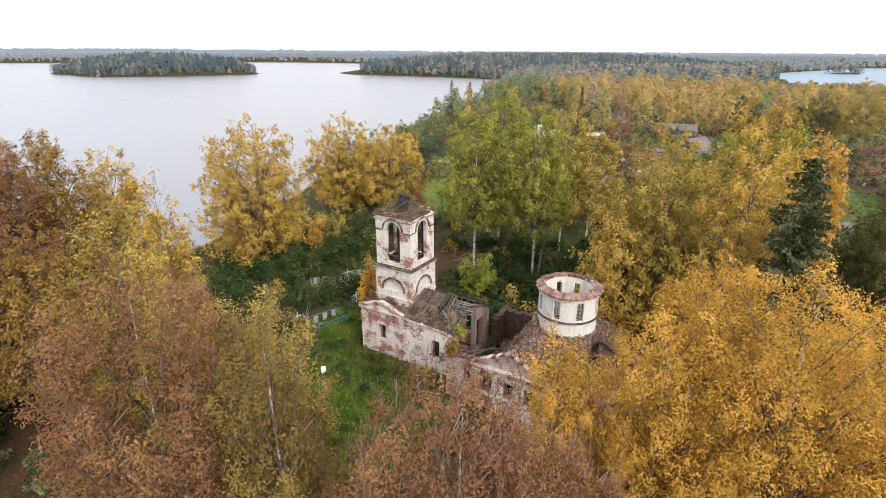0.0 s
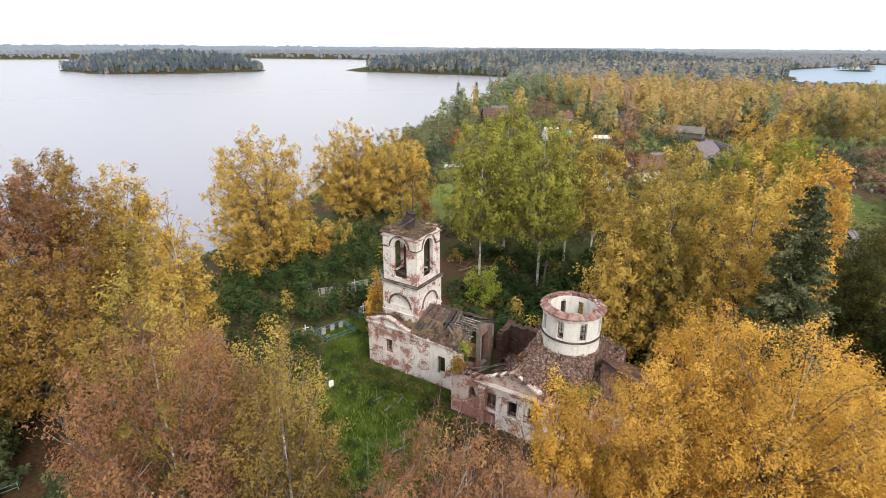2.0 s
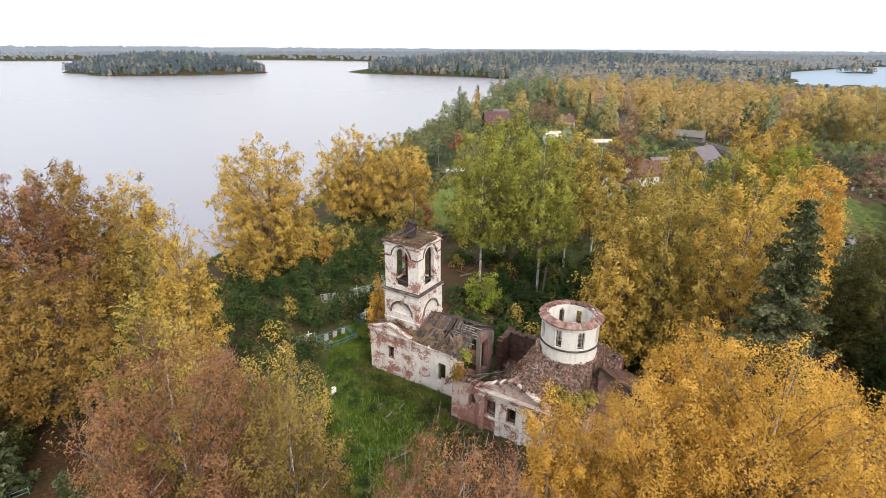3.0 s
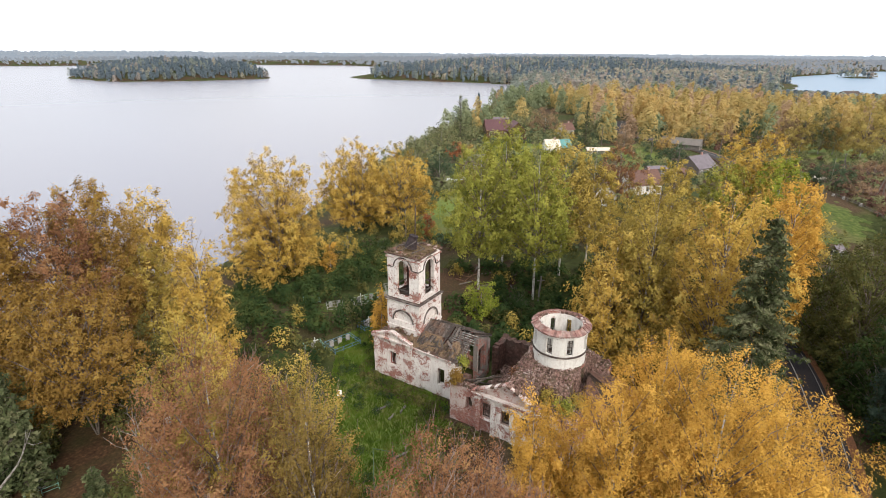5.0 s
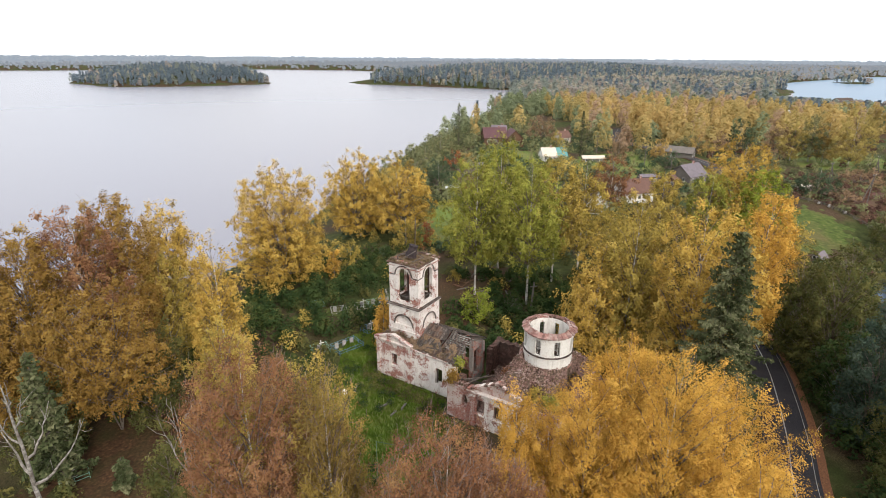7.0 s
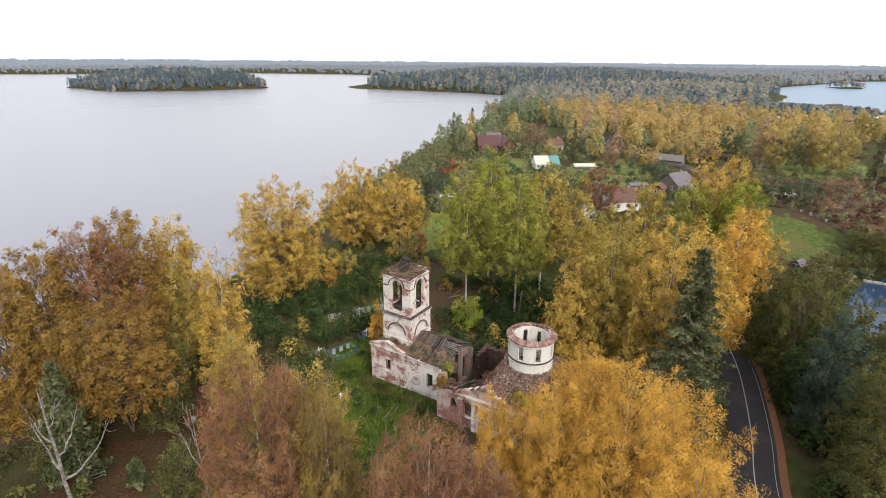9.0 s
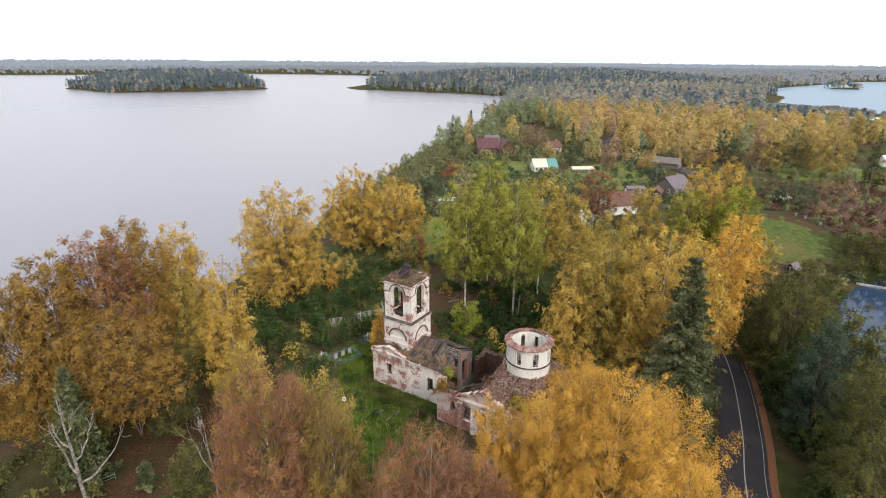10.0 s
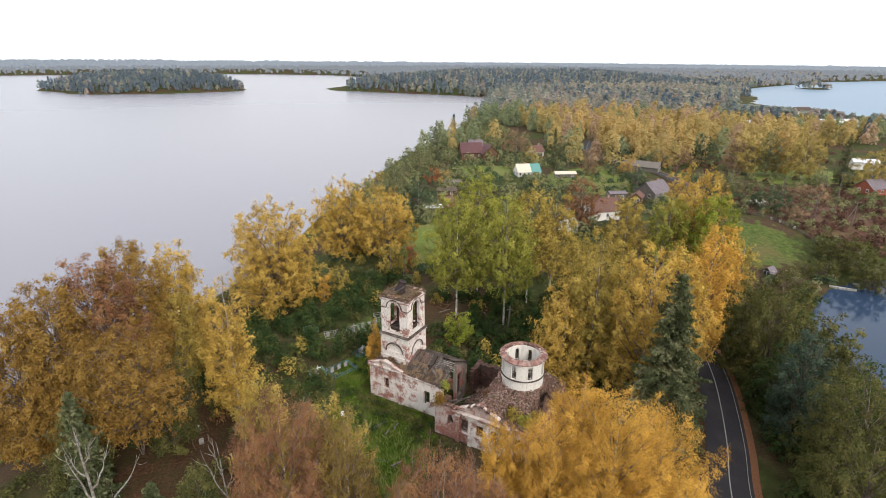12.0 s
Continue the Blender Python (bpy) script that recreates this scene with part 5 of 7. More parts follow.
def leafy_tree(seed, H, R, base, leaves, leaf, kind="oval", twigs=1500, droop=1.0, limbs=34, trunks=1, lean=(0, 0), trunk_r=None, sub=5, sparse_top=0.0, steep=1.0, shell=0.78, plume=1.0):
    """Wood and leaf geometry of a broad-leaved tree of height H and crown radius R; base: share of the height under the crown.
    Each limb rises to the crown's outside and carries a plume of leaf tufts; steep: how upright the limbs stand; plume: width of the plumes."""
    rng = np.random.default_rng(seed)
    wood, crown, fine, boughs = Soup(), Soup(), Soup(), Soup()
    trunk_r = trunk_r or 0.008 * H
    zb = base * H
    stems = []
    t = np.linspace(0, 1, 12)
    az0 = rng.uniform(0, 6.28)
    for k in range(trunks):
        az = az0 + k * 6.283 / trunks
        off = 0.0 if trunks == 1 else R * 0.36
        wob = np.cumsum(rng.normal(0, 0.0025 * H, (12, 2)), 0) * t[:, None]
        top = np.array([math.cos(az), math.sin(az)]) * off + np.array(lean)
        high = H * (0.93 if k == 0 else rng.uniform(0.84, 0.92))
        path = np.stack([wob[:, 0] + top[0] * t ** 0.8, wob[:, 1] + top[1] * t ** 0.8, t * high - 0.4 * (t == 0)], 1)
        wood.add(*tube(path, trunk_r / math.sqrt(trunks) * (1 - t) ** 0.9 + 0.012, 7))
        stems.append(path)
    # limbs end on the crown's outside, spread evenly over it
    n = max(10, int(limbs * 1.5))
    hh, slim = np.linspace(0, 1, 200), (H - zb) / R
    area = np.cumsum(profile(hh, kind, slim) + 0.12)
    h = np.interp((np.arange(n) + rng.uniform(0.1, 0.9, n)) / n * area[-1], area, hh)
    ph = rng.uniform(0, 6, 3)
    axes, radii, tips = [], [], []
    u = np.linspace(0, 1, 7)[:, None]
    for i in range(n):
        stem = stems[i % trunks]
        az = i * 2.39996 + rng.uniform(-0.35, 0.35)
        lump = 1 + 0.10 * math.sin(2 * az + ph[0]) + 0.09 * math.sin(3 * az + 5 * h[i] + ph[1]) + 0.06 * math.sin(8 * h[i] + ph[2])
        rr = R * profile(h[i], kind, slim) * lump * rng.uniform(0.78, 1.04)
        ze = zb + h[i] * (H - zb) * rng.uniform(0.97, 1.025)
        zs = max(ze - rr * steep * rng.uniform(0.7, 1.3) * (0.55 + 0.9 * h[i]) - 0.05 * H, zb * 0.75 + 0.04 * H)
        p0 = np.array([np.interp(zs, stem[:, 2], stem[:, j]) for j in range(3)])
        c = np.array([np.interp(ze, stem[:, 2], stem[:, j]) for j in range(2)]) * (0.9 if trunks == 1 else 0.35)
        e = np.array([c[0] + rr * math.cos(az), c[1] + rr * math.sin(az), ze])
        m = p0 * 0.45 + e * 0.55 + np.array([0, 0, 0.12 * rr])
        br = (1 - u) ** 2 * p0 + 2 * u * (1 - u) * m + u ** 2 * e
        br[1:6] += rng.normal(0, 0.025 * rr + 0.02, (5, 3))
        ln = np.linalg.norm(e - p0)
        boughs.add(*tube(br[::2], np.linspace(max(0.018, 0.011 * ln), 0.008, 4), 3))
        axes.append(br)
        radii.append(plume * R * rng.uniform(0.21, 0.31) * (0.78 + 0.22 * math.sin(math.pi * min(1, h[i] + 0.15))))
        tips.append(ln)
        for j in range(sub // 2 if leaf < 0.2 else 0):
            q = rng.uniform(0.35, 0.85)
            b0 = np.array([np.interp(q, u[:, 0], br[:, k]) for k in range(3)])
            d = (e - p0) / (ln + 1e-6) + rng.normal(0, 0.5, 3)
            boughs.add(*sticks(b0[None], (b0 + d * min(ln * rng.uniform(0.15, 0.3), 0.5))[None], 0.016 + 0.06 * leaf))
    axes, radii, tips = np.array(axes), np.array(radii), np.array(tips)
    wts = radii * (tips + 1.2 * radii) * (1 - sparse_top * h)
    # tufts of leaves stand round each limb, most of them on the plume's outside
    tufts = max(40, leaves // 24)
    pick = rng.choice(n, tufts, p=wts / wts.sum())
    inside = rng.random(tufts) > shell
    q = np.where(inside, rng.uniform(0.25, 0.8, tufts), rng.uniform(0.3, 1.04, tufts) ** 0.75)
    g = np.clip(q, 0, 1) * 6
    lo = np.clip(g.astype(int), 0, 5)
    fr = (g - lo)[:, None]
    on_axis = axes[pick, lo] * (1 - fr) + axes[pick, lo + 1] * fr
    way = rng.normal(size=(tufts, 3)) + [0, 0, 0.25]
    way /= np.linalg.norm(way, axis=1)[:, None]
    wide = radii[pick] * np.clip(1.25 - 0.85 * np.abs(q - 0.62) / 0.42, 0.2, 1.1)
    reach = np.where(inside, rng.uniform(0.1, 0.6, tufts), rng.uniform(0.45, 1.0, tufts) ** 0.6)
    p = on_axis + way * (wide * reach)[:, None] * [1, 1, 1.15]
    # the crown's heart
    m = int(inside.sum())
    hc = np.interp(rng.uniform(0, area[-1], m), area, hh) * 0.93
    rc, ac = R * profile(hc, kind, slim) * 0.85 * np.sqrt(rng.uniform(0, 1, m)), rng.uniform(0, 6.283, m)
    p[inside] = np.stack([rc * np.cos(ac) + np.array(lean)[0] * hc, rc * np.sin(ac) + np.array(lean)[1] * hc, zb + hc * (H - zb)], 1)
    stem = stems[0]
    heart = np.stack([np.interp(p[:, 2], stem[:, 2], stem[:, 0]), np.interp(p[:, 2], stem[:, 2], stem[:, 1]), np.full(tufts, zb + 0.35 * (H - zb))], 1) * (1 if trunks == 1 else np.array([0, 0, 1]))
    face = 0.5 * (p - heart) / np.array([R, R, 0.6 * (H - zb)]) + 1.1 * way
    length = rng.gamma(2.0, 0.22 * droop, tufts)
    sway = rng.normal(0, 0.2, (tufts, 2)) * length[:, None]
    which = rng.integers(0, tufts, leaves)
    k = rng.uniform(0, 1, leaves)
    c = p[which].copy()
    c[:, 2] -= k * length[which]
    c[:, :2] += sway[which] * k[:, None]
    wad = 0.10 + 0.95 * leaf
    off = rng.normal(0, wad, (leaves, 3))
    c += off
    turn = face[which] + 0.55 * off / wad
    crown.add(*leaf_quads(rng, c, leaf * 1.08, 0.3, 1.7, 0.4, turn, 0.36))
    if twigs:
        w = rng.integers(0, tufts, twigs)
        a = p[w]
        b = a + np.stack([sway[w, 0], sway[w, 1], -length[w]], 1) * 0.9 + rng.normal(0, 0.15, (twigs, 3))
        up = rng.random(twigs) < 0.6
        d = face[w][up]
        b[up] = a[up] + d / (np.linalg.norm(d, axis=1)[:, None] + 1e-6) * 0.3 + rng.normal(0, 0.2, (up.sum(), 3)) + [0, 0, 0.45]
        fine.add(*sticks(a, b, 0.018 + 0.0005 * H))
    return wood, crown, fine, boughs


def plant_tree(name, seed, x, y, H, R, base, leaves, leaf, leaf_m, bark, label, category="birch", group="trees by the church", sink=0.0, **more):
    wood, crown, fine, boughs = leafy_tree(seed, H, R, base, leaves, leaf, **more)
    tree = thing(name, pose(x, y, height_at(x, y) - sink), label, category, group)
    part("trunk", wood.mesh("trunk", bark, True), None, tree)
    part("crown", crown.mesh("crown", leaf_m), None, tree)
    part("bough", boughs.mesh("bough", BOUGH, True), None, tree)
    if fine.n:
        tagged(part("twig_spray", fine.mesh("twig_spray", TWIG), None, tree), kind="stuff")
    return tree


def spruce(seed, x, y, H, R, label, sprays=9000, group="spruces", spray=0.3):
    rng = np.random.default_rng(seed)
    wood, crown = Soup(), Soup()
    t = np.linspace(0, 1, 10)
    wood.add(*tube(np.stack([0 * t, 0 * t, t * H - 0.3 * (t == 0)], 1), 0.012 * H * (1 - t) + 0.02, 7))
    cs, ds = [], []
    whorls = int(H * 1.6)
    for i in range(whorls):
        z = H * (0.10 + 0.89 * i / whorls)
        rr = R * (1 - z / H) ** 0.68 * rng.uniform(0.8, 1.12) + 0.15
        for k in range(rng.integers(4, 7)):
            az = k * 1.2 + i * 0.8 + rng.uniform(-0.4, 0.4)
            r1 = rr * rng.uniform(0.6, 1.1)
            out = np.array([math.cos(az), math.sin(az), 0])
            u = np.linspace(0, 1, 5)[:, None]
            br = np.array([0, 0, z]) + out * r1 * u + np.array([0, 0, 1]) * (-0.42 * r1 * u + 0.22 * r1 * u ** 3)
            wood.add(*tube(br, np.linspace(0.03, 0.01, 5), 3))
            n = max(4, int(sprays * r1 / (whorls * 5 * R * 0.55)))
            q = rng.uniform(0.12, 1, n)
            side = np.cross(out, [0, 0, 1.0])
            wid = 0.26 * r1 * (1.1 - q) + 0.12
            p = np.stack([np.interp(q, u[:, 0], br[:, j]) for j in range(3)], 1) + side * (rng.uniform(-1, 1, n) * wid)[:, None]
            p[:, 2] -= rng.exponential(0.16, n)
            cs.append(p)
    c = np.concatenate(cs)
    crown.add(*leaf_quads(rng, c, spray, flat=0.9, stretch=2.0))
    tree = thing("spruce_tree", pose(x, y, height_at(x, y)), label, "spruce", group)
    part("trunk", wood.mesh("trunk", DARK_BARK, True), None, tree)
    part("crown", crown.mesh("crown", NEEDLE), None, tree)
    return tree


LOOKS = {
    "gold": (LEAF_GOLD, "tall birch with dense golden autumn leaves"),
    "yellow": (LEAF_YELLOW, "tall birch with yellow autumn leaves"),
    "olive": (LEAF_OLIVE, "tall birch with hanging olive-green leaves turning yellow"),
    "rust": (LEAF_RUST, "birch with thinning rust-brown leaves and bare twigs"),
    "lime": (LEAF_LIME, "birch with lime-green leaves turning yellow"),
    "amber": (LEAF_AMBER, "tall birch with amber-brown autumn leaves"),
    "moss": (LEAF_MOSS, "leafy tree with dull moss-green leaves by the road"),
    "green": (LEAF_GREEN, "dark green leafy tree in undergrowth"),
    "fresh": (LEAF_FRESH, "leafy tree with fresh yellow-green leaves"),
    "pine": (LEAF_PINE, "tall blue-green bushy tree by the water"),
    "garden_olive": (GARDEN_OLIVE, "olive-green leafy garden tree in the village"),
    "garden_green": (GARDEN_GREEN, "dull green leafy garden tree in the village"),
    "garden_rust": (GARDEN_RUST, "brown-leaved garden tree with thin crown"),
    "garden_gold": (GARDEN_GOLD, "golden autumn tree in the village"),
    "garden_yellow": (GARDEN_YELLOW, "tall yellowing birch in the village"),
    "umber": (LEAF_UMBER, "slender birch, brown-topped, with olive-yellow lower leaves"),
    "red": (LEAF_RED, "small tree with red-orange autumn leaves"),
}


def tree(seed, x, y, top, R, look_name, base=0.16, leaf=0.26, cover=3.0, kind="oval", twigs=1.0, **more):
    """A broad-leaved tree whose top reaches the level top; leaves enough to cover its outline that many times."""
    H, R = top - height_at(x, y), R * 1.08
    n = int(cover * (2.3 if leaf < 0.2 else 2.1) * R * H * (1 - base) / (0.75 * leaf * leaf))
    lm, lab = LOOKS[look_name]
    leaf *= 0.86
    if look_name in ("moss", "green", "pine"):
        more.setdefault("bark", DARK_BARK)
    limbs = more.pop("limbs", int(30 + 5 * R))
    return plant_tree("birch_tree", seed, x, y, H, R, base, n, leaf, lm, more.pop("bark", BIRCH_BARK), lab, kind=kind, twigs=int(twigs * (55 if leaf < 0.2 else 30) * R), limbs=limbs, sub=more.pop("sub", 6), **more)


# before the church
tree(1, 15.0, 19.4, 28.0, 4.6, "gold", 0.44, 0.072, 2.4, "broad", plume=1.15)
tree(2, 10.3, 20.4, 25.6, 3.0, "gold", 0.44, 0.072, 2.4, "broad", plume=1.15)
tree(13, 8.2, 22.4, 22.2, 2.5, "gold", 0.4, 0.08, 2.2, "broad")
tree(3, 20.4, 22.0, 24.6, 4.0, "gold", 0.42, 0.08, 2.3, "broad", plume=1.15)
tree(8, 12.6, 22.6, 27.4, 2.9, "gold", 0.44, 0.074, 2.4, "broad", plume=1.15)
tree(9, 18.0, 14.5, 24.0, 4.0, "gold", 0.42, 0.08, 2.3, "broad", plume=1.15)
tree(4, -12.4, 19.0, 28.6, 4.3, "rust", 0.42, 0.076, 2.4, twigs=16, droop=0.8, kind="broad", shell=0.75, steep=1.7)
tree(10, -13.6, 20.6, 29.4, 2.6, "olive", 0.35, 0.09, 1.9, twigs=4)
tree(5, -6.9, 18.6, 26.8, 2.9, "umber", 0.35, 0.082, 1.9, twigs=10, kind="oval", shell=0.7, steep=1.7)
tree(12, -9.8, 23.5, 25.0, 3.0, "olive", 0.3, 0.09, 1.9, twigs=6)
tree(6, 0.2, 15.4, 25.6, 4.4, "rust", 0.44, 0.076, 2.6, twigs=22, droop=0.6, kind="broad", shell=0.7, steep=1.7)
tree(11, 4.6, 14.2, 23.2, 3.2, "rust", 0.4, 0.085, 2.3, twigs=10, droop=0.6, shell=0.7, steep=1.7)
tree(7, 5.6, 22.3, 23.6, 1.5, "gold", 0.35, 0.085, 2.4)

# the shore side
tree(20, -55.0, 46.5, 23.4, 5.4, "amber", 0.08, 0.19, 3.2, twigs=3, kind="broad")
tree(21, -50.6, 48.5, 26.6, 5.0, "amber", 0.1, 0.19, 3.0, twigs=8, kind="broad")
tree(22, -48.0, 55.5, 27.0, 5.8, "rust", 0.12, 0.19, 2.8, twigs=9, kind="broad")
tree(23, -46.0, 60.0, 27.2, 5.8, "amber", 0.12, 0.19, 3.0, twigs=8, kind="broad")
tree(24, -40.6, 46.0, 20.0, 6.8, "amber", 0.25, 0.18, 2.8, twigs=8, trunks=3, bark=DARK_BARK)
tree(25, -47.0, 48.0, 19.0, 5.6, "amber", 0.12, 0.19, 2.6, twigs=8, trunks=2, bark=DARK_BARK)
tree(26, -42.0, 62.5, 18.4, 4.0, "olive", 0.1, 0.19, 2.4)
tree(27, -43.6, 69.5, 23.9, 4.8, "yellow", 0.12, 0.21, 3.2)
tree(28, -28.8, 52.2, 24.8, 2.8, "yellow", 0.1, 0.20, 1.8, kind="spire", twigs=4, sparse_top=0.6)
tree(29, -30.2, 54.0, 19.0, 3.6, "yellow", 0.1, 0.20, 2.4)
tree(30, -34.8, 95.5, 24.5, 9.0, "yellow", 0.1, 0.23, 3.6, kind="broad", trunks=3)
tree(31, -24.5, 132.0, 21.3, 8.8, "yellow", 0.08, 0.29, 3.6, kind="broad", trunks=2)
tree(32, -12.0, 128.5, 19.4, 8.0, "yellow", 0.08, 0.30, 3.0, kind="broad", trunks=2)
# behind the church
tree(33, 5.6, 88.0, 28.0, 6.4, "lime", 0.30, 0.24, 2.9, droop=1.8)
tree(34, 15.3, 84.0, 28.6, 6.4, "lime", 0.32, 0.24, 2.9, droop=1.8)
tree(35, 11.2, 101.0, 29.5, 6.4, "lime", 0.26, 0.27, 2.7, droop=1.8)
tree(36, 22.0, 95.0, 27.6, 6.0, "olive", 0.32, 0.28, 2.4, droop=1.6)
tree(37, 29.0, 102.0, 25.0, 5.4, "olive", 0.2, 0.30, 2.4)
tree(38, 49.0, 150.0, 19.4, 6.0, "rust", 0.15, 0.32, 1.6, twigs=8)
tree(39, 28.4, 66.0, 27.0, 5.6, "olive", 0.15, 0.19, 2.8, "broad", droop=1.5)
tree(40, 22.4, 62.0, 21.0, 4.6, "yellow", 0.15, 0.21, 2.6, droop=1.5)
tree(41, 21.0, 58.5, 17.6, 3.6, "yellow", 0.15, 0.21, 2.6, droop=1.5)
tree(42, 53.0, 120.0, 19.8, 5.4, "olive", 0.1, 0.30, 2.6)
tree(43, 73.0, 124.0, 27.2, 7.8, "yellow", 0.1, 0.30, 3.0, kind="broad", droop=1.5)
tree(44, 72.7, 112.0, 22.6, 6.2, "fresh", 0.1, 0.32, 3.0, droop=1.5)
tree(45, 63.6, 118.0, 20.6, 5.8, "lime", 0.1, 0.32, 3.0, droop=1.5)
tree(46, 58.6, 84.0, 23.2, 5.2, "gold", 0.12, 0.28, 2.6)
tree(47, 32.0, 53.4, 28.8, 5.8, "yellow", 0.15, 0.20, 2.6, kind="broad", twigs=3, droop=1.4)
tree(48, 25.4, 58.6, 24.6, 4.6, "olive", 0.15, 0.19, 2.6, "broad", droop=1.4)
tree(49, 40.5, 62.0, 24.5, 5.4, "yellow", 0.12, 0.22, 2.6, droop=1.4)
tree(50, 47.6, 66.5, 26.8, 3.6, "gold", 0.12, 0.22, 2.3)
tree(51, 57.0, 61.5, 19.4, 6.0, "moss", 0.04, 0.22, 2.8, "broad")
tree(52, 51.6, 46.2, 19.4, 3.6, "pine", 0.04, 0.19, 2.6, "spire", plume=0.8)
tree(53, 63.0, 56.0, 15.5, 5.0, "moss", 0.06, 0.25, 2.6)
tree(54, 72.0, 80.0, 14.5, 5.0, "moss", 0.06, 0.26, 2.4, twigs=2)
tree(55, 51.6, 35.0, 19.5, 6.6, "moss", 0.04, 0.15, 2.4, "broad")
tree(56, 45.6, 27.0, 16.5, 5.0, "moss", 0.04, 0.16, 2.4, "broad")
tree(57, 57.0, 70.0, 17.0, 5.0, "moss", 0.06, 0.28, 2.6)
tree(58, 58.0, 44.0, 13.0, 5.0, "green", 0.04, 0.25, 2.4)
tree(59, 54.0, 53.0, 13.0, 4.6, "green", 0.04, 0.25, 2.4)
# slim tree against the tower
tree(60, -9.6, 64.6, 11.2, 1.3, "gold", 0.05, 0.2, 2.2, kind="spire")
spruce(71, 31.8, 45.2, 28.0, 7.6, "tall dark spruce with drooping cone-hung branches", 34000, spray=0.21)
spruce(72, 36.0, 48.0, 15.0, 4.0, "dark spruce standing by the road", 8000)

def road_gap(x, y):
    """Metres to the road's middle."""
    d = np.full(np.shape(x), 1e9)
    for p in road_line[::2]:
        d = np.minimum(d, np.hypot(x - p[0], y - p[1]))
    return d


# woods further off: each tree a sparse cloud of leaf clusters
def cloud_wood(name, label, material, pts, H, R, n, size, rng, pointed=0.0, category="wood", cap=None):
    """Many far trees of one kind as one object; pts (k, 2)."""
    pts = np.asarray(pts)
    k = len(pts)
    z0 = land_height(pts[:, 0], pts[:, 1])
    h = H * rng.uniform(0.7, 1.2, k)
    if cap is not None:
        h = np.minimum(h, cap(pts[:, 0], pts[:, 1]) - z0)
    r = R * rng.uniform(0.7, 1.25, k)
    if pointed > 0.5 or n < 60:
        t = rng.uniform(0.08, 1, (k, n)) ** 0.8
        env = np.where(t < 0.35, 0.6 + t, 1.0) * np.clip(1 - t ** (2.4 - 1.3 * pointed), 0.02, 1) ** (0.6 + 0.4 * pointed)
        az = rng.uniform(0, 2 * np.pi, (k, n))
        lump = 1 + 0.25 * np.sin(3 * az + 9 * t + rng.uniform(0, 6, (k, 1)))
        q = rng.uniform(0.55, 1.0, (k, n)) * env * lump * r[:, None]
        c = np.stack([pts[:, :1] + q * np.cos(az), pts[:, 1:] + q * np.sin(az), z0[:, None] + t * h[:, None]], -1).reshape(-1, 3)
        out = np.stack([np.cos(az), np.sin(az), 1.3 * (t - 0.35)], -1).reshape(-1, 3)
    else:
        # a crown of upright lobes, each leafed on its outside
        lobes = 11
        j = np.arange(lobes)
        lt = np.clip((j + rng.uniform(0, 1, (k, lobes))) / lobes, 0.06, 0.97)
        la = j * 2.4 + rng.uniform(0, 6, (k, 1)) + rng.uniform(-0.5, 0.5, (k, lobes))
        lr = r[:, None] * 0.66 * np.clip((lt + 0.25) / 0.4, 0, 1) * np.clip(1 - lt ** 2.2, 0.0, 1) ** 0.6 * rng.uniform(0.75, 1.1, (k, lobes))
        size_r = r[:, None] * rng.uniform(0.34, 0.5, (k, lobes)) * (1 - 0.35 * lt)
        size_z = np.minimum(size_r * 1.6, 0.26 * h[:, None])
        lz = z0[:, None] + np.maximum(lt * h[:, None] - size_z * lt, size_z * 0.5)
        pick = rng.integers(0, lobes, (k, n))
        row = np.arange(k)[:, None]
        way = rng.normal(size=(k, n, 3)) + [0, 0, 0.35]
        way /= np.linalg.norm(way, axis=2)[..., None]
        rad = rng.uniform(0.6, 1.0, (k, n)) ** 0.5
        cx = pts[:, :1] + (lr * np.cos(la))[row, pick] + way[..., 0] * rad * size_r[row, pick]
        cy = pts[:, 1:] + (lr * np.sin(la))[row, pick] + way[..., 1] * rad * size_r[row, pick]
        cz = lz[row, pick] + way[..., 2] * rad * size_z[row, pick]
        c = np.stack([cx, cy, np.maximum(cz, z0[:, None] + 0.05)], -1).reshape(-1, 3)
        far = np.stack([cx - pts[:, :1], cy - pts[:, 1:], 0.7 * (cz - z0[:, None] - 0.4 * h[:, None])], -1) / r[:, None, None]
        out = (0.6 * far + way).reshape(-1, 3)
    v, f = leaf_quads(rng, c, size, flat=0.5, stretch=1.4, facing=out, loose=0.16)
    return tagged(new(name, mesh_from(name, v, f, material)), label, category, kind="stuff")


def scatter(rng, x0, x1, y0, y1, gap, keep):
    """A jittered grid of places that keep() allows."""
    xs, ys = np.arange(x0, x1, gap), np.arange(y0, y1, gap)
    X, Y = np.meshgrid(xs, ys)
    X, Y = X.ravel() + rng.uniform(-0.48, 0.48, X.size) * gap, Y.ravel() + rng.uniform(-0.48, 0.48, Y.size) * gap
    ok = keep(X, Y)
    return np.stack([X[ok], Y[ok]], 1)


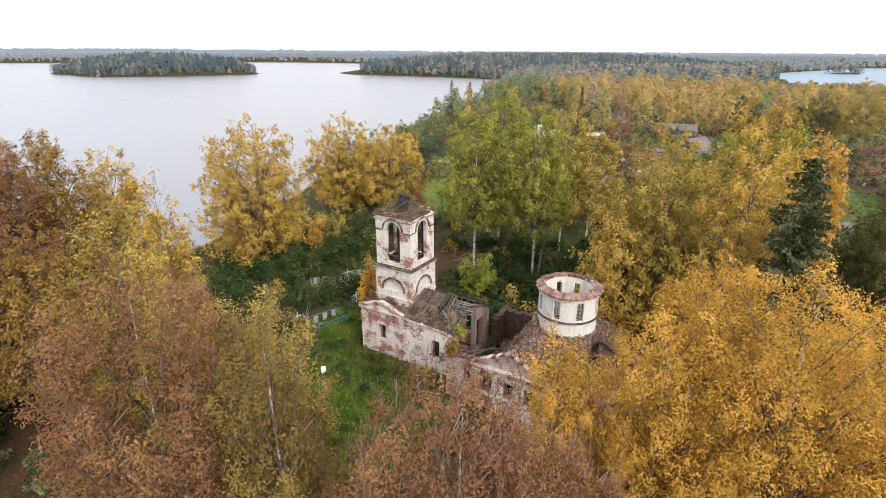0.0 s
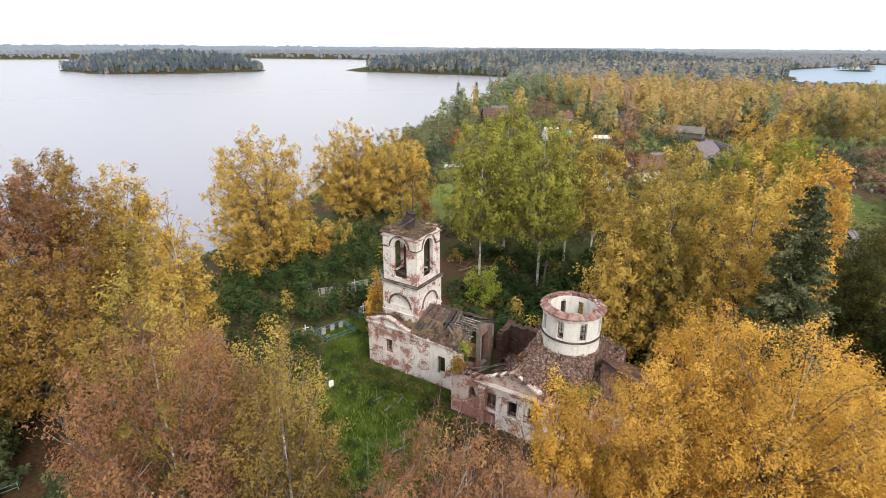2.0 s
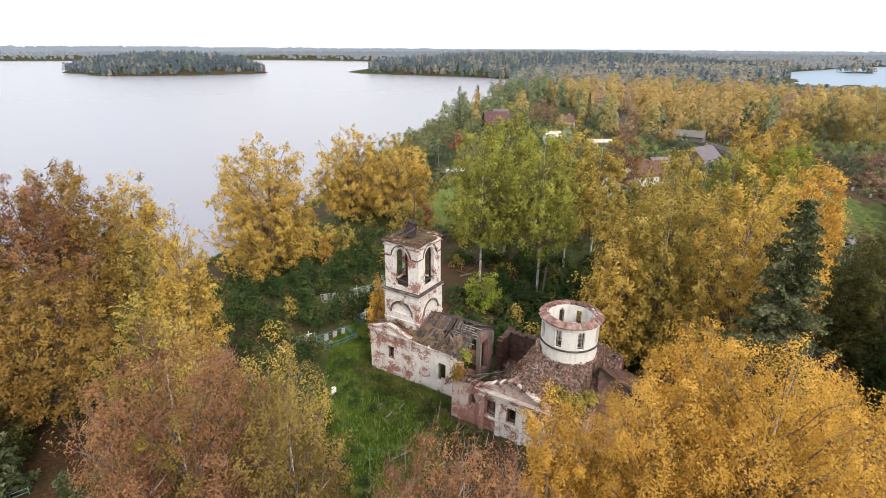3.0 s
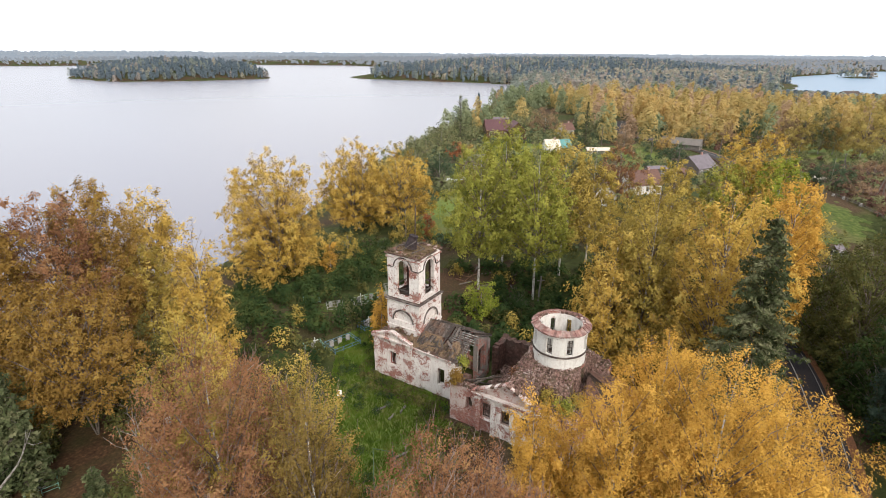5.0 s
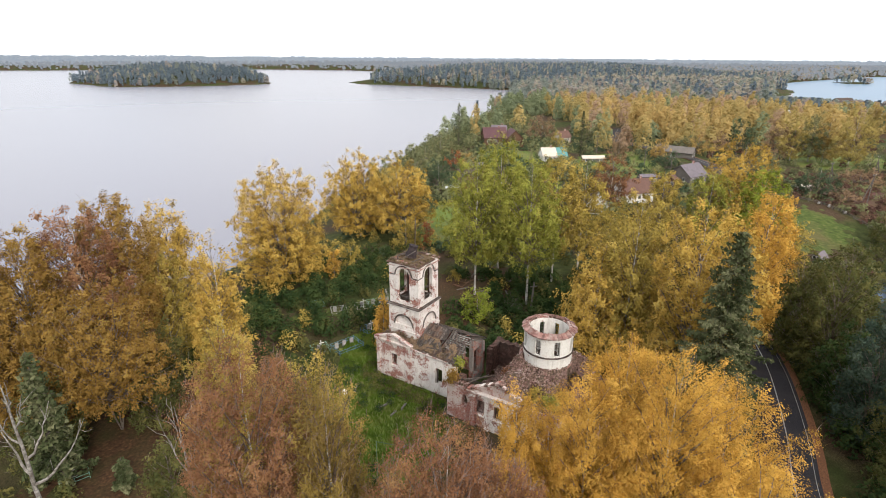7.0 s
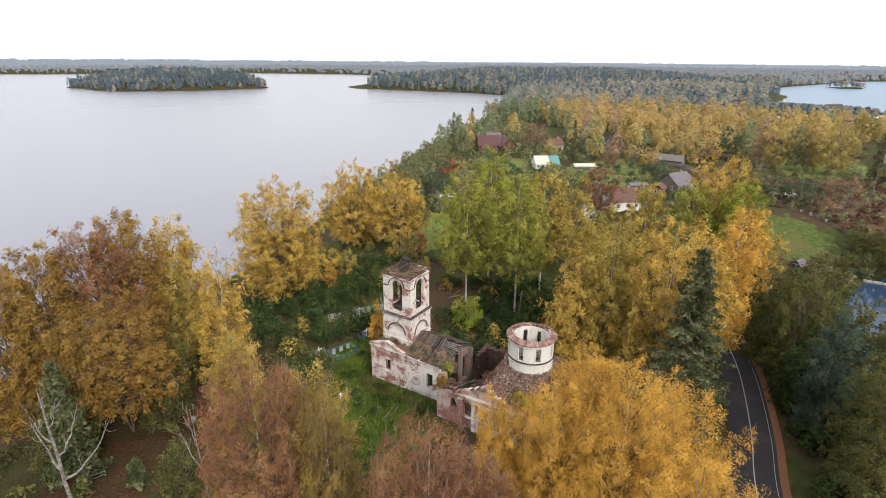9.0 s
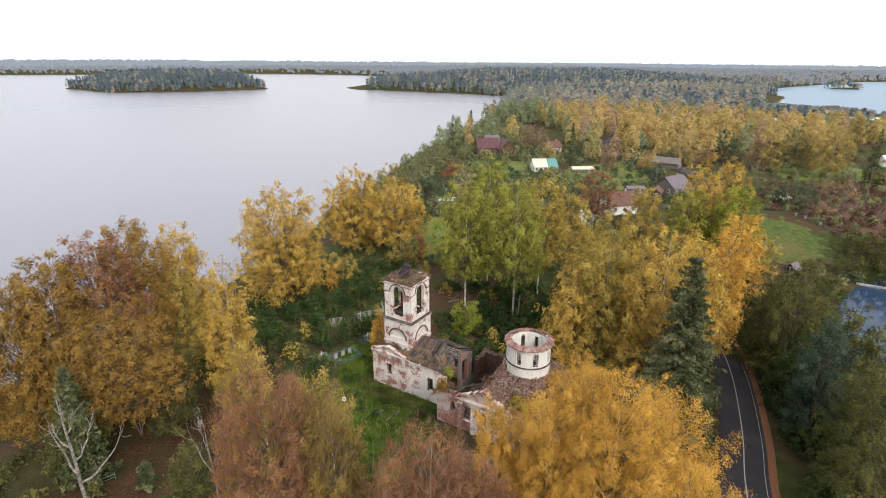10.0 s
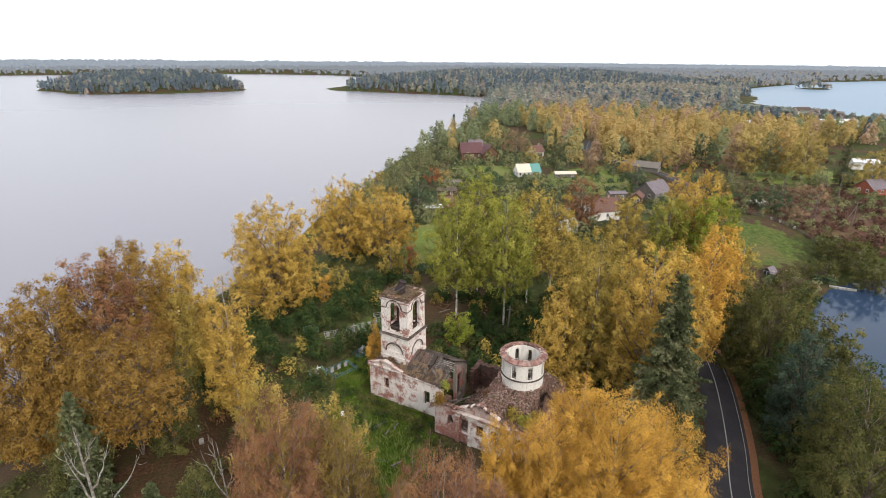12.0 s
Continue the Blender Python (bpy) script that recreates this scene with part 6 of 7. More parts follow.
wr = np.random.default_rng(77)
# far leaf colours, lightened and evened out to paint in some haze
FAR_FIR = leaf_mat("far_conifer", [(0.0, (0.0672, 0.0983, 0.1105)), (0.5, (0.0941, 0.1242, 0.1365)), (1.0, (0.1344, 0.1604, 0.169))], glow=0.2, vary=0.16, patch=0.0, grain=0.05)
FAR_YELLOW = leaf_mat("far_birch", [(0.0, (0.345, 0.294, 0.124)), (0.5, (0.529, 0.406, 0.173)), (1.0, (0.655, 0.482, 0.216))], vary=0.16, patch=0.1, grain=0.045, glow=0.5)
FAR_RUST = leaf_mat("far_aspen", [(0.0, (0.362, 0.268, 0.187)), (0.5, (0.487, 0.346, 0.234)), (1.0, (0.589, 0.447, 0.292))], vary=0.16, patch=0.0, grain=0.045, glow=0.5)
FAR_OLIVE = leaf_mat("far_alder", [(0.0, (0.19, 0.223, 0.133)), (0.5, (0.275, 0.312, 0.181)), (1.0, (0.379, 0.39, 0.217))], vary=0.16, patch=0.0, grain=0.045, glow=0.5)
# paler, bluer copies of the four kinds, with more haze in their colour
HAZED_WOODS = [
    leaf_mat("hazed_birch", [(0.0, (0.333, 0.312, 0.257)), (1.0, (0.483, 0.432, 0.338))], vary=0.1, patch=0.0, glow=0.5, grain=0.04),
    leaf_mat("hazed_aspen", [(0.0, (0.299, 0.276, 0.257)), (1.0, (0.437, 0.372, 0.324))], vary=0.1, patch=0.0, glow=0.5, grain=0.04),
    leaf_mat("hazed_alder", [(0.0, (0.218, 0.252, 0.230)), (1.0, (0.322, 0.342, 0.290))], vary=0.1, patch=0.0, glow=0.5),
    leaf_mat("hazed_conifer", [(0.0, (0.144, 0.186, 0.223)), (1.0, (0.213, 0.258, 0.290))], glow=0.45, vary=0.1, patch=0.0)]
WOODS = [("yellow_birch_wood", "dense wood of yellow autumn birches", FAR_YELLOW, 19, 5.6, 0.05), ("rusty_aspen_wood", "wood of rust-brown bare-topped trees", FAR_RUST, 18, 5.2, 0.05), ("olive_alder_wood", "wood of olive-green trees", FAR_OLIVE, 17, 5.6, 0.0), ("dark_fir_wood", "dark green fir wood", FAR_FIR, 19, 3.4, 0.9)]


def sector(x, y):
    return np.degrees(np.arctan2(x, y + 16))


def on_land(x, y, shore=4.0):
    return water_distance(x, y) < -shore


# zone between the village and the far lakes
def wood_keep(x, y):
    a = sector(x, y)
    gap = np.sin(0.021 * x + 1.0) + np.sin(0.017 * y + 0.02 * x) 
    front = np.where(x < 75, 335 + 0 * x, np.where(x < 150, 262 + 0 * x, 275 + 0.4 * np.abs(x - 150)))
    return on_land(x, y) & (a < np.where(y > 480, 37, 44)) & (a > -8) & ((gap < 1.35) | (y > 520)) & (y > front) & (road_gap(x, y) > 8) & ~((np.abs(x - 388) < 40) & (np.abs(y - 535) < 40)) & ~((np.abs(x - 340) < 100) & (np.abs(y - 435) < 25))


def view_cap(x, y):
    """Low growth on the ground that falls to the far lake."""
    r = np.hypot(x, y + 18)
    low = 43.6 - 0.0535 * r
    return np.where(sector(x, y) > 29.5, low, 60.0)


pts = scatter(wr, -60, 1150, 250, 960, 11.5, wood_keep)
pts = pts[view_cap(pts[:, 0], pts[:, 1]) - land_height(pts[:, 0], pts[:, 1]) > 3]
r_ = np.hypot(pts[:, 0], pts[:, 1])
mixture = wr.random(len(pts)) + 0.25 * np.sin(pts[:, 0] * 0.013 + pts[:, 1] * 0.007)
shore_belt = -water_distance(pts[:, 0], pts[:, 1]) < 60
kinds = np.where(mixture < np.where(pts[:, 1] < 400, 0.62, 0.30), 0, np.where(mixture < np.where(pts[:, 1] < 400, 0.76, 0.58), 1, np.where(mixture < 1.02, 2, 3)))
kinds = np.where(shore_belt & (wr.random(len(pts)) < 0.7), 2, kinds)
for k, (nm, lab, mt, H, R, pointed) in enumerate(WOODS):
    near = (kinds == k) & (r_ < 520)
    far = (kinds == k) & (r_ >= 520)
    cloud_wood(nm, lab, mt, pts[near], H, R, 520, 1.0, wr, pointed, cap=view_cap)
    cloud_wood(nm, lab, HAZED_WOODS[k], pts[far], H, R, 84, 2.3, wr, pointed, cap=view_cap)

# island, cape and the land beyond; dull: in the colours with haze mixed in
def belt(x0, x1, y0, y1, gap, keep, shares, n, size, H=15, dull=False):
    p = scatter(wr, x0, x1, y0, y1, gap, keep)
    kk = wr.choice(4, len(p), p=shares)
    for k, (nm, lab, mt, _, R, pointed) in enumerate(WOODS):
        if (kk == k).any():
            cloud_wood(nm, lab, HAZED_WOODS[k] if dull else mt, p[kk == k], H, R * 0.9, n, size, wr, pointed)


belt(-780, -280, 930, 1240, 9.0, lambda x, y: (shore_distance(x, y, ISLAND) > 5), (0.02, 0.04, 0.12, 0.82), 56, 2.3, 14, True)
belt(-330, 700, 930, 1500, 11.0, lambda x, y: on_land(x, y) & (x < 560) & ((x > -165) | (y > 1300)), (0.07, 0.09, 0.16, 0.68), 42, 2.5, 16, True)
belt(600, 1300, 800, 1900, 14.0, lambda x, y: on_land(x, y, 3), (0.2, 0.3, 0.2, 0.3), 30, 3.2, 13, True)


# the far shores: a low wooded backdrop, its haze painted as a blue-grey glow
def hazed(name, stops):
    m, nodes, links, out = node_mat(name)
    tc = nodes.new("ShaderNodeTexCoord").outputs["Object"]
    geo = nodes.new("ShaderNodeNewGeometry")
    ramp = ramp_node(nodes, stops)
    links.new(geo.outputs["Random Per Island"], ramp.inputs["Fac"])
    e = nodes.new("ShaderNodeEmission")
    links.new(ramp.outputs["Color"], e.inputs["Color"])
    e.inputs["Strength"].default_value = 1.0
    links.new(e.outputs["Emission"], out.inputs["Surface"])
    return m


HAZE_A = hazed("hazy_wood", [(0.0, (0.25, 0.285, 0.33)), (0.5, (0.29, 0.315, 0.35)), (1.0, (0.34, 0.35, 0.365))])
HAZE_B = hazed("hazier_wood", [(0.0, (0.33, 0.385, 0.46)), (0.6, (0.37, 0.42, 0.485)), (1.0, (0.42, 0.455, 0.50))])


def backdrop_belt(label, material, a0, a1, r0, r1, count, H, n, size, seed):
    r = np.random.default_rng(seed)
    a = np.radians(r.uniform(a0, a1, count * 3))
    d = r.uniform(r0, r1, count * 3)
    x, y = d * np.sin(a), d * np.cos(a)
    ok = on_land(x, y, 2)
    pts = np.stack([x[ok], y[ok]], 1)[:count]
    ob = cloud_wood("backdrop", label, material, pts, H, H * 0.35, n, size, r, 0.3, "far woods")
    return ob


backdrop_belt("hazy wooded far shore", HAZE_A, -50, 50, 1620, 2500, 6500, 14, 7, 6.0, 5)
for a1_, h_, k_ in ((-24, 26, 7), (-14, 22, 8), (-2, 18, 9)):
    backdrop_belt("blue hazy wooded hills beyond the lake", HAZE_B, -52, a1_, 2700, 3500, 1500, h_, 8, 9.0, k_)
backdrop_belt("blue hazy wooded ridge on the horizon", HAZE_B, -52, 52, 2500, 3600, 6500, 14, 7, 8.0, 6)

# small growth round the church
tree(61, 5.6, 77.0, 6.6, 2.9, "fresh", 0.03, 0.22, 2.6, kind="broad", limbs=30)
tree(62, 12.0, 78.0, 4.5, 2.4, "green", 0.03, 0.22, 2.4, kind="broad", limbs=24)
for k, at_, H, R, lm, lab in SAPLINGS:
    wood, crown, fine, boughs = leafy_tree(300 + k, H, R, 0.05, int(420 * R * H), 0.13, limbs=16, sub=3, twigs=60, droop=0.3)
    bush = thing("sapling", Matrix.Translation(at_), lab, "sapling", "growth on the ruin")
    part("trunk", wood.mesh("trunk", BOUGH, True), None, bush)
    part("crown", crown.mesh("crown", lm), None, bush)
    part("bough", boughs.mesh("bough", BOUGH, True), None, bush)
tree(63, -37.0, 47.5, 8.0, 3.6, "moss", 0.03, 0.2, 2.2, kind="broad", limbs=26)
tree(64, -45.0, 40.5, 11.0, 4.0, "moss", 0.03, 0.2, 2.2, kind="broad", limbs=26, twigs=3)
tree(65, -26.2, 31.5, 10.8, 3.0, "moss", 0.03, 0.18, 2.2, limbs=30)
tree(66, -39.5, 54.0, 11.0, 3.6, "moss", 0.03, 0.2, 2.2, kind="broad", limbs=26)
tree(67, -33.0, 62.0, 12.0, 3.4, "moss", 0.03, 0.22, 2.2, kind="broad", limbs=26)

# ---- undergrowth, lawns and litter ----
LAWN_GREEN = surface("lawn", [(0.3, (0.055, 0.082, 0.016)), (0.55, (0.105, 0.14, 0.026)), (0.75, (0.18, 0.19, 0.055))], 1.6, 0.10, bump=0.8, dist=0.08, stain=(0.17, 0.13, 0.055), stain_amount=0.65)
FIELD_GREEN = surface("rough_field", [(0.3, (0.03, 0.045, 0.010)), (0.55, (0.065, 0.088, 0.018)), (0.75, (0.12, 0.115, 0.04))], 0.9, 0.07, bump=1.0, dist=0.2, stain=(0.11, 0.08, 0.035), stain_amount=0.75)
RED_HEATH = surface("red_brown_field", [(0.3, (0.055, 0.028, 0.022)), (0.6, (0.10, 0.05, 0.036)), (0.8, (0.15, 0.095, 0.055))], 1.4, 0.1, bump=0.8, dist=0.1, stain=(0.14, 0.13, 0.05), stain_amount=0.4)


def patch(name, poly, material, label, lift=0.07, step=1.2, ragged_edge=2.0, category="lawn"):
    """A sheet over the ground inside a polygon, with an uneven edge."""
    xs, ys = [p[0] for p in poly], [p[1] for p in poly]
    X, Y = np.meshgrid(np.arange(min(xs) - 3, max(xs) + 3, step), np.arange(min(ys) - 3, max(ys) + 3, step))
    inside = shore_distance(X, Y, poly) + ragged_edge * (np.sin(0.9 * X + 0.3 * Y) * np.sin(0.7 * Y - 0.2 * X) + 0.5 * np.sin(2.1 * X + 1.7 * Y)) * 0.6
    Z = land_height(X, Y) + lift
    idx = np.arange(X.size).reshape(X.shape)
    f = np.stack([idx[:-1, :-1], idx[:-1, 1:], idx[1:, 1:], idx[1:, :-1]], -1).reshape(-1, 4)
    ok = (inside > 0).ravel()
    f = f[ok[f].all(1)]
    used, inv = np.unique(f, return_inverse=True)
    v = np.stack([X, Y, Z], -1).reshape(-1, 3)[used]
    return tagged(new(name, mesh_from(name, v, inv.reshape(-1, 4), material, True)), label, category, kind="structure")


CLEARING = [(-12, 74), (-16.5, 69), (-15.5, 60), (-15.5, 52), (-12, 44), (-9, 36), (-3, 35), (-1, 42), (1, 48), (-0.5, 53), (-5, 56), (-10.5, 60), (-11, 68)]
patch("grass_clearing", CLEARING, LAWN_GREEN, "green grass clearing before the church", step=0.8)
patch("lawn", [(-24, 75.5), (-21, 83), (-9, 90), (-8, 82), (-15, 78)], FIELD_GREEN, "rough grass between the graves", step=0.6)
patch("lawn", [(-8, 116), (-10, 135), (-4, 158), (8, 162), (10, 140), (2, 120)], LAWN_GREEN, "green garden lawn among trees")
patch("lawn", [(88, 124), (92, 148), (104, 164), (117, 162), (123, 146), (116, 134), (104, 128)], FIELD_GREEN, "mown green field by the water", ragged_edge=5.0)
patch("lawn", [(50, 215), (62, 250), (92, 262), (95, 225), (84, 200), (70, 196)], LAWN_GREEN, "green village gardens")
patch("lawn", [(10, 225), (12, 262), (45, 262), (40, 225)], LAWN_GREEN, "green village gardens")
patch("lawn", [(150, 220), (165, 265), (205, 270), (200, 215)], LAWN_GREEN, "green strip below birches")
patch("red_field", [(126, 166), (138, 194), (158, 190), (158, 156), (142, 146), (132, 150)], RED_HEATH, "red-brown scrubby field behind a fence", category="field")
patch("leafy_floor", [(-46, 34), (-45, 50), (-36, 60), (-24, 58), (-22, 44), (-32, 30)], SOIL, "brown leaf-strewn cemetery ground", category="ground", step=0.6, ragged_edge=4)
patch("leafy_floor", [(-6, 74), (-4, 98), (14, 106), (20, 92), (8, 76)], SOIL, "brown leaf-strewn ground behind the church", category="ground", step=0.6, ragged_edge=4)


def grass_tufts(poly, n, size, seed, label):
    r = np.random.default_rng(seed)
    xs, ys = [p[0] for p in poly], [p[1] for p in poly]
    x, y = r.uniform(min(xs), max(xs), n * 3), r.uniform(min(ys), max(ys), n * 3)
    ok = (shore_distance(x, y, poly) > -0.5) & ~in_church(x, y)
    x, y = x[ok][:n], y[ok][:n]
    h = size * r.uniform(0.4, 1.6, len(x))
    a = np.stack([x, y, land_height(x, y) + 0.05], 1)
    b = a + np.stack([r.normal(0, 0.3, len(x)) * h, r.normal(0, 0.3, len(x)) * h, h], 1)
    v, f = sticks(a, b, 0.14)
    return tagged(new("grass", mesh_from("grass", v, f, GRASS)), label, "grass", kind="stuff")


CH_POLY = [tuple((church.matrix_basis @ Vector((u, v, 0)))[:2]) for u, v in ((-0.8, -0.5), (13.2, -0.5), (13.5, -3.8), (29.8, -3.8), (34.5, 1), (34.5, 9), (29.5, 12), (13.5, 12), (13, 9), (-0.8, 9))]


def in_church(x, y, margin=0.0):
    return shore_distance(x, y, CH_POLY) > -margin


grass_tufts(CLEARING, 16000, 0.28, 3, "long green and yellowed grass blades")
wd = np.random.default_rng(8)
cloud_wood("weeds", "nettles and weeds in the grass", LEAF_GREEN, scatter(wd, -17, 2, 36, 74, 1.9, lambda x, y: (shore_distance(x, y, CLEARING) > -0.5) & ~in_church(x, y, 0.3) & (np.sin(0.5 * x + 1) + np.sin(0.43 * y + 0.3 * x) > 0.35)), 0.8, 0.9, 200, 0.13, wd, 0.0, "undergrowth")
cloud_wood("weeds", "dry brown weeds along the church wall", LEAF_MOSS, scatter(wd, -12, 4, 42, 62, 1.3, lambda x, y: (~in_church(x, y, 0.2)) & in_church(x, y, 3.2)), 1.0, 0.8, 200, 0.11, wd, 0.0, "undergrowth")
patch("worn_ground", [(-11.2, 60), (-6, 55.8), (1, 51.2), (-0.2, 49.5), (-7, 53.5), (-12, 58.5)], SOIL, "bare brownish strip along the church wall", lift=0.1, step=0.4, ragged_edge=0.8, category="ground")

ug = np.random.default_rng(31)


def bushes(name, label, material, x0, x1, y0, y1, gap, H, R, n, size, chance, avoid=True, road_room=7.4):
    def keep(x, y):
        ok = on_land(x, y, 1.0) & ~in_church(x, y, 1.0) & (road_gap(x, y) > road_room) & (ug.random(x.shape) < chance)
        if avoid:
            ok &= shore_distance(x, y, CLEARING) < -R * 0.6
            for q in ([(-8, 116), (-10, 135), (-4, 158), (8, 162), (10, 140), (2, 120)], [(84, 118), (88, 150), (104, 172), (120, 166), (127, 146), (118, 132), (104, 124)], [(-41, 38), (-40, 48), (-36, 51), (-31, 50), (-31, 44), (-35, 37)], [(-3, 82), (-1, 94), (8, 96), (9, 90), (4, 82)], [(-24, 75.5), (-21, 83), (-9, 90), (-8, 82), (-15, 78)], [(-21, 64.5), (-20, 70), (-11, 75), (-12, 68)]):
                ok &= shore_distance(x, y, q) < 0
        return ok
    p = scatter(ug, x0, x1, y0, y1, gap, keep)
    if len(p):
        cloud_wood(name, label, material, p, H, R, n, size, ug, 0.0, "undergrowth")


bushes("undergrowth", "dark green shrubs and nettles", LEAF_GREEN, -40, -6, 62, 112, 3.6, 3.9, 2.7, 420, 0.28, 0.8)
bushes("undergrowth", "dark green shrubs and nettles", LEAF_GREEN, 2, 48, 62, 100, 3.0, 2.8, 2.2, 260, 0.34, 0.85)
bushes("undergrowth", "dark green shrubs and saplings", LEAF_GREEN, 40, 100, 20, 110, 4.6, 4.5, 2.6, 190, 0.45, 0.75)
bushes("undergrowth", "dense dark thicket beside the road", LEAF_GREEN, 36, 76, 4, 70, 3.2, 4.4, 2.5, 220, 0.34, 0.97, road_room=5.6)
bushes("undergrowth", "dull green saplings and scrub", LEAF_MOSS, -70, 60, 20, 130, 4.8, 2.6, 2.1, 150, 0.32, 0.6)
bushes("undergrowth", "olive saplings and scrub", LEAF_OLIVE, -60, 60, 55, 130, 8.0, 3.6, 2.2, 300, 0.24, 0.4)
bushes("undergrowth", "dark saplings between the graves", LEAF_MOSS, -62, -16, 15, 62, 5.5, 3.4, 2.0, 380, 0.2, 0.5)
bushes("undergrowth", "rust-brown saplings under birches", LEAF_RUST, -62, -20, 15, 62, 8.5, 2.4, 1.6, 300, 0.16, 0.5)
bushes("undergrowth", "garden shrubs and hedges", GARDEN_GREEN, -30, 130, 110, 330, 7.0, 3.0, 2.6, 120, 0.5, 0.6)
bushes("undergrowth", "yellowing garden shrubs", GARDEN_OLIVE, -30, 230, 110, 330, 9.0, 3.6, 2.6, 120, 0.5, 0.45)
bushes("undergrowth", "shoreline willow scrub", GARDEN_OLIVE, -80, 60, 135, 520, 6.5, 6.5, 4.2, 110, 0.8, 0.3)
bushes("undergrowth", "red-brown scrub behind the fence", LEAF_SCRUB, 118, 176, 140, 205, 4.6, 2.2, 2.2, 110, 0.42, 0.8)
bushes("undergrowth", "low olive scrub on the field edge", GARDEN_OLIVE, 80, 180, 112, 215, 6.0, 2.4, 2.2, 80, 0.5, 0.5)
bushes("undergrowth", "rusty scrub on the fields", LEAF_SCRUB, 100, 260, 110, 330, 10.0, 2.6, 2.4, 60, 0.7, 0.4)

# village trees
VILLAGE = [
    ("green", -4, 178, 11.2, 6.7),
    ("olive", -14, 205, 11.5, 7.0),
    ("yellow", -21, 190, 12.0, 5.5),
    ("olive", -24, 172, 13.1, 4.4),
    ("red", 2, 222, 6.5, 4.1),
    ("gold", 7, 218, 6.6, 4.0),
    ("olive", -5, 262, 9.2, 8.8),
    ("olive", -12, 250, 4.5, 6.2),
    ("olive", 13, 285, 5.6, 6.3),
    ("rust", 27, 310, 7.2, 6.2),
    ("olive", 40, 330, 6.6, 7.2),
    ("rust", 52, 300, 14.5, 7.9),
    ("yellow", 55, 270, 10.1, 4.2),
    ("olive", 78, 290, 12.0, 7.1),
    ("rust", 78, 240, 13.8, 4.3),
    ("gold", 96, 238, 11.4, 4.9),
    ("green", 92, 215, 8.2, 6.0),
    ("olive", 120, 262, 9.4, 8.3),
    ("gold", 121, 255, 10.5, 4.6),
    ("rust", 133, 265, 11.0, 9.0),
    ("green", 148, 270, 16.3, 7.3),
    ("rust", 153, 245, 16.8, 6.7),
    ("yellow", 157, 240, 23.6, 7.0),
    ("olive", 164, 238, 22.8, 7.0),
    ("gold", 169, 236, 24.1, 5.9),
    ("yellow", 174, 226, 27.2, 8.7),
    ("yellow", 190, 205, 18.4, 8.1),
    ("green", 126, 172, 11.1, 6.6),
    ("rust", 152, 188, 6.9, 7.6),
    ("rust", 131, 165, 4.5, 4.4),
    ("olive", 143, 170, 1.0, 4.2),
    ("moss", 126, 136, 4.5, 5.9),
    ("moss", 126, 128, 4.4, 6.6),
    ("moss", 115, 126, -0.1, 4.9),
    ("moss", 124, 118, 2.0, 5.6),
    ("green", 101, 112, -2.9, 3.6),
    ("olive", 126, 200, 11.3, 4.7),
    ("olive", 175, 215, 7.3, 4.5),
    ("yellow", 16, 150, 11.7, 3.6),
    ("olive", -10, 112, 8.6, 3.6),
    ("olive", 36, 112, 11.4, 3.7),
    ("red", -5, 118, 6.5, 1.3),
    ("red", -6, 108, 2.8, 1.1),
    ("gold", -25, 100, 5.0, 2.1),
    ("olive", -22, 104, 5.6, 3.0),
    ("olive", 74, 100, 13.8, 4.0),
]
for i, (kind_, x, y, top, R) in enumerate(VILLAGE):
    # from y = 150 on, a kind takes its haze-greyed garden colours
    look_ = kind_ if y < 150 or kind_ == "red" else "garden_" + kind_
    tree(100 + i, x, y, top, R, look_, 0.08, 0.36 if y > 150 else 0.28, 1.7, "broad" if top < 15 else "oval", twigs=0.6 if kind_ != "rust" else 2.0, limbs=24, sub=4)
spruce(171, 4.3, 267.0, 25.0, 5.5, "dark spruce by the lake shore", 2200)
spruce(172, 62.0, 247.0, 22.0, 3.2, "slim dark spruce among village gardens", 1600)
spruce(173, 183.0, 213.0, 24.0, 5.5, "old ragged spruce beside wire poles", 3000)
spruce(174, -42.0, 37.0, 17.0, 3.4, "blue-green young pine at the cemetery edge", 5000)
spruce(175, -34.5, 36.5, 4.0, 1.8, "small dark spruce sapling", 1500)

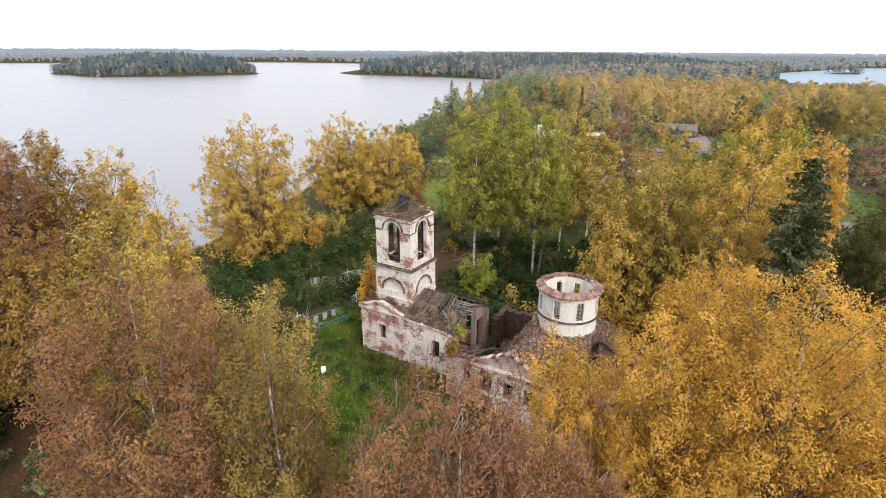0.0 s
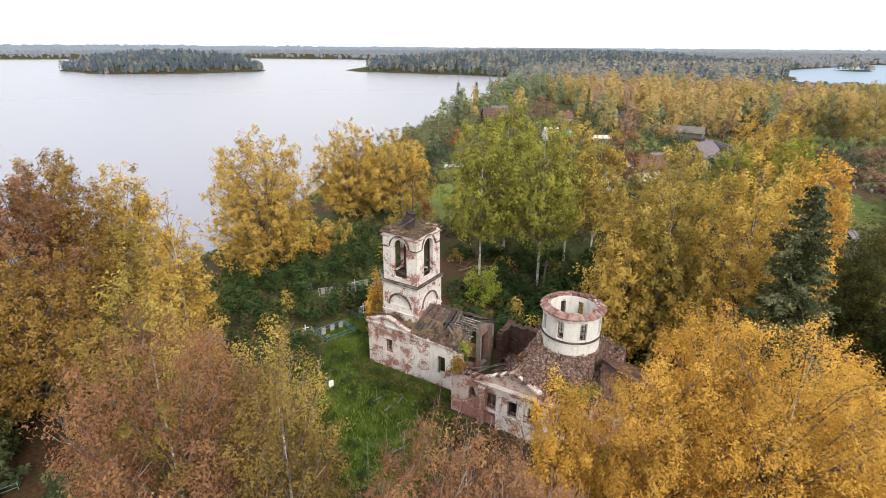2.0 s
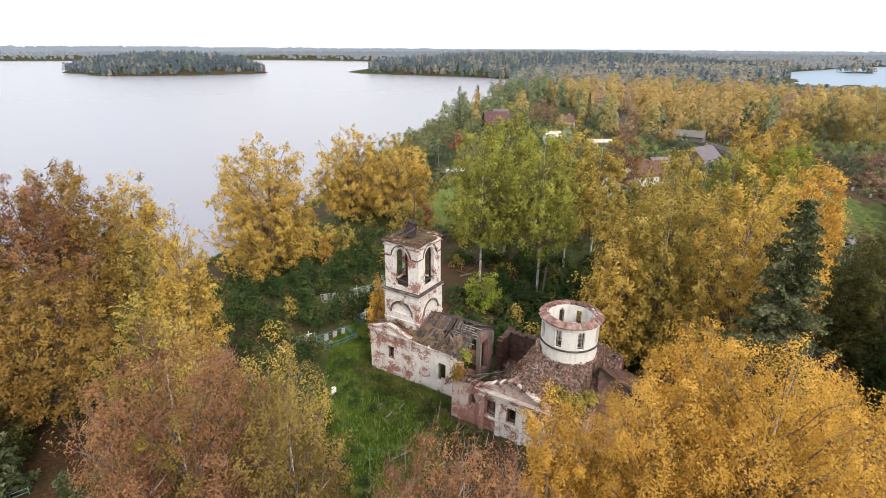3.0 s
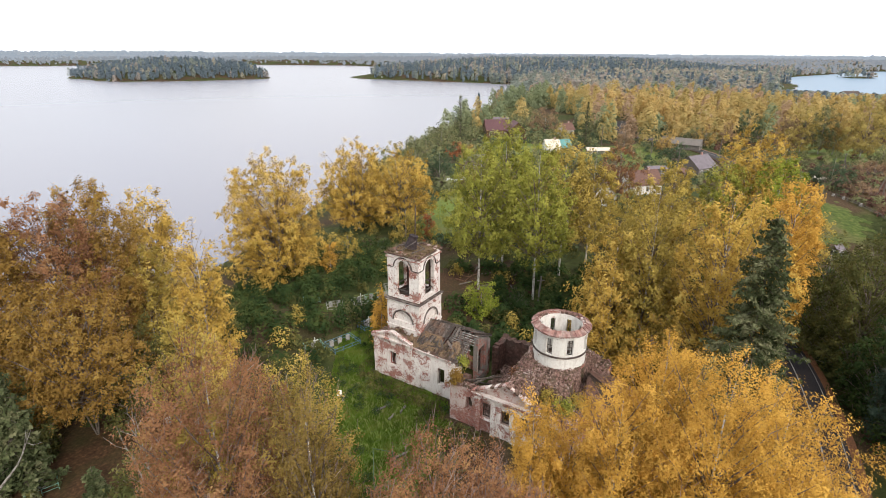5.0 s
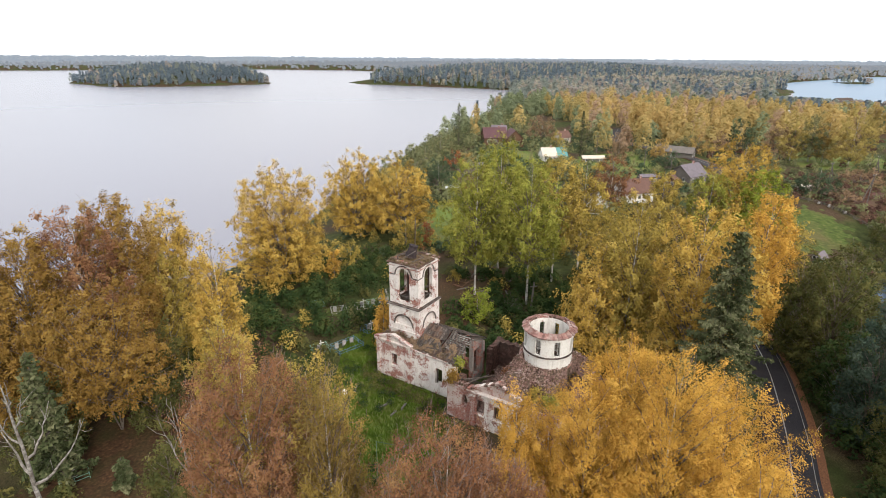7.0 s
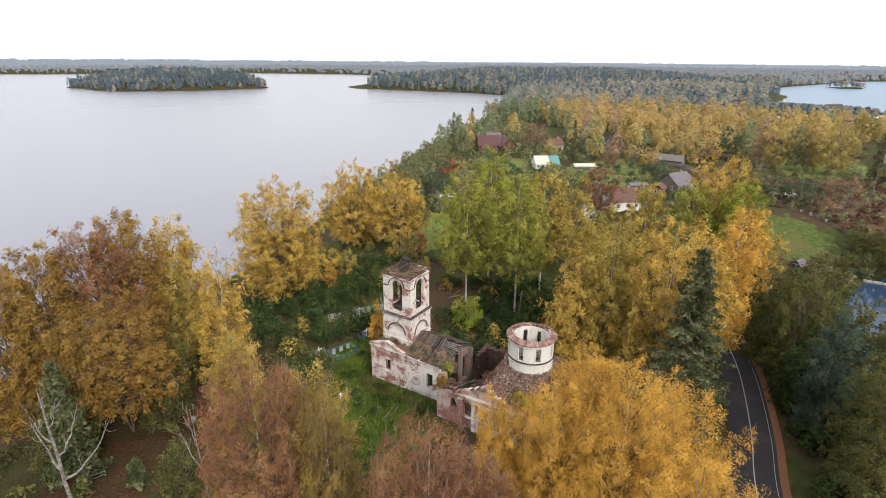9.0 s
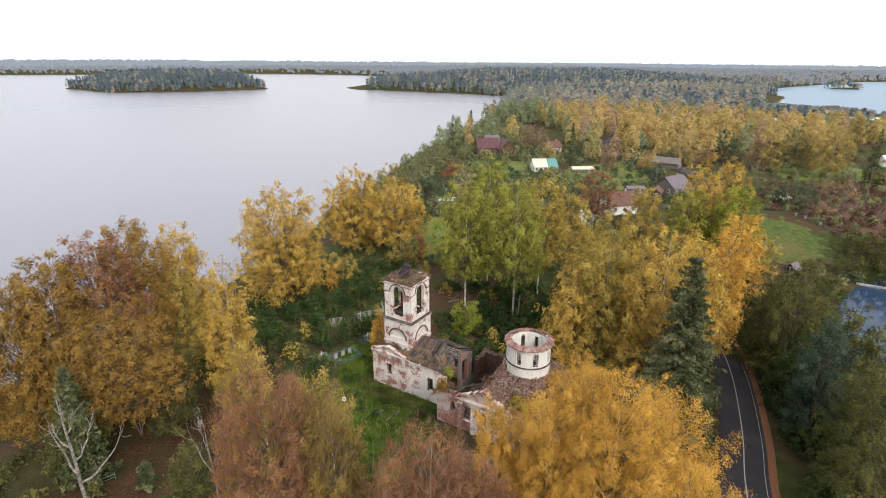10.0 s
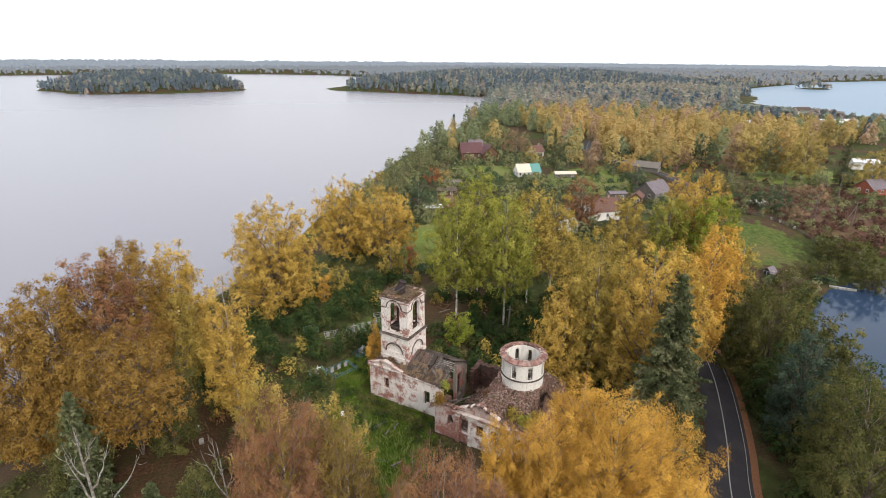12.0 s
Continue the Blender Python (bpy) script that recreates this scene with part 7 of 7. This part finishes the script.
# the bare white birch at the cemetery edge
def bare_birch(seed, x, y, H, r, forks, label, name="dead_tree"):
    """A dead birch: a leaning stem and crooked bare limbs; forks: (share of the height, bearing, reach, rise)."""
    rng = np.random.default_rng(seed)
    root = thing(name, pose(x, y, height_at(x, y)), label, "birch")
    t = np.linspace(0, 1, 14)
    stem = np.stack([np.cumsum(rng.normal(0, 0.05, 14)) - 0.5 * t, np.cumsum(rng.normal(0, 0.05, 14)), H * t - 0.4 * (t == 0)], 1)
    part("trunk", mesh_from("trunk", *tube(stem, r * (1 - t) ** 0.7 + 0.025, 8), DEAD_BARK, True), None, root)
    for at_, az, reach, rise in forks:
        p0 = np.array([np.interp(at_ * H, stem[:, 2], stem[:, j]) for j in range(3)])
        d = np.array([math.cos(radians(az)), math.sin(radians(az)), 0])
        u = np.linspace(0, 1, 9)[:, None]
        limb = p0 + d * reach * u ** 0.8 + np.array([0, 0, rise]) * u ** 1.4
        limb[1:] += np.cumsum(rng.normal(0, 0.07, (8, 3)), 0)
        soup = Soup()
        soup.add(*tube(limb, np.linspace(r * (1 - at_) * 1.1 + 0.03, 0.015, 9), 6))
        for k in range(5):
            q = rng.integers(2, 8)
            e = limb[q] + d * reach * rng.uniform(-0.1, 0.25) + rng.normal(0, 0.35, 3) + np.array([0, 0, rise * rng.uniform(0.1, 0.35)])
            m = (limb[q] + e) / 2 + rng.normal(0, 0.1, 3)
            soup.add(*tube(np.array([limb[q], m, e]), np.array([0.035, 0.022, 0.01]), 4))
        part("limb", soup.mesh("limb", DEAD_BARK, True), None, root)
    return root


bare_birch(181, -29.6, 21.7, 23.4, 0.24, ((0.62, 15, 4.2, 5.0), (0.66, 170, 2.2, 4.4), (0.72, 60, 2.4, 3.6), (0.78, 200, 1.4, 3.4), (0.84, 350, 1.3, 3.0), (0.9, 120, 0.9, 1.8)), "bare dead birch with white peeling branches")
bare_birch(182, -18.6, 22.8, 20.5, 0.13, ((0.7, 160, 2.6, 5.0), (0.82, 140, 1.6, 3.4), (0.75, 30, 1.2, 3.0)), "slim bare birch stem beside rust-brown birches")

# ---- village ----
def painted(name, c, rough=0.8):
    return surface(name, [(0.3, tuple(0.75 * k for k in c)), (0.6, c), (0.85, tuple(min(0.85, 1.15 * k) for k in c))], 2.5, 0.4, rough=rough, bump=0.25, stain=tuple(0.5 * k for k in c), stain_amount=0.35)


MAROON = painted("maroon_sheet", (0.10, 0.042, 0.046), 0.75)
TEAL = painted("teal_sheet", (0.10, 0.26, 0.24), 0.6)
CREAM = painted("cream_sheet", (0.60, 0.52, 0.42), 0.6)
LILAC = painted("grey_slate", (0.17, 0.145, 0.16), 0.8)
GREY_WOOD = painted("grey_timber", (0.16, 0.14, 0.125))
BROWN_WOOD = painted("brown_timber", (0.14, 0.08, 0.05))
WHITE_PAINT = painted("white_boards", (0.72, 0.70, 0.66))
RED_PAINT = painted("red_boards", (0.28, 0.09, 0.06))
BRIGHT_SHEET = painted("zinc_sheet", (0.70, 0.72, 0.76), 0.35)
GLASS_DARK = surface("window_dark", [(0.3, (0.03, 0.035, 0.04)), (0.7, (0.06, 0.065, 0.07))], 1.0, 0.5, rough=0.15, bump=0)
RUST_BROWN = painted("brown_roofing", (0.15, 0.085, 0.068))


def house(x, y, turn, L, W, H, rise, wall, roof, label, roof_b=None, chimney=True, wins=3, category="house", name="house"):
    """A gabled house, its ridge along its length."""
    root = thing(name, pose(x, y, height_at(x, y), 0, 0, turn), label, category, "village houses")
    bm = bmesh.new()
    prof = [(-W / 2, -0.6), (W / 2, -0.6), (W / 2, H), (0, H + rise), (-W / 2, H)]
    ends = [[bm.verts.new((s * L / 2, a, b)) for a, b in prof] for s in (-1, 1)]
    for k in range(5):
        bm.faces.new((ends[0][k], ends[0][(k + 1) % 5], ends[1][(k + 1) % 5], ends[1][k]))
    bm.faces.new(ends[0][::-1])
    bm.faces.new(ends[1])
    body = part("wall", bm, wall, root)
    o = 0.45
    sl = math.hypot(W / 2, rise)
    for s, m in ((-1, roof), (1, roof_b or roof)):
        bm = bmesh.new()
        e = Vector((0, s * (W / 2 + o), H - o * rise / (W / 2)))
        t = Vector((0, 0, H + rise + 0.06))
        n = Vector((0, s * rise, W / 2)).normalized() * 0.1
        quad = [Vector((-L / 2 - o, 0, 0)) + e, Vector((L / 2 + o, 0, 0)) + e, Vector((L / 2 + o, 0, 0)) + t, Vector((-L / 2 - o, 0, 0)) + t]
        lo, hi = [bm.verts.new(p + n * 0.3) for p in quad], [bm.verts.new(p + n) for p in quad]
        bm.faces.new(hi)
        bm.faces.new(lo[::-1])
        for k in range(4):
            bm.faces.new((lo[k], lo[(k + 1) % 4], hi[(k + 1) % 4], hi[k]))
        part("roof", bm, m, root)
    if chimney:
        bm = bmesh.new()
        box(bm, L * 0.18, L * 0.18 + 0.6, -0.3, 0.3, H + rise * 0.6, H + rise + 0.9)
        part("chimney", bm, PLASTER_RED, root)
    spots = [("y", -W / 2, L * (i + 0.5) / wins - L / 2) for i in range(wins)] + [("x", s * L / 2, c) for s in (-1, 1) for c in (-W * 0.22, W * 0.22)]
    for axis, at_, c in spots:
        for nm, half, hz, out, mt in (("window", 0.55, 0.7, 0.03, WHITE_PAINT), ("pane", 0.42, 0.56, 0.06, GLASS_DARK)):
            bm = bmesh.new()
            d = math.copysign(out, at_)
            zc = H * 0.55
            if axis == "y":
                box(bm, c - half, c + half, min(at_, at_ + d), max(at_, at_ + d), zc - hz, zc + hz)
            else:
                box(bm, min(at_, at_ + d), max(at_, at_ + d), c - half, c + half, zc - hz, zc + hz)
            if nm == "window":
                win = part(nm, bm, mt, root)
            else:
                part(nm, bm, mt, win, "dark glass")
    return root


house(23.5, 284, 8, 12, 10, 4.2, 4.6, BROWN_WOOD, MAROON, "large dark timber house with a maroon metal roof")
house(33.5, 281, 95, 12, 9, 4.2, 4.2, BROWN_WOOD, MAROON, "dark timber house wing with a maroon metal roof", chimney=False)
house(27, 297, 5, 8, 7, 5.5, 3.2, GREY_WOOD, LILAC, "grey-roofed house near the shore", wins=2)
house(44.6, 236.4, 8, 6.0, 8.0, 2.5, 3.0, WHITE_PAINT, CREAM, "white cottage with a weathered cream roof")
house(50.3, 237.2, 8, 4.4, 8.0, 2.5, 3.0, WHITE_PAINT, TEAL, "white cottage annex with a teal metal roof", chimney=False, wins=2)
house(64.5, 233, 2, 9.5, 3.2, 2.0, 0.8, GREY_WOOD, CREAM, "long low shed with a pale roof", chimney=False, category="shed", name="shed")
house(1.2, 172.5, 12, 6.4, 4.0, 2.1, 0.35, BROWN_WOOD, BRIGHT_SHEET, "low garden shed with a bright metal roof", chimney=False, wins=1, category="shed", name="shed")
house(6.0, 180.0, 20, 6.0, 4.4, 2.3, 1.2, RED_PAINT, RUST_BROWN, "red-brown shed beside a garden", chimney=False, wins=1, category="shed", name="shed")
house(7.0, 196.0, 5, 7.5, 4.6, 2.4, 0.8, BROWN_WOOD, DARK_ROOF, "dark timber outbuilding beside a garden", chimney=False, wins=2, category="shed", name="shed")
house(10.5, 215.0, 5, 7.0, 3.0, 1.8, 0.6, BROWN_WOOD, GREY_WOOD, "old grey shed in a garden", chimney=False, wins=1, category="shed", name="shed")
house(61.0, 165.0, 14, 10, 8, 3.6, 3.6, WHITE_PAINT, RUST_BROWN, "white village house with a brown roof and dark windows")
house(45.5, 151.0, 80, 8, 6, 3.4, 3.4, WHITE_PAINT, GREY_WOOD, "white gabled house half hidden by trees", wins=2)
house(75.0, 191.0, 5, 6.5, 4.5, 2.8, 0.5, GREY_WOOD, LILAC, "blue-grey flat-roofed shed among gardens", chimney=False, wins=2, category="shed", name="shed")
house(82.0, 187.0, 60, 6.0, 4.0, 2.4, 1.4, BROWN_WOOD, RUST_BROWN, "dark shed with a brown roof", chimney=False, wins=1, category="shed", name="shed")
house(91.0, 194.0, 35, 11, 9, 3.2, 3.6, GREY_WOOD, LILAC, "old timber house with a lilac-grey slate roof")
house(108.0, 250.0, -35, 17, 7, 2.6, 2.2, GREY_WOOD, GREY_WOOD, "long weathered barn beside the road", chimney=False, wins=1, category="barn", name="barn")
house(187.5, 200.0, 12, 10, 8, 3.0, 3.0, RED_PAINT, LILAC, "small red timber house with white window frames")
house(226.0, 254.0, -25, 11, 8, 4.0, 1.2, WHITE_PAINT, BRIGHT_SHEET, "pale low building behind an old spruce", chimney=False)
house(388.0, 545.0, 10, 17, 10, 4.6, 3.4, CREAM, DARK_ROOF, "two-storey pale house with a grey roof", wins=5)
house(352.0, 445.0, 5, 34, 12, 4.0, 2.2, WHITE_PAINT, BRIGHT_SHEET, "long farm building with a white metal roof", chimney=False, wins=6)
house(275.0, 440.0, 5, 16, 9, 3.4, 2.2, GREY_WOOD, BRIGHT_SHEET, "farm shed with a pale metal roof", chimney=False, wins=3)
house(62.0, 292.0, 30, 7, 6, 3.2, 3.0, CREAM, RUST_BROWN, "small cottage with a rust-brown roof", wins=2)
house(420.0, 470.0, 5, 14, 9, 3.4, 2.2, GREY_WOOD, BRIGHT_SHEET, "farm shed with a pale metal roof", chimney=False, wins=3)
house(126.5, 180.5, 20, 4.5, 3.5, 2.0, 0.4, CREAM, CREAM, "small cream-coloured hut by a field", chimney=False, wins=1, category="hut", name="hut")


def wire_pole(x, y, h, strut, turn, label="grey wooden wire pole with a strut and crossarm"):
    root = thing("utility_pole", pose(x, y, height_at(x, y), 0, 0, turn), label, "pole", "wire poles")
    bm = bmesh.new()
    bmesh.ops.create_cone(bm, cap_ends=True, segments=8, radius1=0.16, radius2=0.11, depth=h + 0.5, matrix=Matrix.Translation((0, 0, h / 2 - 0.25)))
    part("post", bm, GREY_WOOD, root)
    if strut:
        bm = bmesh.new()
        beam(bm, (h * 0.32, 0, -0.3), (0.1, 0, h * 0.82), 0.2)
        part("strut", bm, GREY_WOOD, root)
    bm = bmesh.new()
    beam(bm, (-0.9, 0, h - 0.4), (0.9, 0, h - 0.4), 0.12)
    arm = part("crossarm", bm, GREY_WOOD, root)
    for s in (-0.75, 0, 0.75):
        bm = bmesh.new()
        bmesh.ops.create_cone(bm, cap_ends=True, segments=6, radius1=0.06, radius2=0.04, depth=0.22, matrix=Matrix.Translation((s, 0, h - 0.22)))
        part("insulator", bm, WHITE_PAINT, arm)
    return root


for x, y, h, st, tn in ((142.5, 190.8, 8.5, True, 20), (137.4, 163.5, 10.0, True, 200), (147.1, 167.3, 16.0, False, 10), (146.0, 156.6, 9.0, True, 160), (85.1, 225.0, 9.0, False, 0), (85.6, 197.6, 9.0, False, 0), (71.0, 252.0, 9.5, False, 20), (22.0, 243.0, 8.0, False, 0), (170.0, 205.0, 8.5, True, 20), (114.0, 225.0, 9.0, False, 0)):
    wire_pole(x, y, h, st, tn)
root = thing("old_post", pose(16.0, 82.3, height_at(16, 82.3), 0, 4, 20), "weathered wooden post with a short crossarm", "post")
bm = bmesh.new()
beam(bm, (0, 0, -0.3), (0, 0, 5.2), 0.24)
part("post", bm, GREY_WOOD, root)
bm = bmesh.new()
beam(bm, (-0.7, 0, 4.4), (0.7, 0, 4.4), 0.14)
part("crossarm", bm, GREY_WOOD, root)

STONE_PALE = painted("pale_concrete", (0.42, 0.40, 0.37))
# fence along the field
line = smooth_line([(112, 172), (119.4, 165.1), (122.9, 158.4), (125.4, 151.6), (127.5, 143.5), (128.5, 136)], 2.6)
fence = thing("field_fence", pose(0, 0, 0), "grey wooden rail fence along a green field", "fence")
for i, (x, y) in enumerate(line):
    z = height_at(x, y)
    bm = bmesh.new()
    beam(bm, (x, y, z - 0.3), (x, y, z + 1.25), 0.16)
    part("post", bm, GREY_WOOD, fence)
    if i:
        px, py = line[i - 1]
        pz = height_at(px, py)
        for h in (0.55, 1.05):
            bm = bmesh.new()
            beam(bm, (px, py, pz + h), (x, y, z + h), 0.07, 0.14)
            part("rail", bm, GREY_WOOD, fence)
for x, y in ((120.5, 163.3), (122.0, 160.5), (124.0, 155.5)):
    bm = bmesh.new()
    bmesh.ops.create_cone(bm, cap_ends=True, segments=14, radius1=0.36, radius2=0.33, depth=0.9)
    bmesh.ops.bevel(bm, geom=[e for e in bm.edges], offset=0.05, segments=1)
    ob = part("rubbish_bin", bm, STONE_PALE)
    ob.matrix_basis = pose(x + 0.8, y - 0.5, height_at(x, y) + 0.44)
    tagged(ob, "pale concrete bin by a wooden fence", "bin", "bins at the fence")

# boat on the bay
def row_boat(x, y, turn, L, label):
    root = thing("rowing_boat", pose(x, y, LAKE + 0.02, 0, 0, turn), label, "boat")
    bm = bmesh.new()
    secs = []
    n = 9
    for i in range(n):
        t = i / (n - 1)
        w = 0.72 * math.sin(math.pi * (0.12 + 0.86 * t)) ** 0.7
        sheer = 0.42 + 0.25 * (2 * t - 1) ** 2
        xx = L * (t - 0.5)
        secs.append([bm.verts.new(p) for p in ((xx, -w, sheer), (xx, -w * 0.7, 0.0), (xx, 0, -0.12), (xx, w * 0.7, 0.0), (xx, w, sheer))])
    for p, q in zip(secs, secs[1:]):
        for k in range(4):
            bm.faces.new((p[k], p[k + 1], q[k + 1], q[k]))
    bm.faces.new(secs[0])
    bm.faces.new(secs[-1][::-1])
    bmesh.ops.solidify(bm, geom=bm.faces[:], thickness=0.05)
    part("hull", bm, WHITE_PAINT, root)
    for t in (-0.18, 0.15):
        bm = bmesh.new()
        box(bm, L * t - 0.15, L * t + 0.15, -0.6, 0.6, 0.26, 0.31)
        part("thwart", bm, GREY_WOOD, root)
    return root


row_boat(116.2, 118.6, -28, 6.4, "long pale rowing boat moored at the bank")
house(98.5, 125.0, 30, 2.6, 2.4, 1.2, 1.2, GREY_WOOD, LILAC, "small grey boat hut on the bank", chimney=False, wins=1, category="hut", name="hut")

# ---- cemetery ----
BLUE_PAINT = painted("blue_paint", (0.09, 0.19, 0.27), 0.5)
MOSSY_PAINT = painted("mossy_green_paint", (0.07, 0.12, 0.06), 0.7)
GREEN_PAINT = painted("green_paint", (0.16, 0.30, 0.24), 0.5)
STONE = surface("grave_stone", [(0.3, (0.16, 0.15, 0.14)), (0.7, (0.36, 0.35, 0.33))], 5.0, 1.0, bump=0.3)


def grave_plot(x, y, turn, a, b, paint, label, stones=1, cross=False):
    root = thing("grave_plot", pose(x, y, height_at(x, y) + 0.05, 0, 0, turn), label, "grave", "graves by the church")
    pts = [(-a / 2, -b / 2), (a / 2, -b / 2), (a / 2, b / 2), (-a / 2, b / 2)]
    for (p, q), (r, s) in zip(pts, pts[1:] + pts[:1]):
        n = max(2, int(math.hypot(r - p, s - q) / 1.2))
        for i in range(n):
            bm = bmesh.new()
            beam(bm, (p + (r - p) * i / n, q + (s - q) * i / n, -0.2), (p + (r - p) * i / n, q + (s - q) * i / n, 0.85), 0.07)
            part("post", bm, paint, root)
        for h in (0.35, 0.8):
            bm = bmesh.new()
            beam(bm, (p, q, h), (r, s, h), 0.05)
            part("rail", bm, paint, root)
    for i in range(stones):
        c = (i - (stones - 1) / 2) * 1.4
        bm = bmesh.new()
        box(bm, c - 0.32, c + 0.32, b / 2 - 0.7, b / 2 - 0.55, 0, 1.0)
        bmesh.ops.bevel(bm, geom=bm.edges[:], offset=0.05, segments=2)
        part("headstone", bm, STONE, root)
    if cross:
        bm = bmesh.new()
        beam(bm, (0.2, 0, 0), (0.2, 0, 1.9), 0.1)
        beam(bm, (-0.3, 0, 1.4), (0.7, 0, 1.4), 0.09)
        part("cross", bm, WHITE_PAINT, root)
    return root


for k, (x, y, tn, a, b, pt, lab, st, cr) in enumerate([
    (-15.9, 66.6, 42, 4.4, 3.0, BLUE_PAINT, "large grave plot with a blue metal rail", 3, False),
    (-13.0, 72.6, 42, 2.6, 2.2, BLUE_PAINT, "grave plot with a blue metal rail and cross", 1, True),
    (-20.0, 65.5, 30, 2.6, 2.2, GREEN_PAINT, "overgrown grave plot with a green rail", 1, True),
    (-19.8, 79.6, 20, 2.8, 2.2, STONE, "grave plot heaped with pale wreaths", 2, False),
    (-15.8, 81.6, 25, 2.4, 2.2, STONE, "grave plot with pale stone kerbs", 1, True),
    (-12.5, 83.5, 25, 5.0, 2.6, GREEN_PAINT, "row of graves behind a pale green rail", 3, False),
    (-24.5, 82.0, 25, 2.6, 2.2, GREEN_PAINT, "overgrown grave plot with a green rail", 1, False),
    (-10.5, 88.0, 20, 3.0, 2.4, STONE, "grave plot under trees with stone kerbs", 1, False),
    (-34.6, 50.4, 35, 2.4, 1.8, BROWN_WOOD, "grave plot with dark slabs on brown leaves", 1, False),
    (-33.0, 47.6, 35, 2.2, 1.6, BROWN_WOOD, "grave plot with dark slabs on brown leaves", 1, False),
    (-41.0, 37.5, 40, 2.8, 2.0, GREEN_PAINT, "grave plot with a green rail on brown leaves", 1, False),
]):
    grave_plot(x, y, tn, a, b, pt, lab, st, cr)
for x, y, tn, ln in ((-7.9, 51.3, 40, 2.0), (-5.4, 51.0, 65, 1.4), (-6.6, 49.5, 60, 1.2), (-4.9, 42.9, 35, 1.5)):
    bm = bmesh.new()
    beam(bm, (-ln / 2, 0, 0.12), (ln / 2, 0, 0.16), 0.24, 0.2)
    bmesh.ops.bevel(bm, geom=bm.edges[:], offset=0.03, segments=1)
    ob = part("log", bm, GREY_WOOD)
    ob.matrix_basis = pose(x, y, height_at(x, y) + 0.05, 0, 0, tn)
    tagged(ob, "short grey log lying in the grass", "log", "logs in the clearing")
rail = thing("metal_rail", pose(-7.95, 43.1, height_at(-7.95, 43.1)), "low green metal rail standing in the grass", "rail")
for a_, b_ in (((0, 0), (0.9, -5.6)), ((0, 0), (2.2, -0.5))):
    bm = bmesh.new()
    beam(bm, (*a_, 0.9), (*b_, 0.9), 0.06)
    part("rail", bm, MOSSY_PAINT, rail)
for x, y in ((0, 0), (0.45, -2.8), (0.9, -5.6), (2.2, -0.5)):
    bm = bmesh.new()
    beam(bm, (x, y, -0.25), (x, y, 0.95), 0.07)
    part("post", bm, MOSSY_PAINT, rail)
bm = bmesh.new()
box(bm, -0.28, 0.28, -0.08, 0.08, 0, 0.95)
bmesh.ops.bevel(bm, geom=bm.edges[:], offset=0.06, segments=2)
ob = part("white_stele", bm, WHITE_PAINT)
ob.matrix_basis = pose(-13.8, 53.5, height_at(-13.8, 53.5), -12, 6, 25)
tagged(ob, "leaning white grave stele at the clearing's edge", "gravestone")
# brushwood and junk behind the church
jr = random.Random(9)
for i in range(26):
    bm = bmesh.new()
    ln = jr.uniform(1.0, 3.2)
    beam(bm, (-ln / 2, 0, 0.1), (ln / 2, 0, jr.uniform(0.1, 0.7)), jr.uniform(0.1, 0.22))
    x, y = 6.5 + jr.uniform(-5, 6), 94 + jr.uniform(-6, 5)
    ob = part("dead_branch", bm, BROWN_WOOD if i % 2 else GREY_WOOD)
    ob.matrix_basis = pose(x, y, height_at(x, y), 0, 0, jr.uniform(0, 180))
    tagged(ob, "dead branch lying on brown leaf litter", "branch", "brushwood behind the church")


def film_house(x, y, turn, L, W, label):
    root = thing("greenhouse", pose(x, y, height_at(x, y), 0, 0, turn), label, "greenhouse")
    bm = bmesh.new()
    rows = []
    for i in range(7):
        t = i / 6
        rows.append([bm.verts.new((L * (t - 0.5), W / 2 * math.cos(a), 1.9 * math.sin(a) + 0.12 * math.sin(9 * t))) for a in (math.pi * k / 8 for k in range(9))])
    for p, q in zip(rows, rows[1:]):
        for k in range(8):
            bm.faces.new((p[k], p[k + 1], q[k + 1], q[k]))
    bmesh.ops.solidify(bm, geom=bm.faces[:], thickness=0.02)
    part("film_cover", bm, BRIGHT_SHEET, root)
    for i in range(4):
        bm = bmesh.new()
        x0 = L * (i / 3 - 0.5)
        for k in range(8):
            a, b = math.pi * k / 8, math.pi * (k + 1) / 8
            beam(bm, (x0, (W / 2 - 0.05) * math.cos(a), 1.85 * math.sin(a)), (x0, (W / 2 - 0.05) * math.cos(b), 1.85 * math.sin(b)), 0.05)
        part("hoop", bm, GREY_WOOD, root)
    return root


film_house(11.3, 126.5, 15, 4.5, 2.6, "small white film greenhouse among trees")
film_house(27.5, 127.0, 12, 7.0, 2.6, "torn white film greenhouse in a garden")
